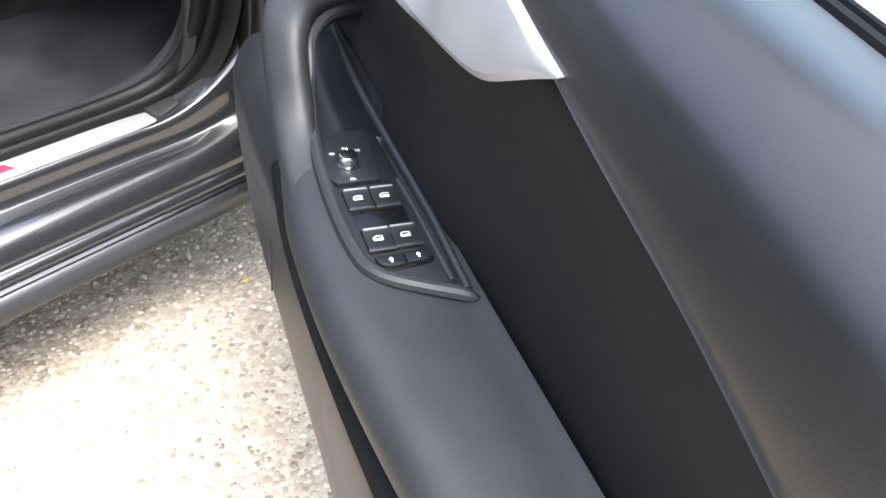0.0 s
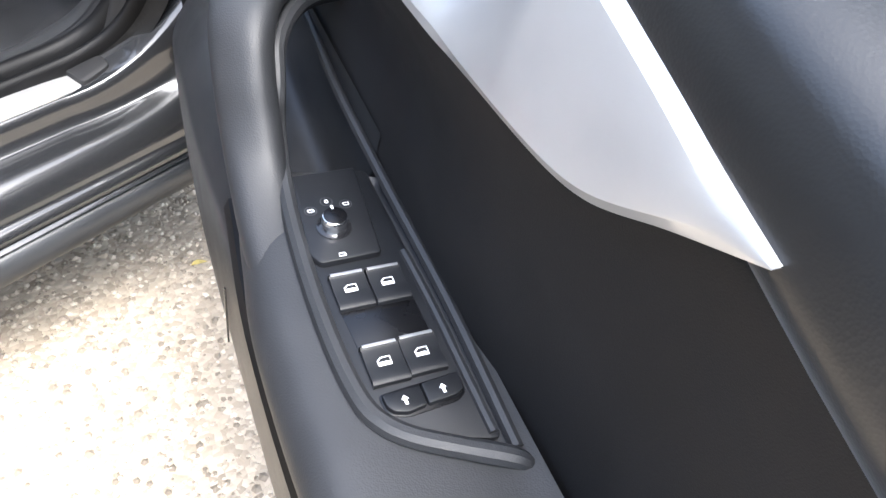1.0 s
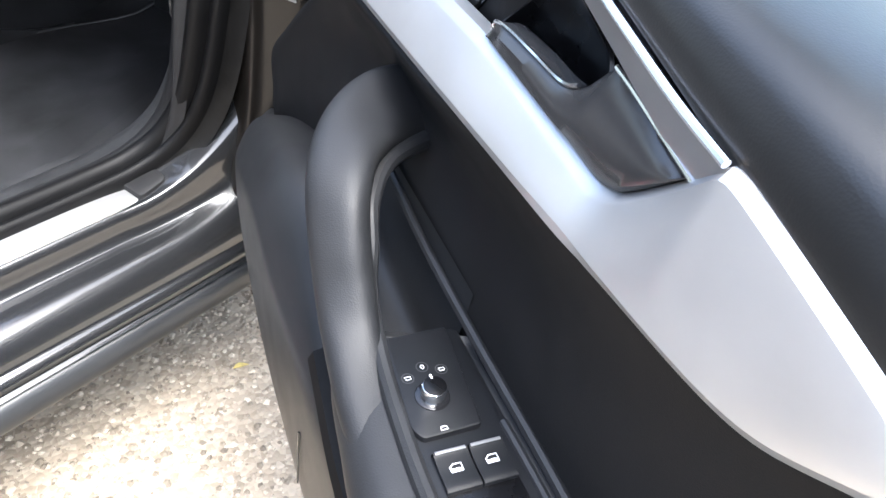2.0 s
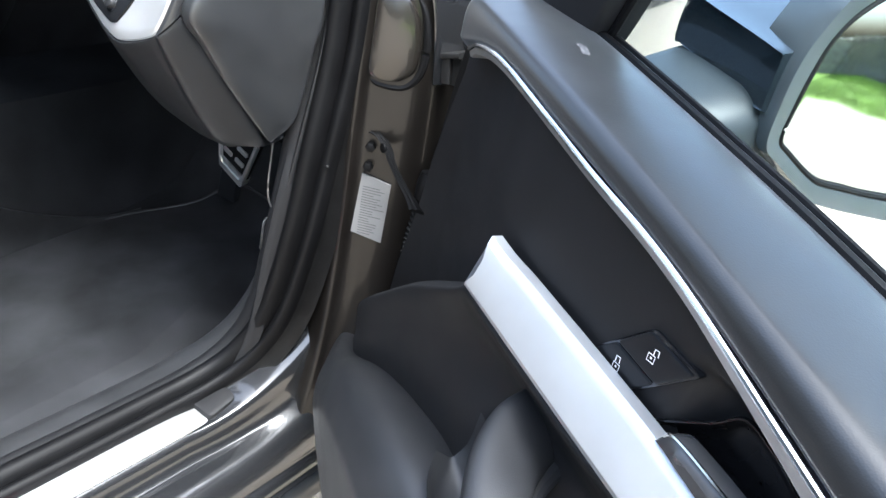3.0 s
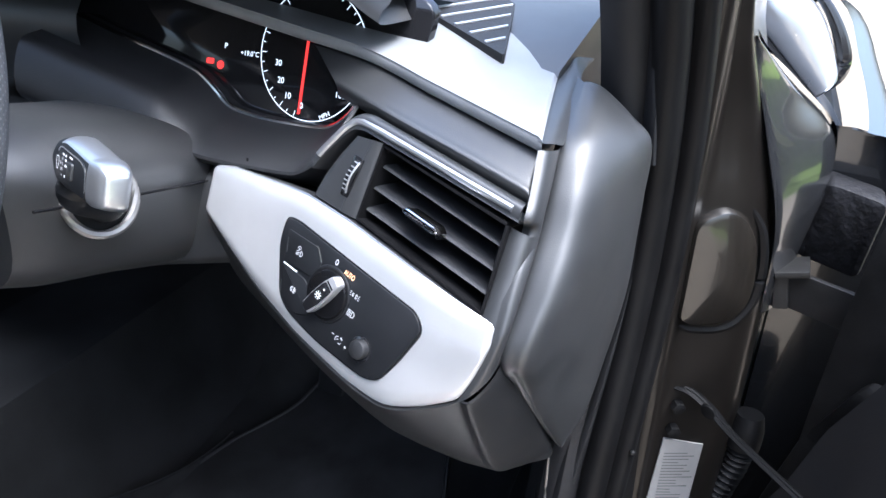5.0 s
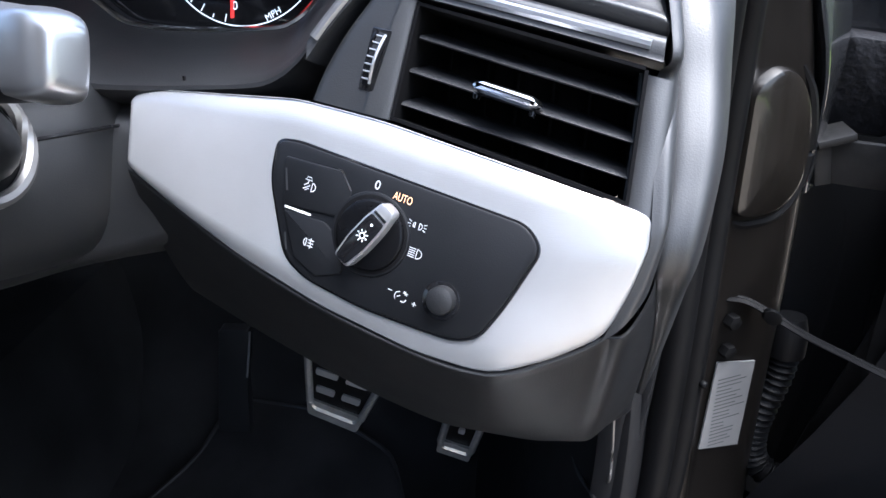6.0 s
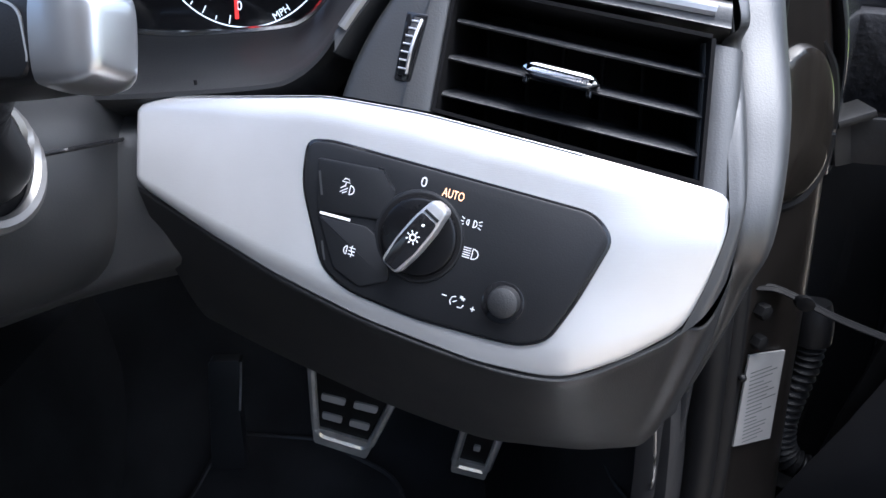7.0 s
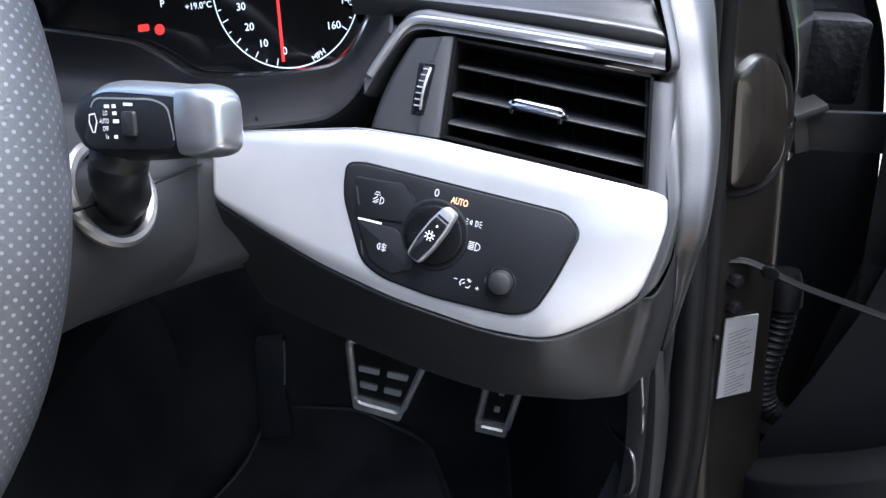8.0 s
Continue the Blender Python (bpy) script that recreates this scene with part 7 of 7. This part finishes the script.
for w, s, t, lift in ((-0.1560, 0.0, 0.975, 0), (-0.1545, 0.0, 1.0, 0.0), (-0.1575, 0.001, 1.03, 0.0), (-0.175, 0.004, 1.10, 0.005), (-0.205, 0.010, 1.15, 0.020), (-0.26, 0.018, 1.18, 0.036), (-0.33, 0.018, 1.18, 0.036), (-0.39, 0.004, 1.12, 0.022), (-0.425, -0.02, 0.9, 0.0), (-0.435, -0.04, 0.5, -0.01)):
    rows.append([door(min(0.165 + (p.x - 0.165) * (t if p.x > 0.165 else t + s * 8), 0.224), w, 0.955 + (p.y - 0.955) * t + (lift if p.y > 0.955 else 0)) for p in crom([(u, z, 0) for u, z in FACE], 44, True)])
bm = bmesh.new()
grid(bm, rows, True, True)
part("mirror_housing", bm, SHELL, mir, "gloss dark grey mirror housing", sharp=25)
MSH = [(-0.1775, 0.905), (-0.190, 0.894), (-0.228, 0.8715), (-0.26, 0.8655), (-0.295, 0.8605), (-0.345, 0.858), (-0.39, 0.866), (-0.418, 0.90), (-0.425, 0.95), (-0.41, 1.005), (-0.37, 1.035), (-0.30, 1.042), (-0.235, 1.032), (-0.203, 1.012), (-0.1865, 0.988), (-0.1805, 0.96), (-0.1775, 0.93)]
MOUT = [(-0.1640, 0.898), (-0.184, 0.882), (-0.228, 0.8525), (-0.252, 0.8455), (-0.295, 0.839), (-0.350, 0.834), (-0.40, 0.843), (-0.436, 0.89), (-0.444, 0.95), (-0.428, 1.020), (-0.38, 1.053), (-0.30, 1.060), (-0.225, 1.050), (-0.190, 1.028), (-0.171, 0.993), (-0.1625, 0.965), (-0.1610, 0.93)]


def rear(w, z, c):
    return door(c - 0.12 * (w + 0.2), w, z)


a, b = crom([(w, z, 0) for w, z in MOUT], 80, True), crom([(w, z, 0) for w, z in MSH], 80, True)
rows = [[rear(a[i].x + (b[i].x - a[i].x) * f, a[i].y + (b[i].y - a[i].y) * f, c) for i in range(len(a))] for f, c in ((0.15, 0.190), (0.0, 0.215), (0.0, 0.234), (0.10, 0.2385), (0.5, 0.2385), (0.85, 0.2375), (1.0, 0.232))]
bm = bmesh.new()
grid(bm, rows, True)
part("mirror_collar", bm, COLLAR, mir, "satin grey collar round the glass", sharp=40)
part("glass_edge", tube([rear(w, z, 0.2355) for w, z in MSH[8:] + MSH[:8]], 0.0028, 8, 90, closed=True), RUBBER, mir)
part("mirror_glass", plate([(p.x, p.y) for p in b], 0.225, 0.2352, 0.0005, rear), MIRROR, mir, "mirror glass")
stone_wall()
